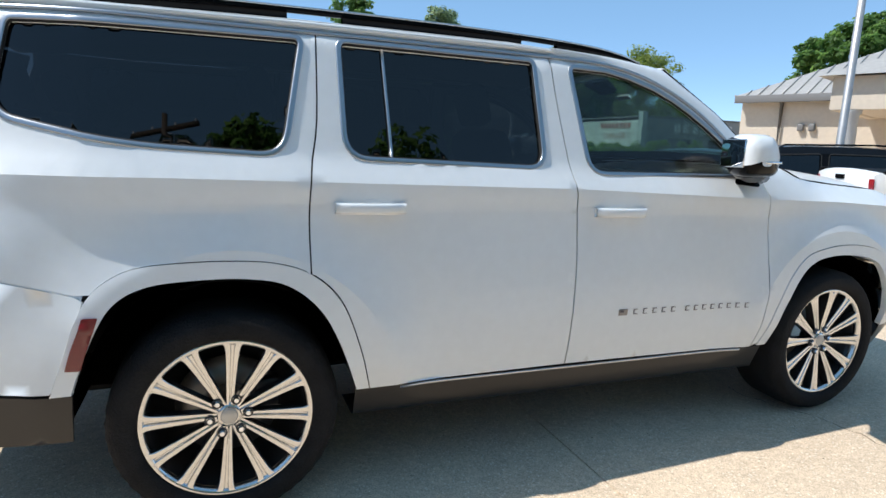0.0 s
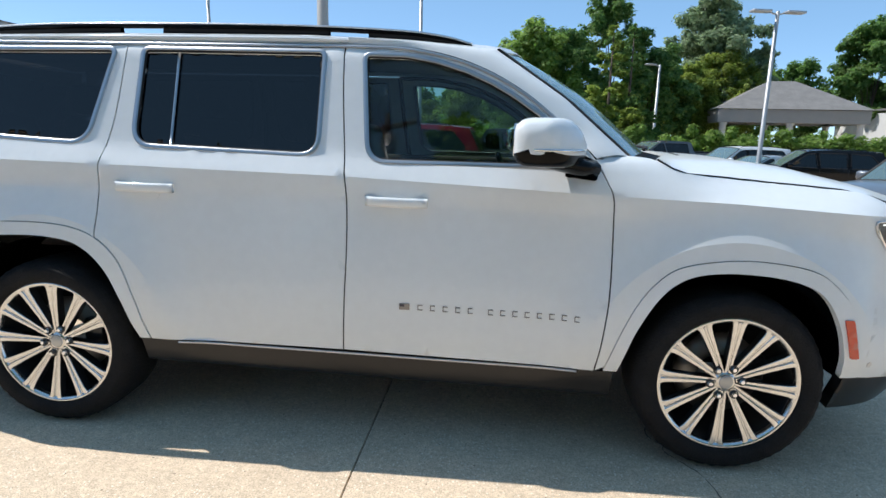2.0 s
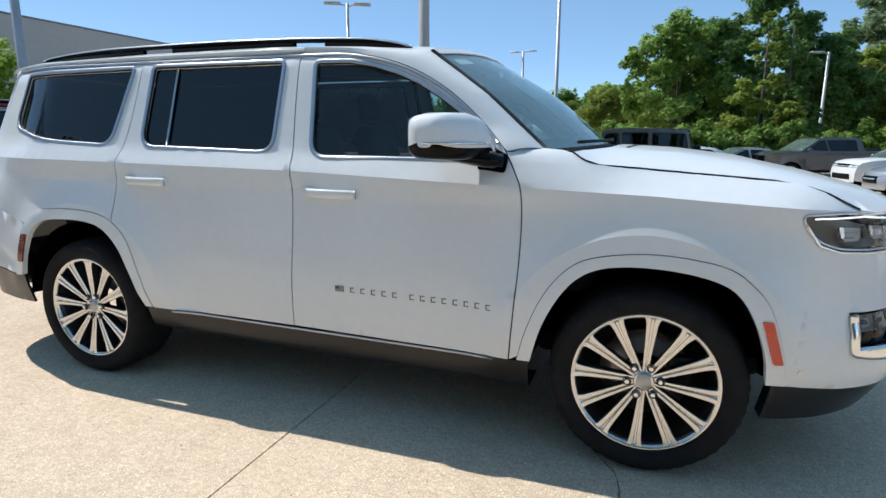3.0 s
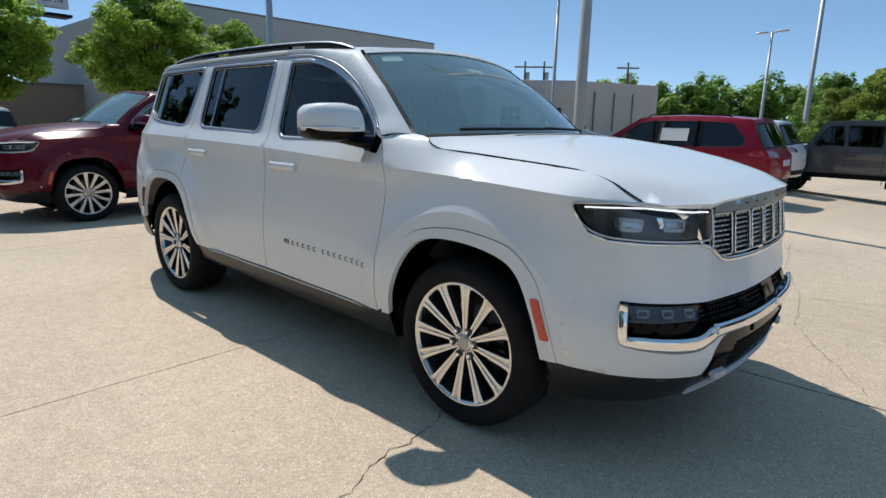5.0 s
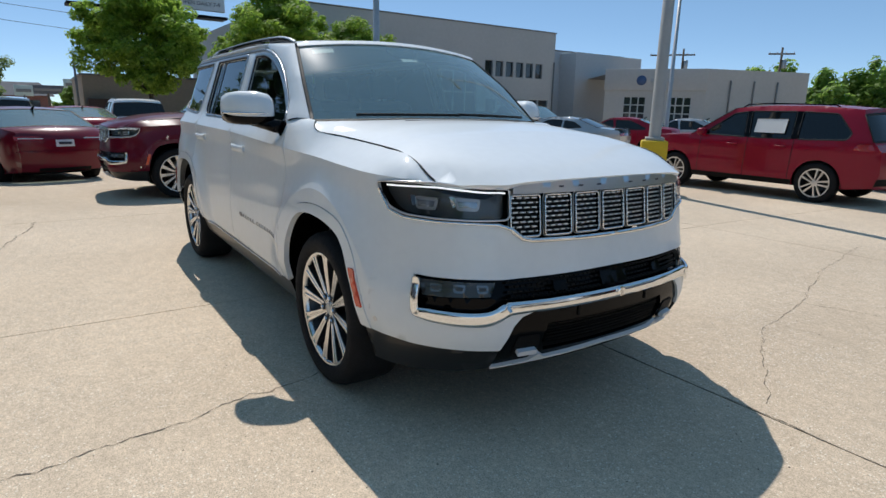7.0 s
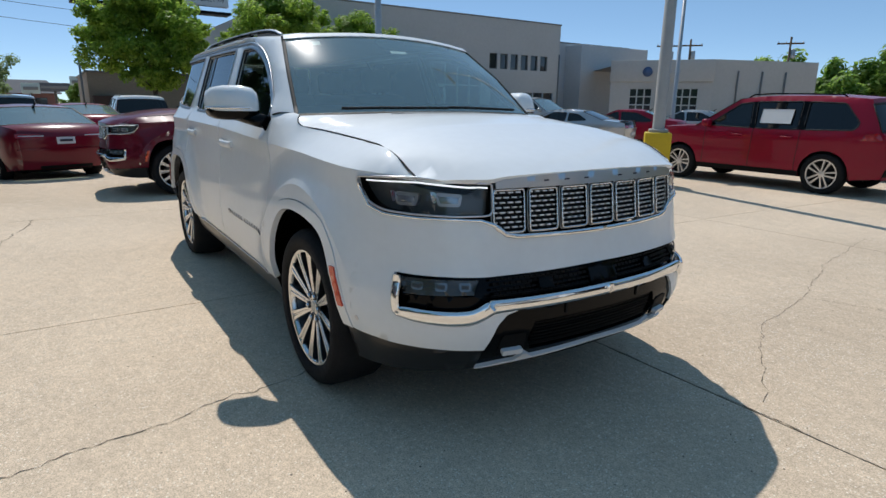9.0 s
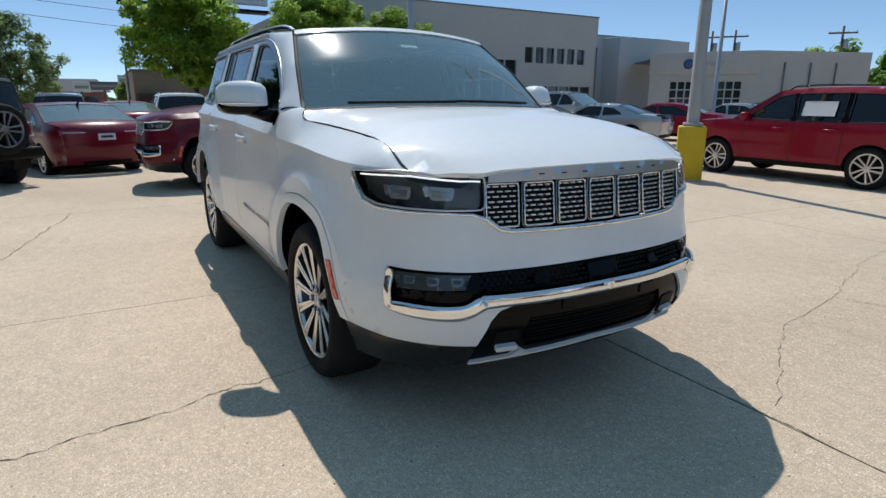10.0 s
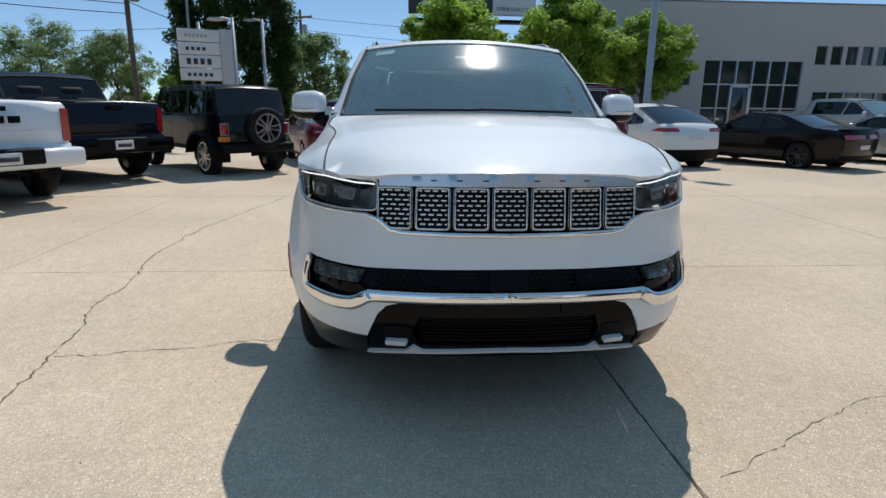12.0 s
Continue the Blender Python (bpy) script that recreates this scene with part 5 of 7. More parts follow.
def vehicle(kind, colour, name, label, category, at, top=None, glass_mat=None, lit=True, spokes=5, rim=None, group=""):
    k = KINDS[kind]
    car = thing(name, label, category, group, at=at)
    w, belt, slope = k["w"], k["belt"], k["slope"]
    pts = k["top"]
    xa, xb = pts[0][0], pts[-1][0]
    pane = glass_mat or PRIVACY

    def half(x, z):
        e = max(0, abs(x) - 1.5) / (max(abs(xa), xb) - 1.5)
        y = w * (1 - ({"sedan": .20, "coupe": .18, "crossover": .18}.get(kind, .13)) * min(1, e) ** 2.6)
        y -= slope * max(0, z - belt) + (.05 if kind != "pickup" else .03) * max(0, (.55 - z) / .3) ** 1.5
        y += .016 * math.exp(-((z - belt + .12) / .16) ** 2)
        if z > 1.2 and kind in ("suv", "sedan", "coupe", "crossover"):
            y -= .5 * max(0, z - (pts[5][1] - .02)) ** 1.0
        return y

    def side(x, z):
        return (x, -half(x, z), z)
    base = {"pickup": .46, "offroader": .52, "suv": .30}.get(kind, .22)
    r = k["r"] + (.075 if kind in ("pickup", "offroader") else .045)
    foot = [(xb, base + .06)]
    for ax in sorted(k["axles"], reverse=True):
        a0 = math.asin(min(.99, (base - k["r"]) / r))
        foot += [(ax + r * math.cos(t), k["r"] + r * math.sin(t)) for t in np.linspace(a0, math.pi - a0, 14)]
    foot += [(xa, base + .06)]
    outline = [p for p in pts if p[1] > base + .07] + foot
    wins = [rounded(q, .05, 3) for q in k["wins"]]
    sd = sheet(outline, wins, side, .11, .02)
    for d in (sd, mirrored(sd)):
        part("body_side", mesh("body_side", *d, colour), car)
    for q in wins:
        d = sheet(inset(q, -.006), [], lambda x, z: (x, -half(x, z) + .012, z), .3, 0)
        for e in (d, mirrored(d)):
            part("side_window", mesh("side_window", *e, pane), car)
        loop = dense(q, .12)
        d = ring([side(*p) for p in loop], [(0, -1, .2)] * len(loop), .022, .004)
        for e in (d, mirrored(d)):
            part("window_trim", mesh("window_trim", *e, RUBBER if kind != "crossover" else RUBBER), car)
    if kind == "suv":
        for q in ([(.04, 1.64), (-.08, 1.645), (-.15, 1.14), (-.04, 1.14)], [(-.90, 1.65), (-1.04, 1.65), (-1.06, 1.14), (-.93, 1.14)]):
            d = sheet(q, [], lambda x, z: (x, -half(x, z) - .004, z), .2, .004)
            for e in (d, mirrored(d)):
                part("pillar_cover", mesh("pillar_cover", *e, GLOSSBLACK), car)
    # lower sill
    sill = sheet([(k["axles"][0] + r, base), (k["axles"][1] - r, base), (k["axles"][1] - r, base + .09), (k["axles"][0] + r, base + .09)], [], lambda x, z: (x, -half(x, z) - .008, z), .3, .03)
    for e in (sill, mirrored(sill)):
        part("sill", mesh("sill", *e, PLASTIC), car)

    def bow(x, z, y):
        h = half(x, z)
        q = min(1, abs(y) / h)
        e = max(0, abs(x) - (1.5 if kind != "pickup" else 2.4)) / (max(abs(xa), xb) - 1.5)
        return math.copysign((.15 if kind in ("sedan", "crossover") else .10) * (1 - q ** 2.5) * min(1, e), x), (.035 if z > belt - .1 else .0) * (1 - q ** 2)

    def strip(x, z, n=20):
        h = half(x, z)
        out = []
        for j in range(n + 1):
            y = -h + 2 * h * j / n
            dx, dz = bow(x, z, y)
            out.append((x + dx, y, z + dz))
        return out
    runs, i = [], 0
    names = k["names"]
    while i < len(names):
        j = i
        while j + 1 < len(names) and names[j + 1] == names[i]:
            j += 1
        runs.append((names[i], i, j + 1))
        i = j + 1
    for nm, a, b in runs:
        vs, fs = [], []
        for p in pts[a:b + 1]:
            vs += strip(*p)
        for q in range(b - a):
            for j in range(20):
                c = q * 21 + j
                fs.append((c, c + 21, c + 22, c + 1))
        mat = colour
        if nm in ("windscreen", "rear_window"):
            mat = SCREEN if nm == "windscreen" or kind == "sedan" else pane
        if nm in ("top",):
            mat = top or colour
        if nm == "bed_cover":
            mat = PLASTIC
        if nm == "tail_band":
            mat = GLOSSBLACK
        if nm == "tail_bumper" and kind == "offroader":
            mat = PLASTIC
        part(nm, mesh(nm, vs, fs, mat), car)
        if nm in ("windscreen", "rear_window"):
            loop = strip(*pts[a]) + strip(*pts[b])[::-1]
            up = Vector((pts[a][1] - pts[b][1], 0, pts[b][0] - pts[a][0]))
            up = -up if up.z < 0 else up
            part("glass_seal", mesh("glass_seal", *ring(loop, [up] * len(loop), .04, .008), RUBBER), car)

    def end_x(z, sgn):
        xs = [a[0] + (b[0] - a[0]) * (z - a[1]) / (b[1] - a[1]) for a, b in zip(pts, pts[1:]) if (a[1] - z) * (b[1] - z) <= 0 and a[1] != b[1]]
        xs = [x for x in xs if x * sgn > 0]
        return sgn * max(abs(x) for x in xs) if xs else sgn * 2

    def patch(nm, poly, sgn, mat, h=.008, both=True, lab=""):
        def to3d(y, z):
            x = end_x(z, sgn)
            return (x + bow(x, z, y)[0] + sgn * h, y, z)
        d = sheet(poly, [], to3d, .12, .012, flip=sgn < 0)
        part(nm, mesh(nm, *d, mat), car, lab)
        if both:
            part(nm, mesh(nm, *mirrored(d), mat), car, lab)

    def box(y0, y1, z0, z1):
        return [(y0, z0), (y1, z0), (y1, z1), (y0, z1)]
    e = half(xa + .05, .9)
    f = half(xb - .05, .7)
    if kind == "suv":
        patch("tail_lamp", box(.46, e - .01, .98, 1.10), -1, REDLENS)
        patch("head_lamp", box(.50, f - .01, .84, .95), 1, LENS, .012)
        patch("head_lamp_bowl", box(.50, f - .01, .84, .95), 1, CHROME, .004)
        patch("grille", box(-.46, .46, .84, .96), 1, GLOSSBLACK, both=False)
        patch("lower_grille", box(-.60, .60, .40, .60), 1, PLASTIC, both=False)
        patch("plate", box(-.26, .26, .80, .92), -1, PLATE, both=False)
        patch("bumper_trim", box(-.85, .85, .40, .52), -1, PLASTIC, both=False)
        q = sheet([(-2.30, .99), (-1.98, 1.0), (-2.05, 1.10), (-2.24, 1.12)], [], lambda x, z: (x, -half(x, z) - .008, z), .1, .01)
        for d in (q, mirrored(q)):
            part("tail_lamp", mesh("tail_lamp", *d, REDLENS), car)
        for s in (-1, 1):
            part("roof_rail", mesh("roof_rail", *tube([(-1.6, s * .66, 1.70), (-1.5, s * .66, 1.77), (-.3, s * .66, 1.795), (.1, s * .66, 1.775), (.2, s * .66, 1.72)], .015, 6), GLOSSBLACK), car)
    elif kind == "sedan":
        patch("tail_lamp", box(.40, e - .01, .88, .95), -1, REDLENS, .012)
        patch("lamp_strip", box(.36, e - .06, .905, .918), -1, PLATE, .020)
        patch("plate_recess", box(-.24, .24, .74, .90), -1, colour, .004, both=False)
        patch("plate", box(-.16, .16, .755, .885), -1, PLATE, .012, both=False)
        patch("plate_letters", box(-.11, .11, .80, .845), -1, INK, .026, both=False)
        patch("badge", [(.055 * math.cos(a), .955 + .028 * math.sin(a)) for a in np.linspace(0, 6.28, 13)[:-1]], -1, CHROME, .012, both=False)
        patch("bumper_crease", box(-.80, .80, .655, .675), -1, colour, .022, both=False)
        patch("head_lamp", box(.42, f, .66, .76), 1, LENS)
        patch("grille", box(-.4, .4, .42, .66), 1, GLOSSBLACK, both=False)
        patch("bumper_trim", box(-.46, .46, .285, .345), -1, PLASTIC, both=False)
        part("antenna", mesh("antenna", *tube([(-.95, 0, 1.43), (-1.08, 0, 1.50)], [.03, .012], 6), GLOSSBLACK), car)
    elif kind == "coupe":
        patch("tail_lamp", box(.10, e - .02, .84, .94), -1, REDLENS, .01)
        patch("plate", box(-.22, .22, .58, .68), -1, PLATE, both=False)
        patch("bumper_trim", box(-.8, .8, .30, .42), -1, PLASTIC, both=False)
        patch("grille", box(-.8, .8, .70, .84), 1, GLOSSBLACK, both=False)
        patch("head_lamp", box(.55, .75, .72, .83), 1, LENS, .014)
        part("spoiler", mesh("spoiler", *block(-2.45, -2.25, -.80, .80, 1.05, 1.085, .012), GLOSSBLACK), car)
    elif kind == "crossover":
        patch("tail_lamp", box(.44, e - .01, .98, 1.07), -1, REDLENS)
        q = sheet([(-2.26, .98), (-1.92, .99), (-2.10, 1.07), (-2.22, 1.07)], [], lambda x, z: (x, -half(x, z) - .008, z), .1, .01)
        for d in (q, mirrored(q)):
            part("tail_lamp", mesh("tail_lamp", *d, REDLENS), car)
        patch("plate", box(-.22, .22, .78, .90), -1, PLATE, both=False)
        patch("bumper_trim", box(-.85, .85, .30, .55), -1, PLASTIC, both=False)
        patch("head_lamp", box(.5, f, .62, .70), 1, LENS)
    elif kind == "pickup":
        patch("tail_lamp", box(.80, e + .01, .88, 1.32), -1, REDLENS, .014)
        patch("tailgate_recess", box(-.74, .74, .92, 1.04), -1, colour, .014, both=False)
        patch("tailgate_handle", box(-.14, .14, 1.29, 1.35), -1, GLOSSBLACK, .012, both=False)
        bump_mat = colour if colour is WHITE else GLOSSBLACK
        part("rear_bumper", mesh("rear_bumper", *block(-3.16, -2.92, -.98, .98, .55, .80, .05), bump_mat), car)
        part("bumper_step", mesh("bumper_step", *block(-3.18, -3.0, -.45, .45, .60, .815, .03), PLASTIC), car)
        part("plate", mesh("plate", *block(-3.195, -3.18, -.16, .16, .62, .77, .006), PLATE), car)
        part("plate_letters", mesh("plate_letters", *block(-3.20, -3.194, -.12, .12, .66, .72), INK), car)
        if colour is WHITE and lit:
            for j in range(3):
                part("tailgate_letter", mesh("tailgate_letter", *block(-3.085, -3.07, -.25 + j * .18, -.11 + j * .18, 1.14, 1.23, .004), GLOSSBLACK), car)
        patch("grille", box(-.75, .75, .80, 1.15), 1, GLOSSBLACK, both=False)
        patch("head_lamp", box(.72, f, .95, 1.12), 1, LENS, .012)
        for s in (-1, 1):
            part("bed_rail", mesh("bed_rail", *block(-2.9, -1.12, s * .99 - .06, s * .99 + .04, 1.385, 1.43, .015), PLASTIC), car)
        part("axle", mesh("axle", *join(tube([(-1.87, -.8, .41), (-1.87, .8, .41)], .06, 8), block(-2.8, 2.6, -.55, -.40, .45, .60), block(-2.8, 2.6, .40, .55, .45, .60)), PLASTIC), car)
    elif kind == "offroader":
        for s in (-1, 1):
            for ax in k["axles"]:
                arc = [(ax + .58 * math.cos(t), .37 + .56 * math.sin(t)) for t in np.linspace(.15, math.pi - .15, 12)]
                vs = [(x, s * y, z) for x, z in arc for y in (.72, .93)] + [(x, s * .93, z - .07) for x, z in arc]
                fs = [(2 * i, 2 * i + 1, 2 * i + 3, 2 * i + 2) for i in range(11)] + [(2 * i + 1, 24 + i, 25 + i, 2 * i + 3) for i in range(11)]
                part("fender_flare", mesh("fender_flare", vs, fs, PLASTIC), car)
            part("tail_lamp", mesh("tail_lamp", *block(-2.17, -2.08, s * .66 - .07, s * .66 + .07, .86, 1.06, .015), REDLENS), car)
            part("lamp_guard", mesh("lamp_guard", *tube([(-2.18, s * .66 - .08, .85), (-2.18, s * .66 + .08, .85), (-2.18, s * .66 + .08, 1.07), (-2.18, s * .66 - .08, 1.07)], .010, 5, True), PLATE), car)
            part("mirror", mesh("mirror", *block(.55, .66, s * .86, s * 1.03, 1.22, 1.40, .03), PLASTIC), car)
        part("rear_bumper", mesh("rear_bumper", *block(-2.32, -2.08, -.78, .78, .50, .68, .04), PLASTIC), car)
        part("front_bumper", mesh("front_bumper", *block(2.10, 2.36, -.75, .75, .50, .66, .04), PLASTIC), car)
        part("orange_tag", mesh("orange_tag", *block(-2.165, -2.12, .52, .78, .72, .82, .01), material("orange_plate", (.62, .22, .03), .5)), car, "orange plate under the lamp")
        sp = far_wheel(car, -2.30, -.12, .40, 5, -1, rim or SATIN)
        sp.rotation_euler = (0, 0, -math.pi / 2)
        sp.location = (-2.27, -.16, .98)
        sp.name = "spare_wheel"
    if kind in ("suv", "sedan", "coupe", "crossover", "pickup"):
        mx = pts[[n for n, _ in enumerate(names) if names[n] == "windscreen"][0] + 1][0] - .28
        for s in (-1, 1):
            part("mirror", mesh("mirror", *block(mx - .09, mx + .07, s * (w - .03), s * (w + .17), belt + .02, belt + .17, .045), colour), car)
        for x0 in {"coupe": (-.25,), "suv": (-.78, .18)}.get(kind, (-.55, .42)):
            for s in (-1, 1):
                hy = half(x0, belt - .12)
                part("door_handle", mesh("door_handle", *block(x0 - .11, x0 + .11, s * hy - .02, s * hy + .03, belt - .135, belt - .105, .012), colour), car)
    # door shut lines
    for x0 in ({"suv": (-.10, -.98, .9), "sedan": (0, -.95, 1.0), "coupe": (-.38, .95), "crossover": (0, -.95, 1.1), "pickup": (.42, -.80, 1.35), "offroader": (0, -.86, .85)}[kind]):
        loop = [side(x0 + .02 * math.sin(z * 4), z) for z in np.linspace(base + .10, belt + .02, 8)]
        d = ring(loop, [(0, -1, 0)] * 8, .010, .0025, False)
        for e2 in (d, mirrored(d)):
            part("shut_line", mesh("shut_line", *e2, RUBBER), car)
    # dark cabin and belly
    c0, c1 = k["wins"][-1][-1][0], k["wins"][0][2][0]
    part("cabin", mesh("cabin", *join(block(max(xa + .4, c0 - .9), c1, -w + .16, w - .16, base + .05, belt - .04, .05), *[block(x - .08, x + .10, y - .22, y + .22, belt - .4, belt + .38, .05) for x in (.0, -.95) for y in (-.36, .36)]), CLOTH), car)
    part("belly", mesh("belly", *block(xa + .35, xb - .35, -w + .25, w - .25, base - .04, base + .25, .06), PLASTIC), car)
    for ax in k["axles"]:
        for s in (-1, 1):
            far_wheel(car, ax, s * (w - .115), k["r"], spokes, s, rim or SATIN)
            arc = [(ax + (r + .02) * math.cos(t), k["r"] + (r + .02) * math.sin(t)) for t in np.linspace(-.2, math.pi + .2, 14)]
            vs = [(x, s * y, z) for x, z in arc for y in (w - .02, w - .32)] + [(ax, s * (w - .32), k["r"])]
            part("wheel_well", mesh("wheel_well", vs, [(2 * i, 2 * i + 1, 2 * i + 3, 2 * i + 2) for i in range(13)] + [(28, 2 * i + 1, 2 * i + 3) for i in range(13)], PLASTIC), car)
    return car


BLUEGREY = paint("blue_grey_paint", (0.13, 0.15, 0.18), 0.35, 0.3, 0.7)
STICKER = material("yellow_sticker", (0.75, 0.42, 0.02), 0.5)
LIME = material("pale_green_sticker", (0.42, 0.60, 0.25), 0.5)

# the maroon twin of the white SUV
twin = copy_thing(suv, pose(-5.40, 2.80, -.07, 0, 0, -90))
tagged(twin, "maroon full-size SUV parked nose out behind the white one")
for o in twin.children_recursive:
    if o.data and o.data.materials[0] is WHITE:
        o.data = o.data.copy()
        o.data.materials[0] = MAROON


def placed(x, y, yaw):
    return pose(x, y, gz(x, y), 0, 0, yaw)


vehicle("sedan", DEEPRED, "sedan", "dark red four-door sedan parked tail towards the aisle", "car", placed(-9.95, -2.55, 199))
vehicle("offroader", BLACK, "off_roader", "black boxy off-roader with spare wheel on the tailgate", "off-roader", placed(-7.2, -4.85, 222), top=BLACK)
vehicle("pickup", NAVY, "pickup_truck", "dark blue pickup truck parked tail out", "pickup truck", placed(-5.80, -7.85, 235), spokes=6)
vehicle("pickup", WHITE, "pickup_truck", "white pickup truck with chrome-free white bumper, parked tail out", "pickup truck", placed(-3.08, -8.05, 235), spokes=6)
gc = vehicle("suv", RED, "suv", "bright red SUV with white paper in its side window", "suv", placed(-.55, 10.45, 180), rim=SATIN)
part("window_paper", mesh("window_paper", *sheet([(-.80, 1.24), (-.22, 1.24), (-.22, 1.50), (-.80, 1.50)], [], lambda x, z: (x, .985 - .33 * (z - 1.12), z), .3, .004), PAPER), gc, "white price sheets behind the glass")
vehicle("suv", WHITE, "suv", "white SUV parked behind the red one", "suv", placed(-1.0, 14.2, 180))
vehicle("suv", BLACK, "suv", "black SUV in the second row", "suv", placed(-2.6, 17.6, 180))
vehicle("offroader", GREY, "off_roader", "dark grey off-roader with black hard top", "off-roader", placed(2.2, 16.2, 180) @ Matrix.Diagonal((.96, 1, 1.13, 1)), top=PLASTIC)
vehicle("crossover", WHITE, "crossover", "white electric crossover with tail towards the aisle", "car", placed(-9.9, 6.25, 192), spokes=7, rim=ALLOY)
vehicle("coupe", BLACK, "coupe", "black two-door muscle coupe", "car", placed(-9.7, 10.0, 205), rim=ALLOY)
vehicle("coupe", SILVER, "coupe", "silver two-door muscle coupe", "car", placed(-10.2, 14.2, 205), rim=ALLOY)
vehicle("sedan", RED, "sedan", "red compact sedan among parked cars", "car", placed(-10.5, 18.0, 205))
vehicle("pickup", SILVER, "pickup_truck", "silver pickup truck near the dealership", "pickup truck", placed(-15.0, 16.5, 20))
vehicle("sedan", SILVER, "sedan", "silver sedan near the workshop doors", "car", placed(-10.5, 22.5, 200))
vehicle("sedan", RED, "sedan", "small red sedan at the far edge of the lot", "car", placed(-19.0, -1.15, 195))
vehicle("suv", WHITE, "suv", "white SUV parked under the trees", "suv", placed(-20.5, .9, 180))
vehicle("suv", SILVER, "suv", "light silver SUV parked under the trees", "suv", placed(-24.0, -3.2, 180))
vehicle("sedan", WHITE, "sedan", "white sedan by the brown wall", "car", placed(-19.6, 4.5, 185))
sv = vehicle("suv", BLUEGREY, "suv", "silver-blue SUV with yellow sticker on its windscreen", "suv", placed(10.1, 7.25, 212) @ Matrix.Scale(1.12, 4))
for y0, y1, mat, lab in ((-.10, .42, STICKER, "yellow windscreen banner"), (-.62, -.34, LIME, "pale green windscreen sticker")):
    part("windscreen_sticker", mesh("windscreen_sticker", [(.44, y0, 1.655), (.44, y1, 1.655), (.555, y1, 1.578), (.555, y0, 1.578)], [(0, 1, 2, 3)], mat, False), sv, lab)
vehicle("suv", BLACK, "suv", "black SUV with roof spoiler parked beyond the pickup", "suv", placed(10.7, 3.7, -35) @ Matrix.Scale(1.1, 4))
vehicle("pickup", WHITE, "pickup_truck", "white pickup truck with black bed rails", "pickup truck", placed(10.4, .65, -35), lit=False)
vehicle("suv", WHITE, "suv", "white compact SUV parked nose out by the hedge", "suv", placed(12.3, 22.9, 192))
vehicle("sedan", SILVER, "sedan", "silver sedan by the hedge", "car", placed(12.4, 20.4, 192))
vehicle("suv", BLACK, "suv", "black SUV by the hedge", "suv", placed(13.2, 18.6, 168))
vehicle("sedan", WHITE, "sedan", "white sedan in the row by the hedge", "car", placed(4.8, 27.0, 200))
vehicle("sedan", SILVER, "sedan", "silver sedan in the row by the hedge", "car", placed(7.0, 26.9, 200))
vehicle("pickup", GREY, "pickup_truck", "dark grey pickup truck by the hedge", "pickup truck", placed(10.3, 26.6, 195))

# unseen row added behind the walker: cuts ground bounce, mirrored in the white car
vehicle("suv", BLACK, "suv", "unseen black SUV added behind the walker to cut bounce light", "suv", placed(.4, -8.7, 235))
vehicle("pickup", GREY, "pickup_truck", "unseen dark grey pickup truck added behind the walker to cut bounce light", "pickup truck", placed(3.3, -8.9, 235))
vehicle("suv", BLUEGREY, "suv", "unseen blue-grey SUV added behind the walker to cut bounce light", "suv", placed(6.2, -8.9, 235))
vehicle("suv", BLACK, "suv", "unseen black SUV added behind the walker to cut bounce light", "suv", placed(9.1, -9.1, 235))

# ---- lamp posts, poles, signs ----
GALV = material("galvanised_steel", (0.42, 0.43, 0.44), 0.5, 0.6, vary=0.15, scale=6)
POLEPAINT = material("grey_pole_paint", (0.40, 0.39, 0.37), 0.6, vary=0.1)
YELLOW = material("yellow_paint", (0.62, 0.42, 0.01), 0.6, vary=0.12, scale=5, bump=0.1)
TIMBER = material("weathered_timber", (0.12, 0.09, 0.065), 0.9, vary=0.3, scale=8, bump=0.2)
SIGNWHITE = material("sign_face", (0.62, 0.63, 0.64), 0.5, vary=0.06)
SIGNGREY = material("sign_frame", (0.45, 0.46, 0.47), 0.5, vary=0.06)


def post(x, y, h, r=.09, heads=2, turn=0.0, label="grey steel lamp post on the lot", mat=GALV):
    t = thing("lamp_post", label, "lamp post", at=pose(x, y, gz(x, y), 0, 0, turn))
    h -= gz(x, y)
    part("pole", mesh("pole", *lathe([(r * 1.25, 0), (r, .1), (r * .7, h), (0, h)], 14, "z"), mat), t)
    part("foot_plate", mesh("foot_plate", *block(-r * 2.2, r * 2.2, -r * 2.2, r * 2.2, 0, .03, .008), mat), t)
    for i in range(heads):
        s = 1 if i else -1
        part("arm", mesh("arm", *tube([(0, 0, h - .12), (s * .35, 0, h - .03)], .03, 6), mat), t)
        part("lamp_head", mesh("lamp_head", *block(s * .3 - .0, s * 1.0, -.17, .17, h - .06, h + .03, .03), mat), t)
    return t


yp = post(-1.27, 7.68, 10.5, .115, 2, 40, "grey lamp post on a yellow concrete base", POLEPAINT)
part("yellow_base", mesh("yellow_base", *join(block(-.24, .24, -.24, .24, 0, 1.0, .03)), YELLOW), yp, "yellow painted concrete base")
part("base_collar", mesh("base_collar", *block(-.17, .17, -.17, .17, 1.0, 1.06, .015), POLEPAINT), yp)
post(-12.0, 7.3, 9.5, .12, 2, 30)
post(11.9, 19.6, 6.1, .09, 2, 10)
post(12.0, 35.5, 6.1, .10, 1, 20)
post(12.3, 5.45, 9.5, .085, 0, 0, "tall light grey flagpole", GALV)
post(-6.4, 40.7, 7.6, .11, 2, -10)
post(-4.2, 42.8, 14.0, .17, 0, 20, "tall grey steel pole behind the lot")
post(-9.66, 19.98, 7.0, .09, 2, 30)
post(-14.8, -6.2, 4.2, .07, 1, 60)
post(-25.0, -11.1, 9.0, .09, 0, 0)
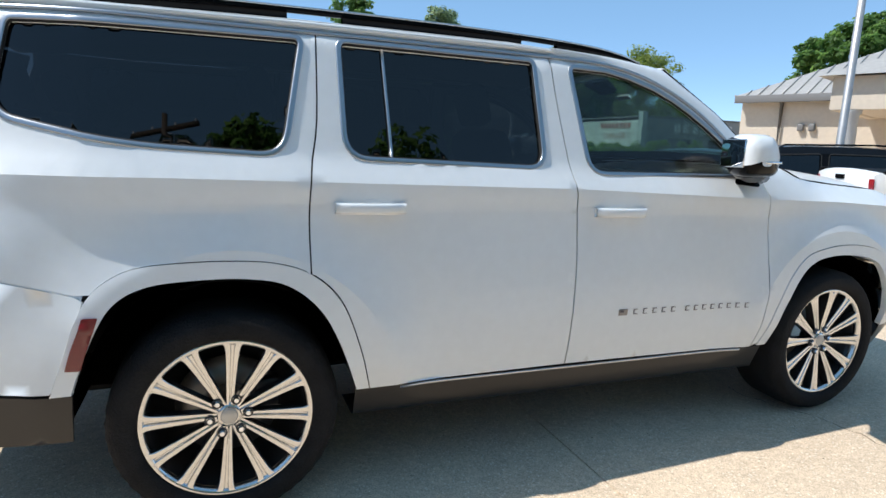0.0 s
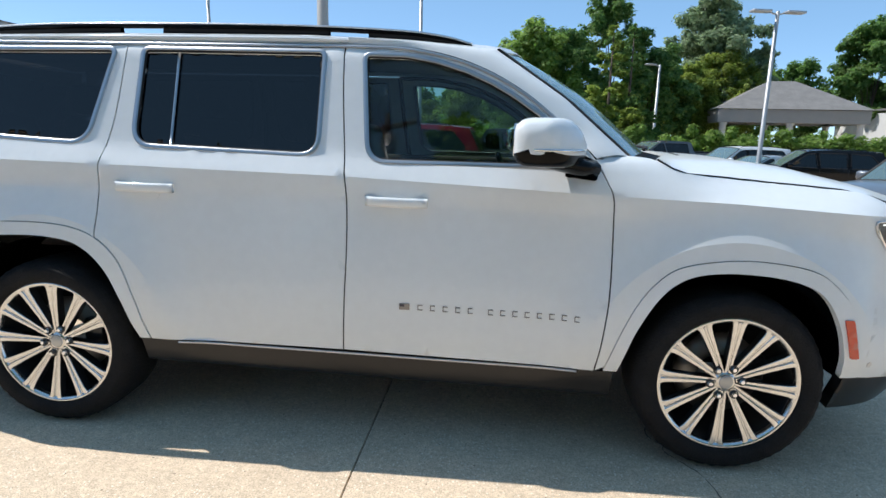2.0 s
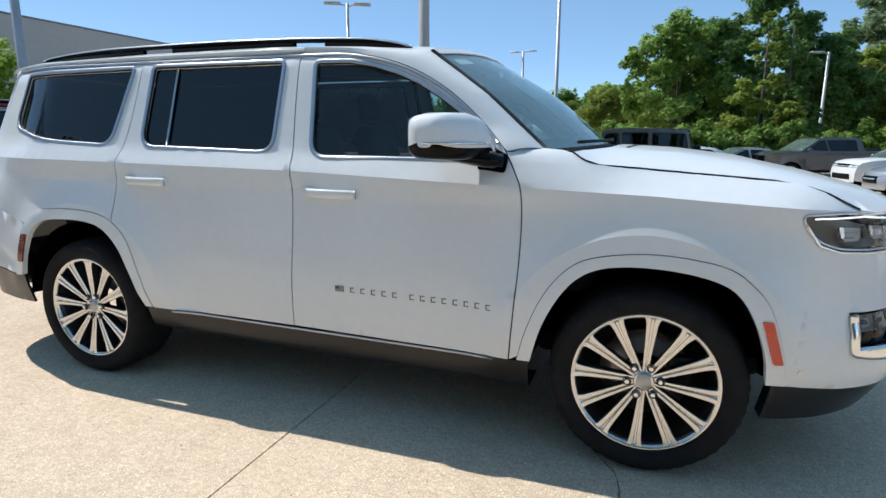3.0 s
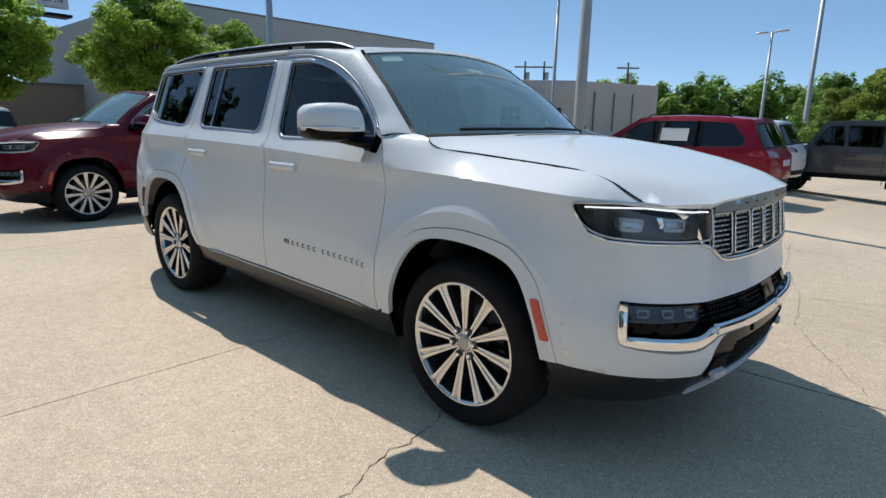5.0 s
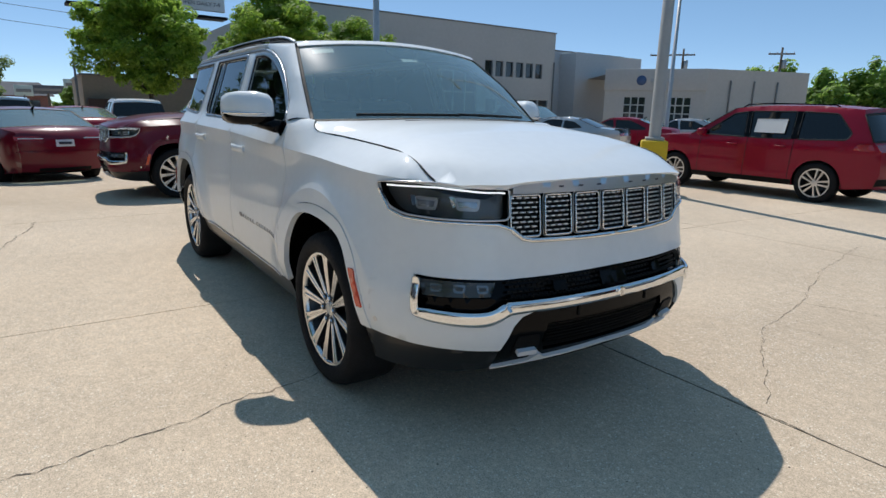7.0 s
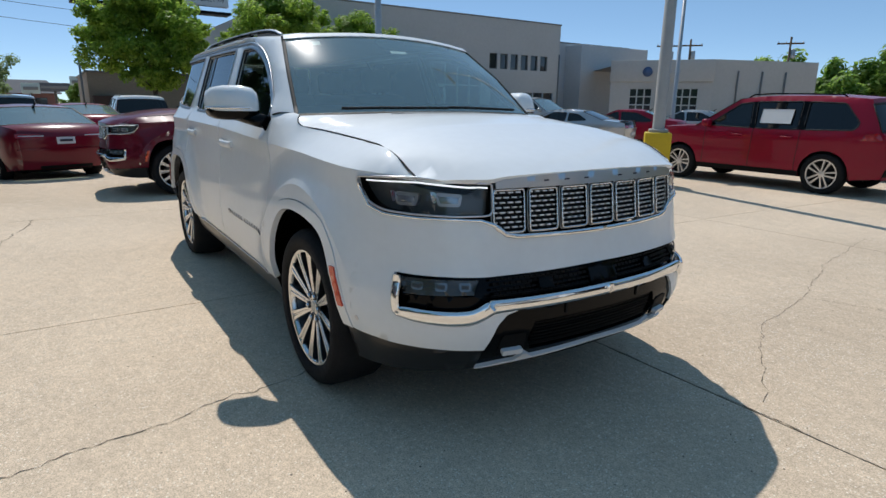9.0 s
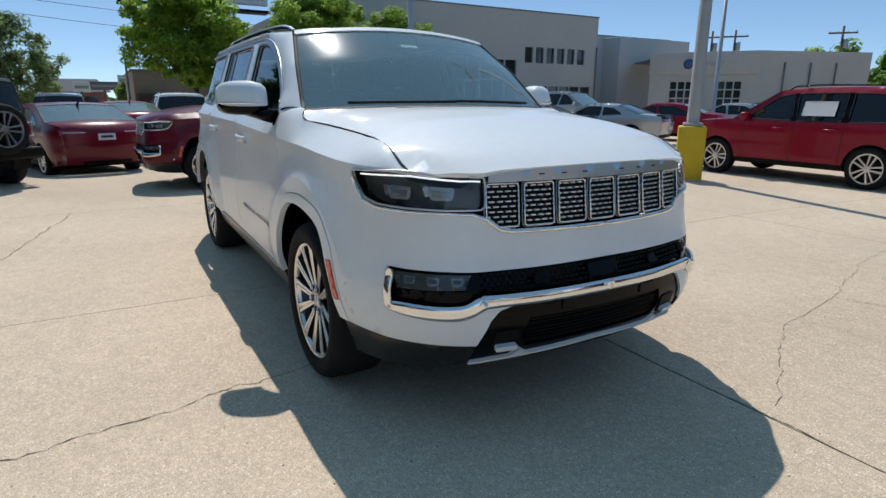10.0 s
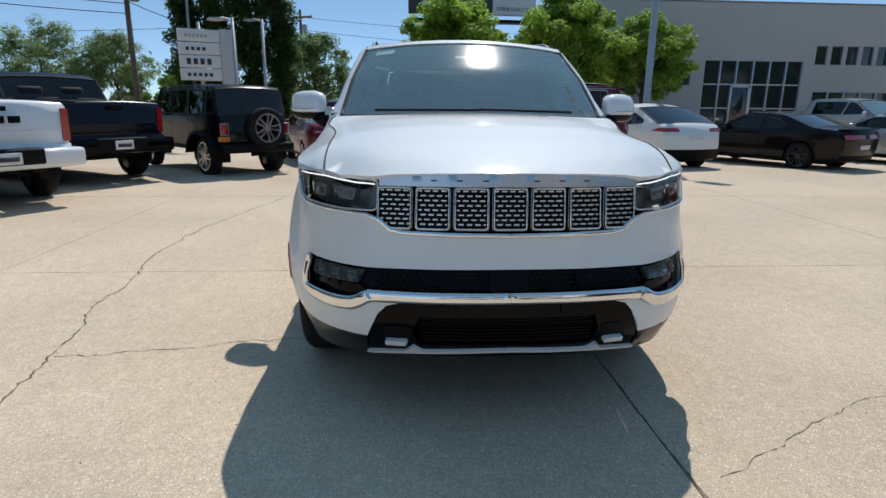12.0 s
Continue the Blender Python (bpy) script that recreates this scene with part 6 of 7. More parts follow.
post(-22.8, -7.0, 5.2, .09, 1, 60)

# brand pylon: plain bars stand for the names
py = thing("pylon_sign", "grey dealership pylon sign with four name panels", "sign", at=pose(-21.8, -9.5, 0, 0, 0, 22))
part("sign_tower", mesh("sign_tower", *block(-.25, .25, .75, 1.45, 0, 4.62, .03), SIGNGREY), py)
part("sign_post", mesh("sign_post", *tube([(0, -.1, 0), (0, -.1, 4.9)], .08, 8), GALV), py)
for i in range(4):
    z0 = 2.36 + i * .56
    pn = part("sign_panel", mesh("sign_panel", *block(.02, .20, -1.02, .74, z0, z0 + .53, .02), SIGNWHITE), py)
    for j in range((7, 5, 4, 6)[i] if i != 1 else 4):
        n = (5, 4, 5, 7)[i]
        if j < n:
            wd = 1.15 / n
            part("sign_letter", mesh("sign_letter", *block(.195, .215, -.72 + j * wd, -.72 + j * wd + wd * .62, z0 + (.18 if i != 1 else .14), z0 + (.33 if i != 1 else .40), .004), INK if i < 3 else GALV), pn)

# billboard
bb = thing("billboard", "roadside billboard with dark advert and white opening-hours panel", "billboard", at=pose(-38.2, 4.6, 0, 0, 0, 2))
part("board_dark", mesh("board_dark", *block(-.2, .2, -4.6, 1.5, 7.75, 11.2, .03), material("advert_blue_black", (.03, .035, .05), .5, vary=.3)), bb)
part("board_light", mesh("board_light", *block(-.2, .2, 1.5, 4.7, 7.75, 11.2, .03), SIGNWHITE), bb)
part("catwalk", mesh("catwalk", *block(-.9, .4, -4.7, 4.8, 7.25, 7.42, .02), PLASTIC), bb)
part("support", mesh("support", *lathe([(.4, 0), (.4, 7.4)], 14, "z", (-.6, 0, 0)), GALV), bb)
for j in range(9):
    part("advert_letter", mesh("advert_letter", *block(.2, .22, -3.6 + j * .5, -3.25 + j * .5, 8.1, 8.6 if j not in (0, 4) else 8.75, .01), SIGNWHITE), bb)


def words(text, size, at, mat, parent, name="lettering"):
    cu = bpy.data.curves.new(name, "FONT")
    cu.body, cu.size, cu.extrude, cu.align_x = text, size, .004, "CENTER"
    tmp = bpy.data.objects.new("tmp_text", cu)
    scene.collection.objects.link(tmp)
    me = bpy.data.meshes.new_from_object(tmp.evaluated_get(bpy.context.evaluated_depsgraph_get()))
    bpy.data.objects.remove(tmp)
    me.name = name
    me.materials.clear()
    me.materials.append(mat)
    ob = part(name, me, parent)
    ob.matrix_basis = at
    return ob


words("OPEN DAILY 7-9", .36, pose(.215, 3.1, 8.05, 90, 0, 90), INK, bb)

# ---- buildings ----
STUCCO = material("grey_stucco", (0.46, 0.45, 0.435), 0.9, vary=0.06, scale=0.4, bump=0.2, bump_scale=30)
WHITEWALL = material("white_wall_panel", (0.50, 0.51, 0.52), 0.8, vary=0.06, scale=0.4)
BEIGE = material("beige_stucco", (0.66, 0.58, 0.48), 0.9, vary=0.07, scale=0.6, bump=0.2, bump_scale=30)
BROWN = material("brown_stucco", (0.30, 0.24, 0.19), 0.9, vary=0.1, scale=0.5, bump=0.2)
ROOFING = material("standing_seam_metal", (0.46, 0.44, 0.41), 0.5, 0.3, vary=0.12, scale=0.6)
SHINGLE = material("grey_shingles", (0.21, 0.20, 0.19), 0.9, vary=0.2, scale=2.0, bump=0.4, bump_scale=20)
TRIM = material("grey_trim", (0.18, 0.18, 0.18), 0.6)
SHOPGLASS = material("dark_shop_glass", (0.02, 0.025, 0.03), 0.05, spec=0.8)
ALU = material("aluminium_frame", (0.50, 0.51, 0.52), 0.4, 0.7)
DOORWHITE = material("garage_door_frame", (0.45, 0.46, 0.46), 0.6)


def wall_with(length, height, holes, thick=.3, step=1.2):
    """A wall in its own plane: x along, z up, outer face at y 0; holes are (x0, x1, z0, z1)."""
    hs = [[(a, c), (b, c), (b, d), (a, d)] for a, b, c, d in holes]
    return sheet([(0, -.4), (length, -.4), (length, height), (0, height)], hs, lambda x, z: (x, 0, z), step, thick)


def glazed(parent, x0, x1, z0, z1, cols, rows, name="window", frame=ALU):
    w = part(name, mesh(name, *block(x0, x1, .12, .16, z0, z1), SHOPGLASS, False), parent)
    for i in range(cols + 1):
        x = x0 + (x1 - x0) * i / cols
        part("mullion", mesh("mullion", *block(x - .04, x + .04, .02, .18, z0, z1, .008), frame), w)
    for i in range(rows + 1):
        z = z0 + (z1 - z0) * i / rows
        part("transom", mesh("transom", *block(x0, x1, .03, .17, z - .035, z + .035, .008), frame), w)
    return w


# showroom: its long wall looks to +x, built along local x from the right end
show = thing("showroom_building", "large light grey stucco showroom with glazed entrance", "building", at=pose(-23.5, 8.4, .12, 0, 0, 90))
# local x runs to +y, outer face to +x
holes = [(6.6, 11.9, .05, 3.65), (4.85, 5.95, 2.35, 3.65), (12.6, 17.95, .85, 2.15)]
ups = [(12.47 + i * .84, 12.47 + i * .84 + .62, 3.48, 4.42) for i in range(6)]
part("wall", mesh("wall", *wall_with(18.35, 6.4, holes + ups), STUCCO, False), show)
e = glazed(show, 6.6, 11.9, .05, 3.65, 6, 3, "entrance_glazing")
part("entrance_door", mesh("entrance_door", *block(8.2, 9.1, .0, .08, .05, 2.3, .02), SHOPGLASS), show)
part("door_frame", mesh("door_frame", *join(block(8.1, 8.22, -.03, .1, .05, 2.4, .01), block(9.08, 9.2, -.03, .1, .05, 2.4, .01), block(8.1, 9.2, -.03, .1, 2.3, 2.42, .01)), ALU), show)
glazed(show, 4.85, 5.95, 2.35, 3.65, 2, 2)
glazed(show, 12.6, 17.95, .85, 2.15, 6, 1)
for a, b, c, d in ups:
    glazed(show, a, b, c, d, 1, 1, "upper_window", TRIM)
part("parapet_cap", mesh("parapet_cap", *block(-.05, 18.4, -.04, .4, 6.4, 6.48, .02), TRIM), show)
part("side_wall", mesh("side_wall", *join(block(18.0, 18.35, .31, 22, -.4, 6.4), block(0, .3, .31, 22, -.4, 6.4), block(.3, 18.0, 21.6, 22, -.4, 6.4)), STUCCO, False), show)
part("roof_deck", mesh("roof_deck", *block(.3, 18.0, .31, 21.6, 6.0, 6.2), TRIM, False), show)
part("roof_unit", mesh("roof_unit", *block(16.05, 17.45, 4.0, 5.5, 6.2, 7.0, .03), TRIM), show)
part("down_pipe", mesh("down_pipe", *tube([(18.3, -.05, 0), (18.3, -.05, 4.6)], .05, 6), TRIM), show)

link = thing("white_annex", "white two-storey annex between showroom and workshop", "building", at=pose(0, 0, 0))
part("wall", mesh("wall", *join(block(-40, -27.2, 26.9, 38, -.4, 5.95, .02), block(-26.8, -25.2, 30.6, 38, -.4, 5.75, .02), block(-27.2, -26.8, 26.9, 38, -.4, 5.9)), WHITEWALL, False), link)
part("parapet_cap", mesh("parapet_cap", *block(-40.1, -27.1, 26.5, 38.1, 5.95, 6.05, .02), TRIM), link)
part("door", mesh("door", *block(-26.84, -26.76, 28.3, 29.2, -.15, 2.0, .02), SHOPGLASS), link)

A, B, C = Vector((-20.4, 28.4, 0)), Vector((-15.5, 31.9, 0)), Vector((-12.9, 39.0, 0))
d = (B - A)
shop = thing("workshop_building", "low grey workshop with two glazed roller doors", "building", at=Matrix.Translation(A) @ Matrix.Rotation(math.atan2(d.y, d.x), 4, "Z"))
n = d.length
doors = [(1.2, 2.55, 0.02, 2.55), (3.9, 5.25, 0.02, 2.55)]
part("wall", mesh("wall", *wall_with(n, 4.15, doors), STUCCO, False), shop)
for a, b, c, e in doors:
    g = glazed(shop, a, b, c, e, 3, 5, "roller_door", DOORWHITE)
part("upper_band", mesh("upper_band", *block(-.05, n + .05, -.12, -.01, 2.95, 4.25, .02), STUCCO), shop)
part("sign_disc", mesh("sign_disc", *lathe([(.30, -.13), (.30, -.17), (0, -.17)], 20, "y", (2.2, 0, 3.55)), material("sign_blue", (.05, .10, .22), .5)), shop)
for j in range(6):
    part("sign_bar", mesh("sign_bar", *block(2.75 + j * .24, 2.93 + j * .24, -.17, -.12, 3.42, 3.66, .01), GALV), shop)
q = shop.matrix_basis.inverted()
Bl, Cl = q @ B, q @ C
t = (Cl - Bl).normalized()
nn = Vector((-t.y, t.x, 0)) * .35
vs = [Bl, Cl, Cl + nn, Bl + nn]
vs = [(v.x, v.y, -.4) for v in vs] + [(v.x, v.y, 4.25) for v in vs]
box6 = [(0, 1, 5, 4), (1, 2, 6, 5), (2, 3, 7, 6), (3, 0, 4, 7), (4, 5, 6, 7)]
part("side_wall", mesh("side_wall", vs, box6, STUCCO, False), shop)
for k in (.22, .45, .68):
    p = Bl + (Cl - Bl) * k - nn * .2
    part("down_pipe", mesh("down_pipe", *tube([(p.x, p.y, 1.0), (p.x, p.y, 3.6)], .05, 6), TRIM), shop)
part("roof_deck", mesh("roof_deck", [(0, .3, 3.95), (n, .3, 3.95), (Cl.x, Cl.y, 3.95), (-3, 9, 3.95)], [(0, 1, 2, 3)], TRIM, False), shop)

brown = thing("brown_store", "long low brown stucco store behind the trees", "building", at=pose(0, 0, 0))
part("wall", mesh("wall", *block(-46, -34, .05, 10.5, -.4, 3.0, .02), BROWN, False), brown)
part("parapet_cap", mesh("parapet_cap", *block(-46.1, -33.9, -.05, 10.6, 3.0, 3.1, .02), TRIM), brown)
part("entry_tower", mesh("entry_tower", *block(-34.2, -33.2, .2, 1.5, -.4, 1.7, .02), material("dark_brown_stucco", (.09, .05, .04), .9, vary=.1)), brown)

# beige bank-like building with a metal roof, and its drive-through
bank = thing("beige_building", "beige stucco building with standing-seam metal roof", "building", at=pose(18.75, 13.9, -.5, 0, 0, -68))
# local x runs to the right as seen from the lot; outer face to local -y
part("wall", mesh("wall", *wall_with(16, 4.0, [(.45, 1.1, 1.4, 2.7)]), BEIGE, False), bank)
glazed(bank, .45, 1.1, 1.4, 2.7, 2, 2)
part("end_wall", mesh("end_wall", *join(block(0, .3, .31, 11, 0, 4.0), block(15.7, 16, .31, 11, 0, 4.0), block(.3, 15.7, 10.7, 11, 0, 4.0)), BEIGE, False), bank)
part("fascia", mesh("fascia", *block(-.12, 16.4, -.5, -.38, 3.85, 4.12, .02), TRIM), bank)
hip = [(-.15, -.5, 4.1), (16.5, -.5, 4.1), (16.5, 11.5, 4.1), (-.5, 11.5, 4.1), (5.0, 5.5, 6.8), (11, 5.5, 6.8)]
part("roof", mesh("roof", hip, [(0, 1, 5, 4), (1, 2, 5), (2, 3, 4, 5), (3, 0, 4)], ROOFING, False), bank)
for i in range(42):
    x = -.12 + i * .4
    top = min((x + .15) / 5.15, (16.5 - x) / 5.5, 1.0)
    part("roof_seam", mesh("roof_seam", *tube([(x, -.5, 4.125), (x, -.5 + 6 * top, 4.12 + 2.7 * top)], .03, 4), ROOFING), bank)
part("down_pipe", mesh("down_pipe", *tube([(1.4, -.1, .1), (1.4, -.1, 3.8), (1.4, -.45, 4.0)], .06, 6), TRIM), bank)
for x in (2.1, 2.45):
    part("wall_lamp", mesh("wall_lamp", *block(x - .1, x + .1, -.16, .0, 2.85, 3.1, .04), TRIM), bank)
part("vent_pipe", mesh("vent_pipe", *lathe([(.09, 5.1), (.09, 5.9), (.14, 5.92), (.14, 6.05), (0, 6.08)], 10, "z", (4.6, 2.6, 0)), GALV), bank)
part("portico_beam", mesh("portico_beam", *join(block(4.0, 10.6, -4.6, -4.3, 3.25, 4.15, .02), block(4.0, 4.3, -4.3, -.05, 3.25, 4.15, .02), block(10.3, 10.6, -4.3, -.05, 3.25, 4.15, .02)), BEIGE, False), bank)
part("portico_ceiling", mesh("portico_ceiling", *block(4.3, 10.3, -4.3, -.05, 3.28, 3.36), BEIGE, False), bank)
pv = [(3.7, -4.9, 4.16), (10.9, -4.9, 4.16), (10.9, .6, 4.16), (3.7, .6, 4.16), (7.3, -1.6, 5.8), (7.3, .6, 5.8)]
part("portico_roof", mesh("portico_roof", pv, [(0, 1, 4), (1, 2, 5, 4), (3, 0, 4, 5)], ROOFING, False), bank)
for x in (4.5, 10.1):
    part("column", mesh("column", *lathe([(.26, 0), (.26, .12), (.21, .16), (.19, 3.1), (.25, 3.18), (.25, 3.25)], 20, "z", (x, -4.4, 0)), WHITEWALL), bank)

pav = thing("drive_through_pavilion", "open drive-through pavilion with hipped grey roof on columns", "pavilion", at=pose(23.0, 43.4, -.6, 0, 0, -8))
cor = [(-5.0, -3.5), (5.0, -3.5), (5.0, 3.5), (-5.0, 3.5)]
hip = [(*c, 4.4) for c in cor] + [(-.9, 0, 6.6), (.9, 0, 6.6)]
part("roof", mesh("roof", hip, [(0, 1, 5, 4), (1, 2, 5), (2, 3, 4, 5), (3, 0, 4)], SHINGLE, False), pav)
part("fascia", mesh("fascia", *join(block(-4.85, 4.85, -3.35, -3.05, 3.45, 4.38, .02), block(-4.85, 4.85, 3.05, 3.35, 3.45, 4.38, .02), block(-4.85, -4.55, -3.05, 3.05, 3.45, 4.38), block(4.55, 4.85, -3.05, 3.05, 3.45, 4.38)), material("grey_fascia", (.30, .29, .28), .8, vary=.05), False), pav)
part("soffit", mesh("soffit", *block(-4.55, 4.55, -3.05, 3.05, 4.25, 4.32), BEIGE, False), pav)
for x in (-4.4, 0, 4.4):
    for y in (-3.0, 3.0):
        part("column", mesh("column", *lathe([(.30, 0), (.30, .15), (.24, .2), (.22, 3.3), (.28, 3.38), (.28, 3.46)], 16, "z", (x, y, 0)), WHITEWALL), pav)

gar = thing("white_garage", "long white metal garage building with a painted sign", "building", at=pose(32.3, 35.7, -.5))
part("side_wall", mesh("side_wall", *block(-.1, .2, 0, 17, 0, 4.5, .02), material("white_metal_siding", (.66, .66, .66), .6, vary=.04), False), gar)
part("front_wall", mesh("front_wall", *join(block(.2, 12, -.1, .2, 3.1, 4.7), block(.2, 2.4, -.1, .2, 0, 3.1), block(5.2, 7.0, -.1, .2, 0, 3.1), block(9.8, 12, -.1, .2, 0, 3.1)), material("grey_metal_siding", (.30, .32, .34), .6, vary=.05), False), gar)
for x in (2.4, 7.0):
    part("door_bay", mesh("door_bay", *block(x, x + 2.8, .1, .2, 0, 3.1), SHOPGLASS, False), gar)
part("roof", mesh("roof", *block(-.15, 12.1, -.15, 17.1, 4.7, 4.85, .02), TRIM, False), gar)
part("corner_post", mesh("corner_post", *block(-.2, .3, -.2, .3, 0, 5.2, .02), WHITEWALL), gar)
SIGNRED = material("faded_sign_red", (.42, .16, .14), .7, vary=.2)
for j in range(8):
    part("name_bar", mesh("name_bar", *block(-.14, -.10, 1.3 + j * .52, 1.68 + j * .52, 3.85, 4.32, .01), SIGNRED), gar)
words("GARAGE", .75, pose(-.13, 3.3, 3.0, 90, 0, -90), SIGNRED, gar)
for j in range(7):
    part("name_bar", mesh("name_bar", *block(3.2 + j * .95, 3.8 + j * .95, -.14, -.10, 3.6, 4.35, .01), SIGNWHITE), gar)

# roadside shops and sign boards beyond the lot
SHOPROOF = material("dark_shop_roof", (.10, .105, .12), .8, vary=.2, scale=.6)
PALESIGN = material("pale_green_sign", (.42, .50, .48), .6, vary=.1)
BRICKRED = material("red_brown_wall", (.22, .10, .08), .9, vary=.2)
far_shop = thing("roadside_shop", "low roadside shop with dark sloping roof, far off", "building", at=pose(-92, -4.2, -.3))
part("wall", mesh("wall", *block(-8, 0, -4.0, 3.4, -.2, 2.6, .02), BRICKRED, False), far_shop)
part("shop_front", mesh("shop_front", *block(.0, .06, -3.0, 2.2, .3, 2.0, .02), SHOPGLASS, False), far_shop)
part("roof", mesh("roof", [(-8.5, -4.6, 2.6), (.6, -4.6, 2.6), (.6, 4.0, 2.6), (-8.5, 4.0, 2.6), (-6, -3, 4.4), (-2.5, -3, 4.4), (-2.5, 2.4, 4.4), (-6, 2.4, 4.4)], [(0, 1, 5, 4), (1, 2, 6, 5), (2, 3, 7, 6), (3, 0, 4, 7), (4, 5, 6, 7)], SHOPROOF, False), far_shop)


def board_sign(x, y, w, z0, z1, mat, label):
    t = thing("roadside_sign", label, "sign", at=pose(x, y, -.2))
    part("post", mesh("post", *tube([(0, 0, 0), (0, 0, z0 + .1)], .12, 8), TIMBER), t)
    bd = part("board", mesh("board", *block(-.1, .1, -w / 2, w / 2, z0, z1, .03), mat), t)
    part("board_band", mesh("board_band", *block(.1, .13, -w * .4, w * .4, z0 + (z1 - z0) * .35, z0 + (z1 - z0) * .65, .01), TRIM), bd)


board_sign(-58.5, .70, 1.6, 2.75, 3.75, PALESIGN, "pale green roadside sign board on a post")
board_sign(-70.0, -1.2, 3.0, 2.5, 3.4, SHOPROOF, "dark wide roadside sign board on a post")
board_sign(-64.0, -3.2, 1.5, 2.2, 3.2, PALESIGN, "pale roadside sign board near the shop")
store_pole = thing("corner_pole", "thin dark pole at the corner of the brown store", "pole", at=pose(-33.6, -.25, -.15))
part("pole", mesh("pole", *tube([(0, 0, 0), (0, 0, 3.9)], .06, 8), TRIM), store_pole)

# ---- utility poles and wires ----
def utility_pole(x, y, h, turn, lean=0.0):
    t = thing("utility_pole", "weathered timber utility pole with cross-arm", "utility pole", at=pose(x, y, 0, 0, lean, turn))
    part("pole", mesh("pole", *lathe([(.14, 0), (.10, h), (0, h)], 10, "z"), TIMBER), t)
    part("cross_arm", mesh("cross_arm", *block(-1.2, 1.2, -.06, .06, h - .7, h - .55, .01), TIMBER), t)
    for k in (-1.1, -.4, .4, 1.1):
        part("insulator", mesh("insulator", *lathe([(.04, h - .55), (.05, h - .45), (0, h - .40)], 8, "z", (k, 0, 0)), PLATE), t)
    part("transformer", mesh("transformer", *lathe([(.22, h - 2.0), (.24, h - 1.95), (.24, h - 1.2), (.1, h - 1.15), (0, h - 1.15)], 12, "z", (.32, .1, 0)), GALV), t)
    return t


utility_pole(-21.1, -12.3, 7.6, 60, 0)
utility_pole(-46.0, -9.0, 9.0, 60)
utility_pole(-1.6, -15.5, 13.5, 20)
utility_pole(-35.3, 54.4, 8.4, 40)
utility_pole(-33.5, 55.6, 8.4, 40)
utility_pole(-25.5, 60.2, 8.3, 40)
WIRE = material("black_cable", (.015, .015, .015), .7)
for i, (a, b, sag) in enumerate([((-21.1, -12.3, 5.9), (-6, -34, 9.6), .8), ((-21.1, -12.3, 5.1), (-6, -34, 7.4), .8), ((-21.1, -12.3, 7.3), (-46, -9, 8.4), .8), ((-21.1, -12.3, 5.5), (-6, -34, 8.5), .9), ((-21.1, -12.3, 5.6), (-46, -9, 7.0), .9), ((-46, -9, 8.4), (-48, 40, 8.4), 1.0), ((-46, -9, 7.4), (-48, 40, 7.4), 1.2), ((-46, -9, 8.2), (-50, -60, 8.4), 1.2)]):
    a, b = Vector(a), Vector(b)
    pts = [a.lerp(b, k / 16) - Vector((0, 0, sag * 4 * (k / 16) * (1 - k / 16))) for k in range(17)]
    tagged(part("overhead_wire", mesh("overhead_wire", *tube(pts, .018, 5), WIRE)), "sagging black overhead cable between utility poles", "cable")


# ---- trees and hedges ----
def leaf_material(name, colour, light):
    m = bpy.data.materials.new(name)
    m.use_nodes = True
    nodes, links = m.node_tree.nodes, m.node_tree.links
    b = nodes["Principled BSDF"]
    b.inputs["Roughness"].default_value = 0.55
    geo, ramp, mix = nodes.new("ShaderNodeNewGeometry"), nodes.new("ShaderNodeMix"), nodes.new("ShaderNodeMixShader")
    ramp.data_type = "RGBA"
    ramp.inputs["A"].default_value, ramp.inputs["B"].default_value = (*colour, 1), (*light, 1)
    links.new(geo.outputs["Random Per Island"], ramp.inputs["Factor"])
    links.new(ramp.outputs["Result"], b.inputs["Base Color"])
    tr = nodes.new("ShaderNodeBsdfTranslucent")
    links.new(ramp.outputs["Result"], tr.inputs[0])
    mix.inputs[0].default_value = 0.68
    links.new(b.outputs[0], mix.inputs[1])
    links.new(tr.outputs[0], mix.inputs[2])
    links.new(mix.outputs[0], nodes["Material Output"].inputs[0])
    return m


LEAF_LIGHT = leaf_material("light_leaves", (0.19, 0.32, 0.045), (0.44, 0.58, 0.10))
LEAF_DARK = leaf_material("dark_leaves", (0.08, 0.18, 0.045), (0.23, 0.37, 0.10))
LEAF_MID = leaf_material("mid_leaves", (0.125, 0.24, 0.045), (0.32, 0.46, 0.105))
LEAF_YELLOW = leaf_material("yellow_green_leaves", (0.18, 0.27, 0.04), (0.38, 0.47, 0.10))
LEAF_GREY = leaf_material("grey_green_leaves", (0.11, 0.18, 0.065), (0.30, 0.39, 0.17))
LEAF_SILVER = leaf_material("silvery_leaves", (0.16, 0.24, 0.12), (0.40, 0.50, 0.30))
LEAF_OLIVE = leaf_material("olive_leaves", (0.17, 0.24, 0.04), (0.37, 0.44, 0.10))
LEAF_CONIFER = leaf_material("conifer_needles", (0.04, 0.085, 0.022), (0.12, 0.19, 0.045))
BARK = material("bark", (0.09, 0.07, 0.055), 0.95, vary=0.3, scale=6, bump=0.4, bump_scale=25)


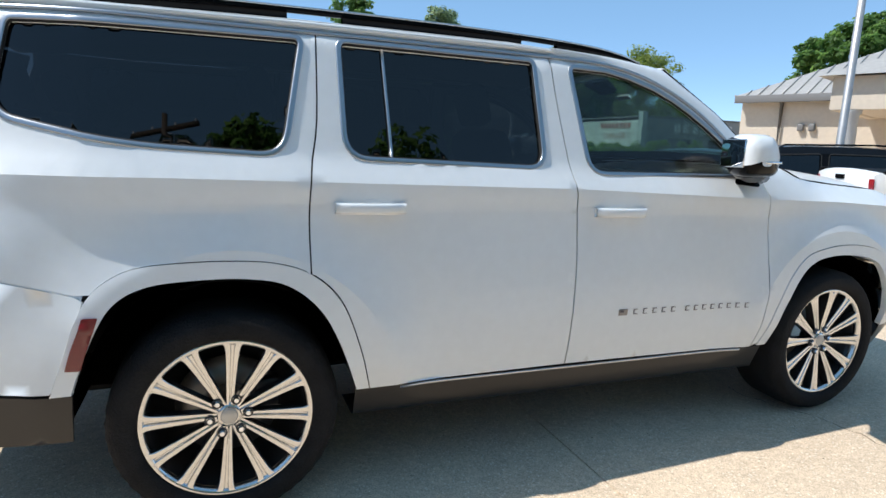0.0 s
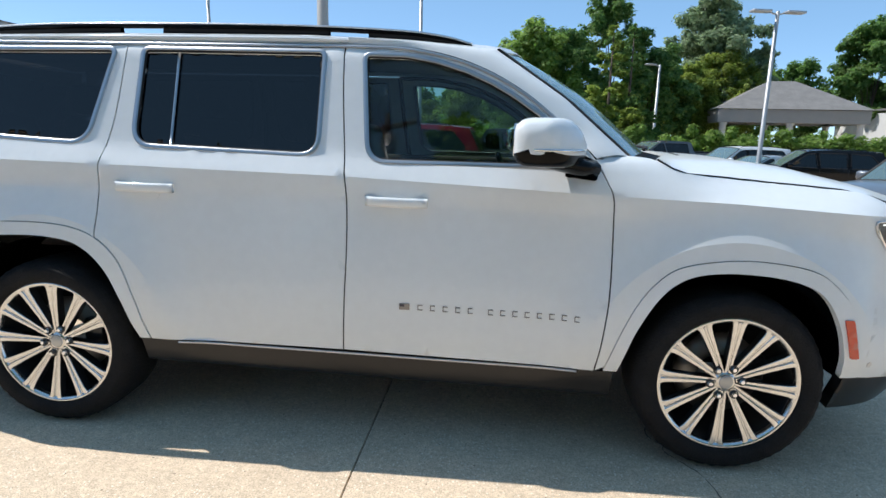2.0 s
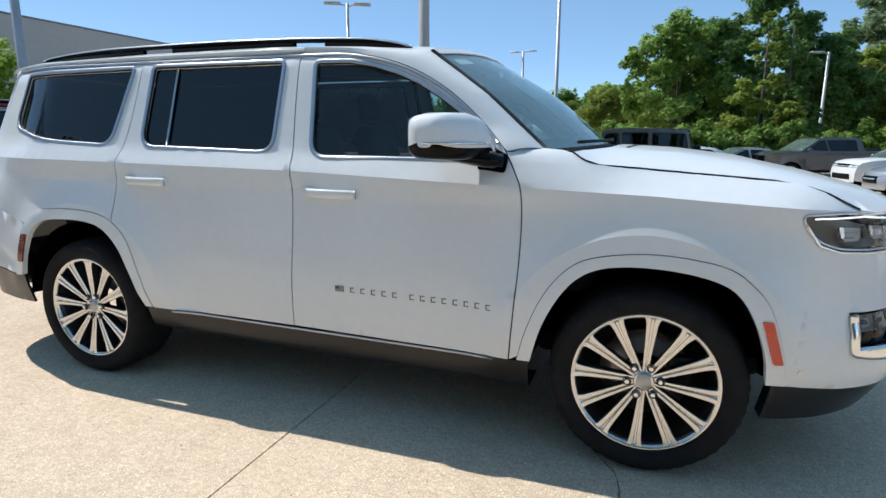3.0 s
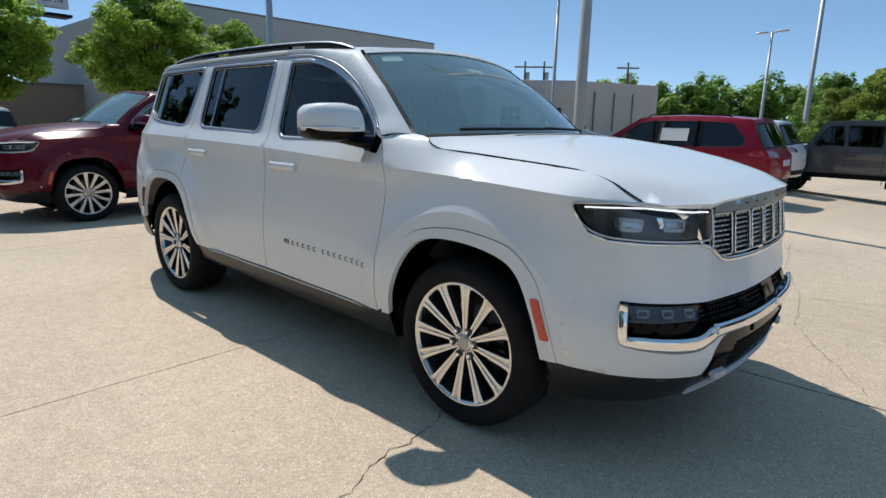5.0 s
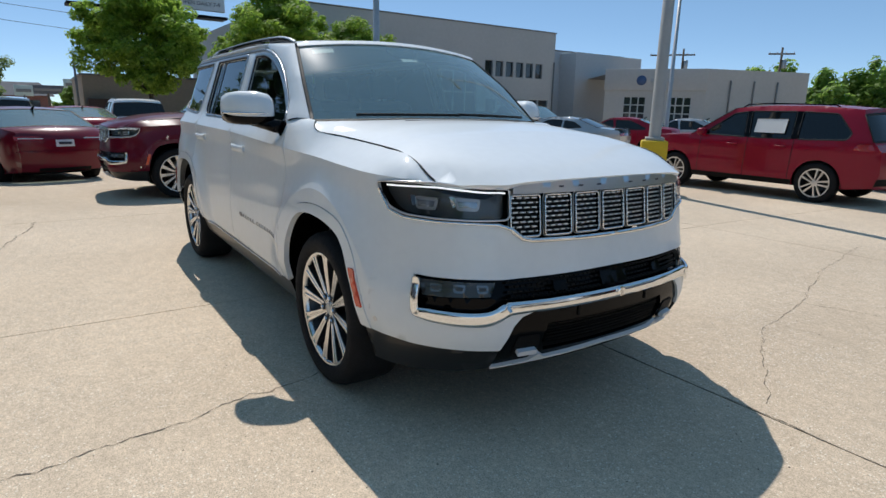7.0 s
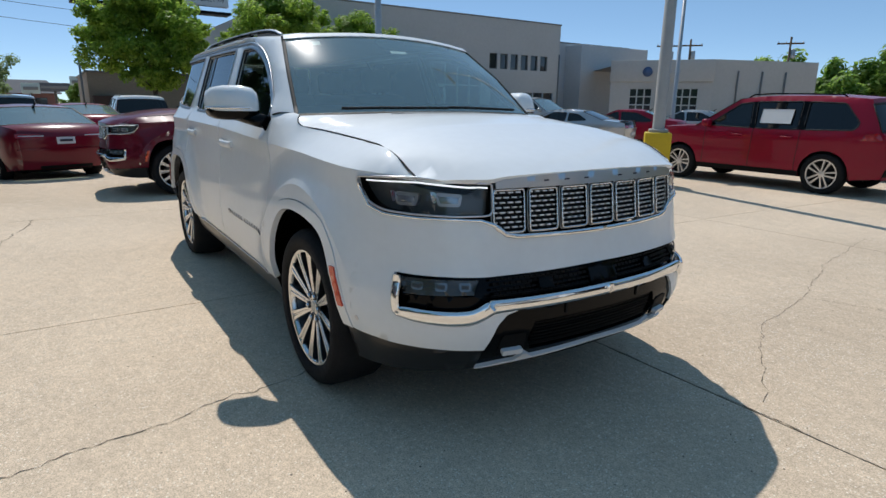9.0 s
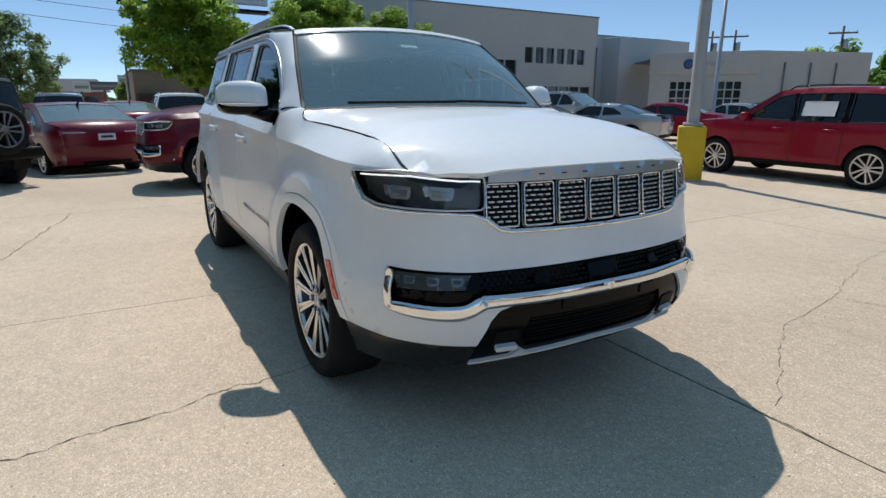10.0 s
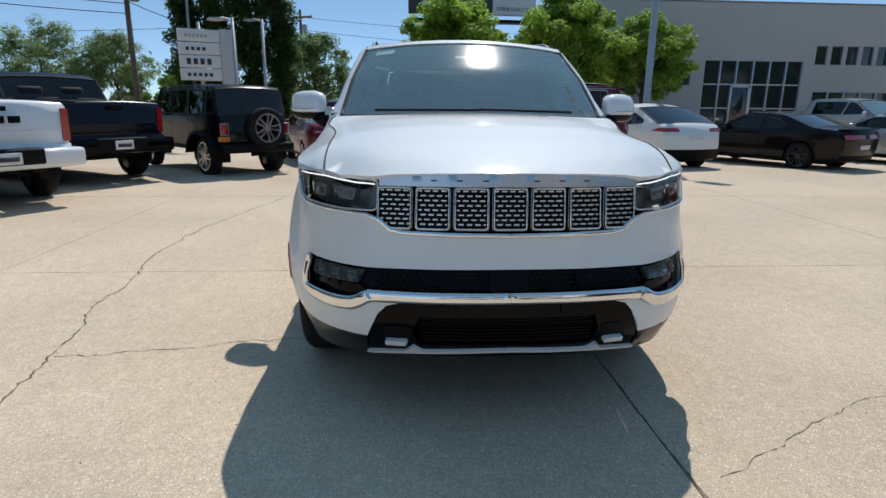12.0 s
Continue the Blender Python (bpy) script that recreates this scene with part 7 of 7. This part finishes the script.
def leaves(centres, count, size, rng, aspect=.55, tufts=11):
    """Leaf blades in tufts that stand round larger clumps: each centre is (x, y, z, radius, flatness)."""
    big = np.array(centres)
    c = np.repeat(big, tufts, axis=0)
    d = rng.normal(size=(len(c), 3))
    d /= np.linalg.norm(d, axis=1)[:, None]
    d[:, 2] += .25
    c[:, :3] += d * (c[:, 3] * rng.uniform(.35, .95, len(c)))[:, None] * np.c_[np.ones(len(c)), np.ones(len(c)), c[:, 4]]
    c[:, 3] *= rng.uniform(.28, .46, len(c))
    wgt = c[:, 3] ** 2
    pick = rng.choice(len(c), count, p=wgt / wgt.sum())
    d = rng.normal(size=(count, 3))
    d /= np.linalg.norm(d, axis=1)[:, None]
    rad = rng.uniform(.15, 1.1, count) ** .5
    p = c[pick, :3] + d * (c[pick, 3] * rad)[:, None] * np.c_[np.ones(count), np.ones(count), c[pick, 4]]
    p[:, 2] = np.maximum(p[:, 2], -.45)
    a = rng.normal(size=(count, 3))
    up = d + np.array((-.3, 0, .9)) + rng.normal(size=(count, 3)) * .45
    a = np.cross(a, up)
    a /= np.linalg.norm(a, axis=1)[:, None]
    b = np.cross(a, up)
    b /= np.linalg.norm(b, axis=1)[:, None]
    s = size * rng.uniform(.55, 1.3, count)[:, None]
    v = np.stack([p - a * s, p + b * s * aspect, p + a * s, p - b * s * aspect], 1).reshape(-1, 3)
    f = [(4 * i, 4 * i + 1, 4 * i + 2, 4 * i + 3) for i in range(count)]
    return v, f


def broadleaf(label, at, height, crown, bottom, mat, seed, count=5000, size=.12, name="tree"):
    rng = np.random.default_rng(seed)
    t = thing(name, label, "tree", at=at)
    limbs = [tube([(0, 0, 0), (.05, .03, bottom * .6), (.0, .06, bottom + .4), (.1, 0, height * .6)], [.055 * height * .5, .045 * height * .5, .035 * height * .5, .02], 8)]
    cent = []
    n = 15
    for i in range(n):
        a = 2.4 * i + rng.uniform(-.3, .3)
        h = (i + .5) / n
        z = bottom + (height - bottom) * (.18 + .70 * h)
        r = crown * (.62 * math.sin(math.pi * min(1, .25 + .72 * h)) + .05) * rng.uniform(.8, 1.15)
        c = (r * math.cos(a), r * math.sin(a), z)
        cent.append((*c, crown * rng.uniform(.34, .52), .72))
        limbs.append(tube([(0, 0, bottom * .85 + (z - bottom) * .35), (c[0] * .5, c[1] * .5, z * .9), (c[0] * .9, c[1] * .9, z)], [.035, .024, .008], 5))
    for i in range(20):
        d = rng.normal(size=3)
        d /= np.linalg.norm(d)
        cent.append((d[0] * crown * .85, d[1] * crown * .85, bottom + (height - bottom) * (.5 + .42 * d[2]), crown * rng.uniform(.14, .24), .8))
    part("trunk", mesh("trunk", *join(*limbs), BARK), t)
    part("crown", mesh("crown", *leaves(cent, count, size, rng), mat, False), t)
    return t


def conifer(label, at, height, width, mat, seed, count=5000, size=.16):
    rng = np.random.default_rng(seed)
    t = thing("conifer", label, "tree", at=at)
    part("trunk", mesh("trunk", *tube([(0, 0, 0), (0, 0, height * .95)], [.16, .02], 8), BARK), t)
    cent = []
    for i in range(60):
        h = rng.uniform(.05, 1) ** 1.1
        r = width * (1 - h) ** .8 * rng.uniform(.55, 1.0) + .1
        a = rng.uniform(0, 6.28)
        cent.append((r * math.cos(a), r * math.sin(a), height * h, .34 * width * (1.2 - h), .55))
    part("crown", mesh("crown", *leaves(cent, count, size, rng, .45), mat, False), t)
    return t


broadleaf("leafy green parking-lot tree in full sun", pose(-26.5, 2.45, -.15), 6.9, 3.15, 1.9, LEAF_LIGHT, 1, 46000, .10)
broadleaf("leafy green parking-lot tree in full sun", pose(-19.6, 6.7, -.15, 0, 0, 70), 6.1, 2.5, 1.9, LEAF_LIGHT, 2, 40000, .085)
broadleaf("leafy green tree beside the showroom", pose(-20.4, 10.6, -.15, 0, 0, 130), 5.6, 2.2, 1.8, LEAF_LIGHT, 3, 32000, .085)
for i, (x, y) in enumerate([(-25.6, -11.4), (-25.8, -9.9), (-26.0, -8.4), (-26.4, -7.0)]):
    rng = np.random.default_rng(40 + i)
    t = thing("cypress", "tall narrow dark green cypress", "tree", "row of cypresses", at=pose(x, y, 0))
    part("trunk", mesh("trunk", *tube([(0, 0, 0), (0, 0, 9)], [.14, .03], 8), BARK), t)
    cent = [(rng.uniform(-.35, .35), rng.uniform(-.35, .35), z, .80 * (1 - max(0, (z - 6) / 8)), 1.3) for z in np.linspace(.6, 11, 26)]
    part("crown", mesh("crown", *leaves(cent, 20000, .095, rng, .5), LEAF_CONIFER, False), t)
broadleaf("bushy dark green tree beyond the lot", pose(-33.2, -6.2, 0), 5.8, 2.7, .6, LEAF_GREY, 4, 22000, .09)
broadleaf("small green tree beyond the lot", pose(-52.0, .35, -.15), 3.1, 1.0, .4, LEAF_MID, 14, 6000, .12)
broadleaf("round green tree beyond the road", pose(-47.0, -31.0, 0), 7.4, 4.2, 1.0, LEAF_GREY, 5, 20000, .11)
broadleaf("round green tree beyond the road", pose(-48.0, -25.5, 0, 0, 0, 50), 6.9, 3.6, 1.0, LEAF_GREY, 6, 18000, .11)
broadleaf("low green tree beyond the road", pose(-46.0, -19.0, 0), 4.6, 2.0, .8, LEAF_MID, 7, 3000, .2)
# woods across the lot
WOODS = [(4.3, 38.2, 9.3, 3.7, 1), (10.2, 43.0, 12.8, 3.3, 0), (7.0, 41.0, 9.4, 3.3, 0), (13.6, 43.0, 8.6, 3.3, 0), (20.5, 51.4, 14.2, 5.2, 2), (20.0, 47.5, 9.0, 3.6, 3), (16.6, 46.0, 8.0, 3.2, 3), (9.4, 30.9, 3.4, 1.0, 3), (31.9, 60.0, 10.2, 3.4, 0),
         (33.6, 50.6, 12.2, 4.3, 0), (25.5, 57, 9.5, 3.6, 1), (39.5, 52, 9.0, 4.2, 1), (47.5, 55, 13.6, 7.0, 3), (-3.8, 76, 8.0, 2.6, 1), (-8.0, 78, 6.0, 3.5, 3), (-1.5, 62, 6.5, 3.5, 3), (50, 30, 9.0, 4.5, 3), (42, 17, 12.0, 4.5, 0), (38, 22, 11.0, 4.5, 0)]
KIND = {0: LEAF_DARK, 1: LEAF_MID, 2: LEAF_SILVER, 3: LEAF_OLIVE}
for i, (x, y, h, c, k) in enumerate(WOODS):
    broadleaf(("tall dark green broadleaf tree at the edge of the woods", "tall green broadleaf tree at the edge of the woods", "tall silvery green broadleaf tree in the woods", "yellow-green tree at the edge of the lot")[k], pose(x, y, gz(x, y), 0, 0, 37 * i), h - gz(x, y), c, .8 if k != 3 else .4, KIND[k], 20 + i, int(24000 * max(.25, c / 3.4) ** 1.3) if c < 5.5 else 26000, .15 if c < 4 else .20)
conifer("green conifer with yellowish young growth at the woods", pose(8.5, 32.6, -.5), 8.3, 2.5, LEAF_YELLOW, 60, 34000, .11)
conifer("dark green conifer at the edge of the woods", pose(9.6, 32.3, -.5), 8.4, 1.8, LEAF_DARK, 61, 20000, .11)
rng = np.random.default_rng(70)
far = []
for i in range(46):
    k = i / 45
    a = math.radians(-28 + 46 * k)
    D = rng.uniform(84, 98)
    far.append((4 + D * math.sin(a), D * math.cos(a), rng.uniform(2.0, 6.5), rng.uniform(2.6, 4.4), 1.0))
tagged(part("far_woods", mesh("far_woods", *leaves(far, 60000, .40, rng), LEAF_MID, False)), "distant sunlit woods behind the lot", "woods", kind="stuff")
hedge = [(x, 30.5 + .12 * (x - 12) + rng.uniform(-.6, .6), rng.uniform(-.2, 1.45), rng.uniform(.6, 1.0), .9) for x in np.linspace(-2, 36, 210)]
tagged(part("hedge", mesh("hedge", *leaves(hedge, 120000, .12, rng), LEAF_MID, False)), "wild overgrown green hedge along the lot", "hedge", kind="stuff")
for i, (x, y, h) in enumerate([(-3.5, -18.5, 13.5), (1.8, -17.5, 15.0), (7.5, -19.0, 16.5), (14.0, -17.0, 12.0)]):
    broadleaf("tall leafy tree across the lot, mirrored in the car's glass", pose(x, y, 0, 0, 0, 51 * i), h, 3.6, 1.6, LEAF_DARK, 80 + i, 8000, .2)
west = [(-115 + rng.uniform(-8, 8), y, rng.uniform(.2, 1.8), rng.uniform(1.0, 2.2), 1.0) for y in np.linspace(-75, 70, 60)]
tagged(part("far_tree_line", mesh("far_tree_line", *leaves(west, 40000, .34, rng), LEAF_MID, False)), "hazy distant tree line beyond the road", "woods", kind="stuff")
back = [(x, -34 + rng.uniform(-3, 3), rng.uniform(1.2, 5.5), rng.uniform(1.5, 3.0), 1.0) for x in np.linspace(-30, 40, 60)]
tagged(part("trees_behind", mesh("trees_behind", *leaves(back, 16000, .40, rng), LEAF_DARK, False)), "row of dark trees across the street", "woods", kind="stuff")
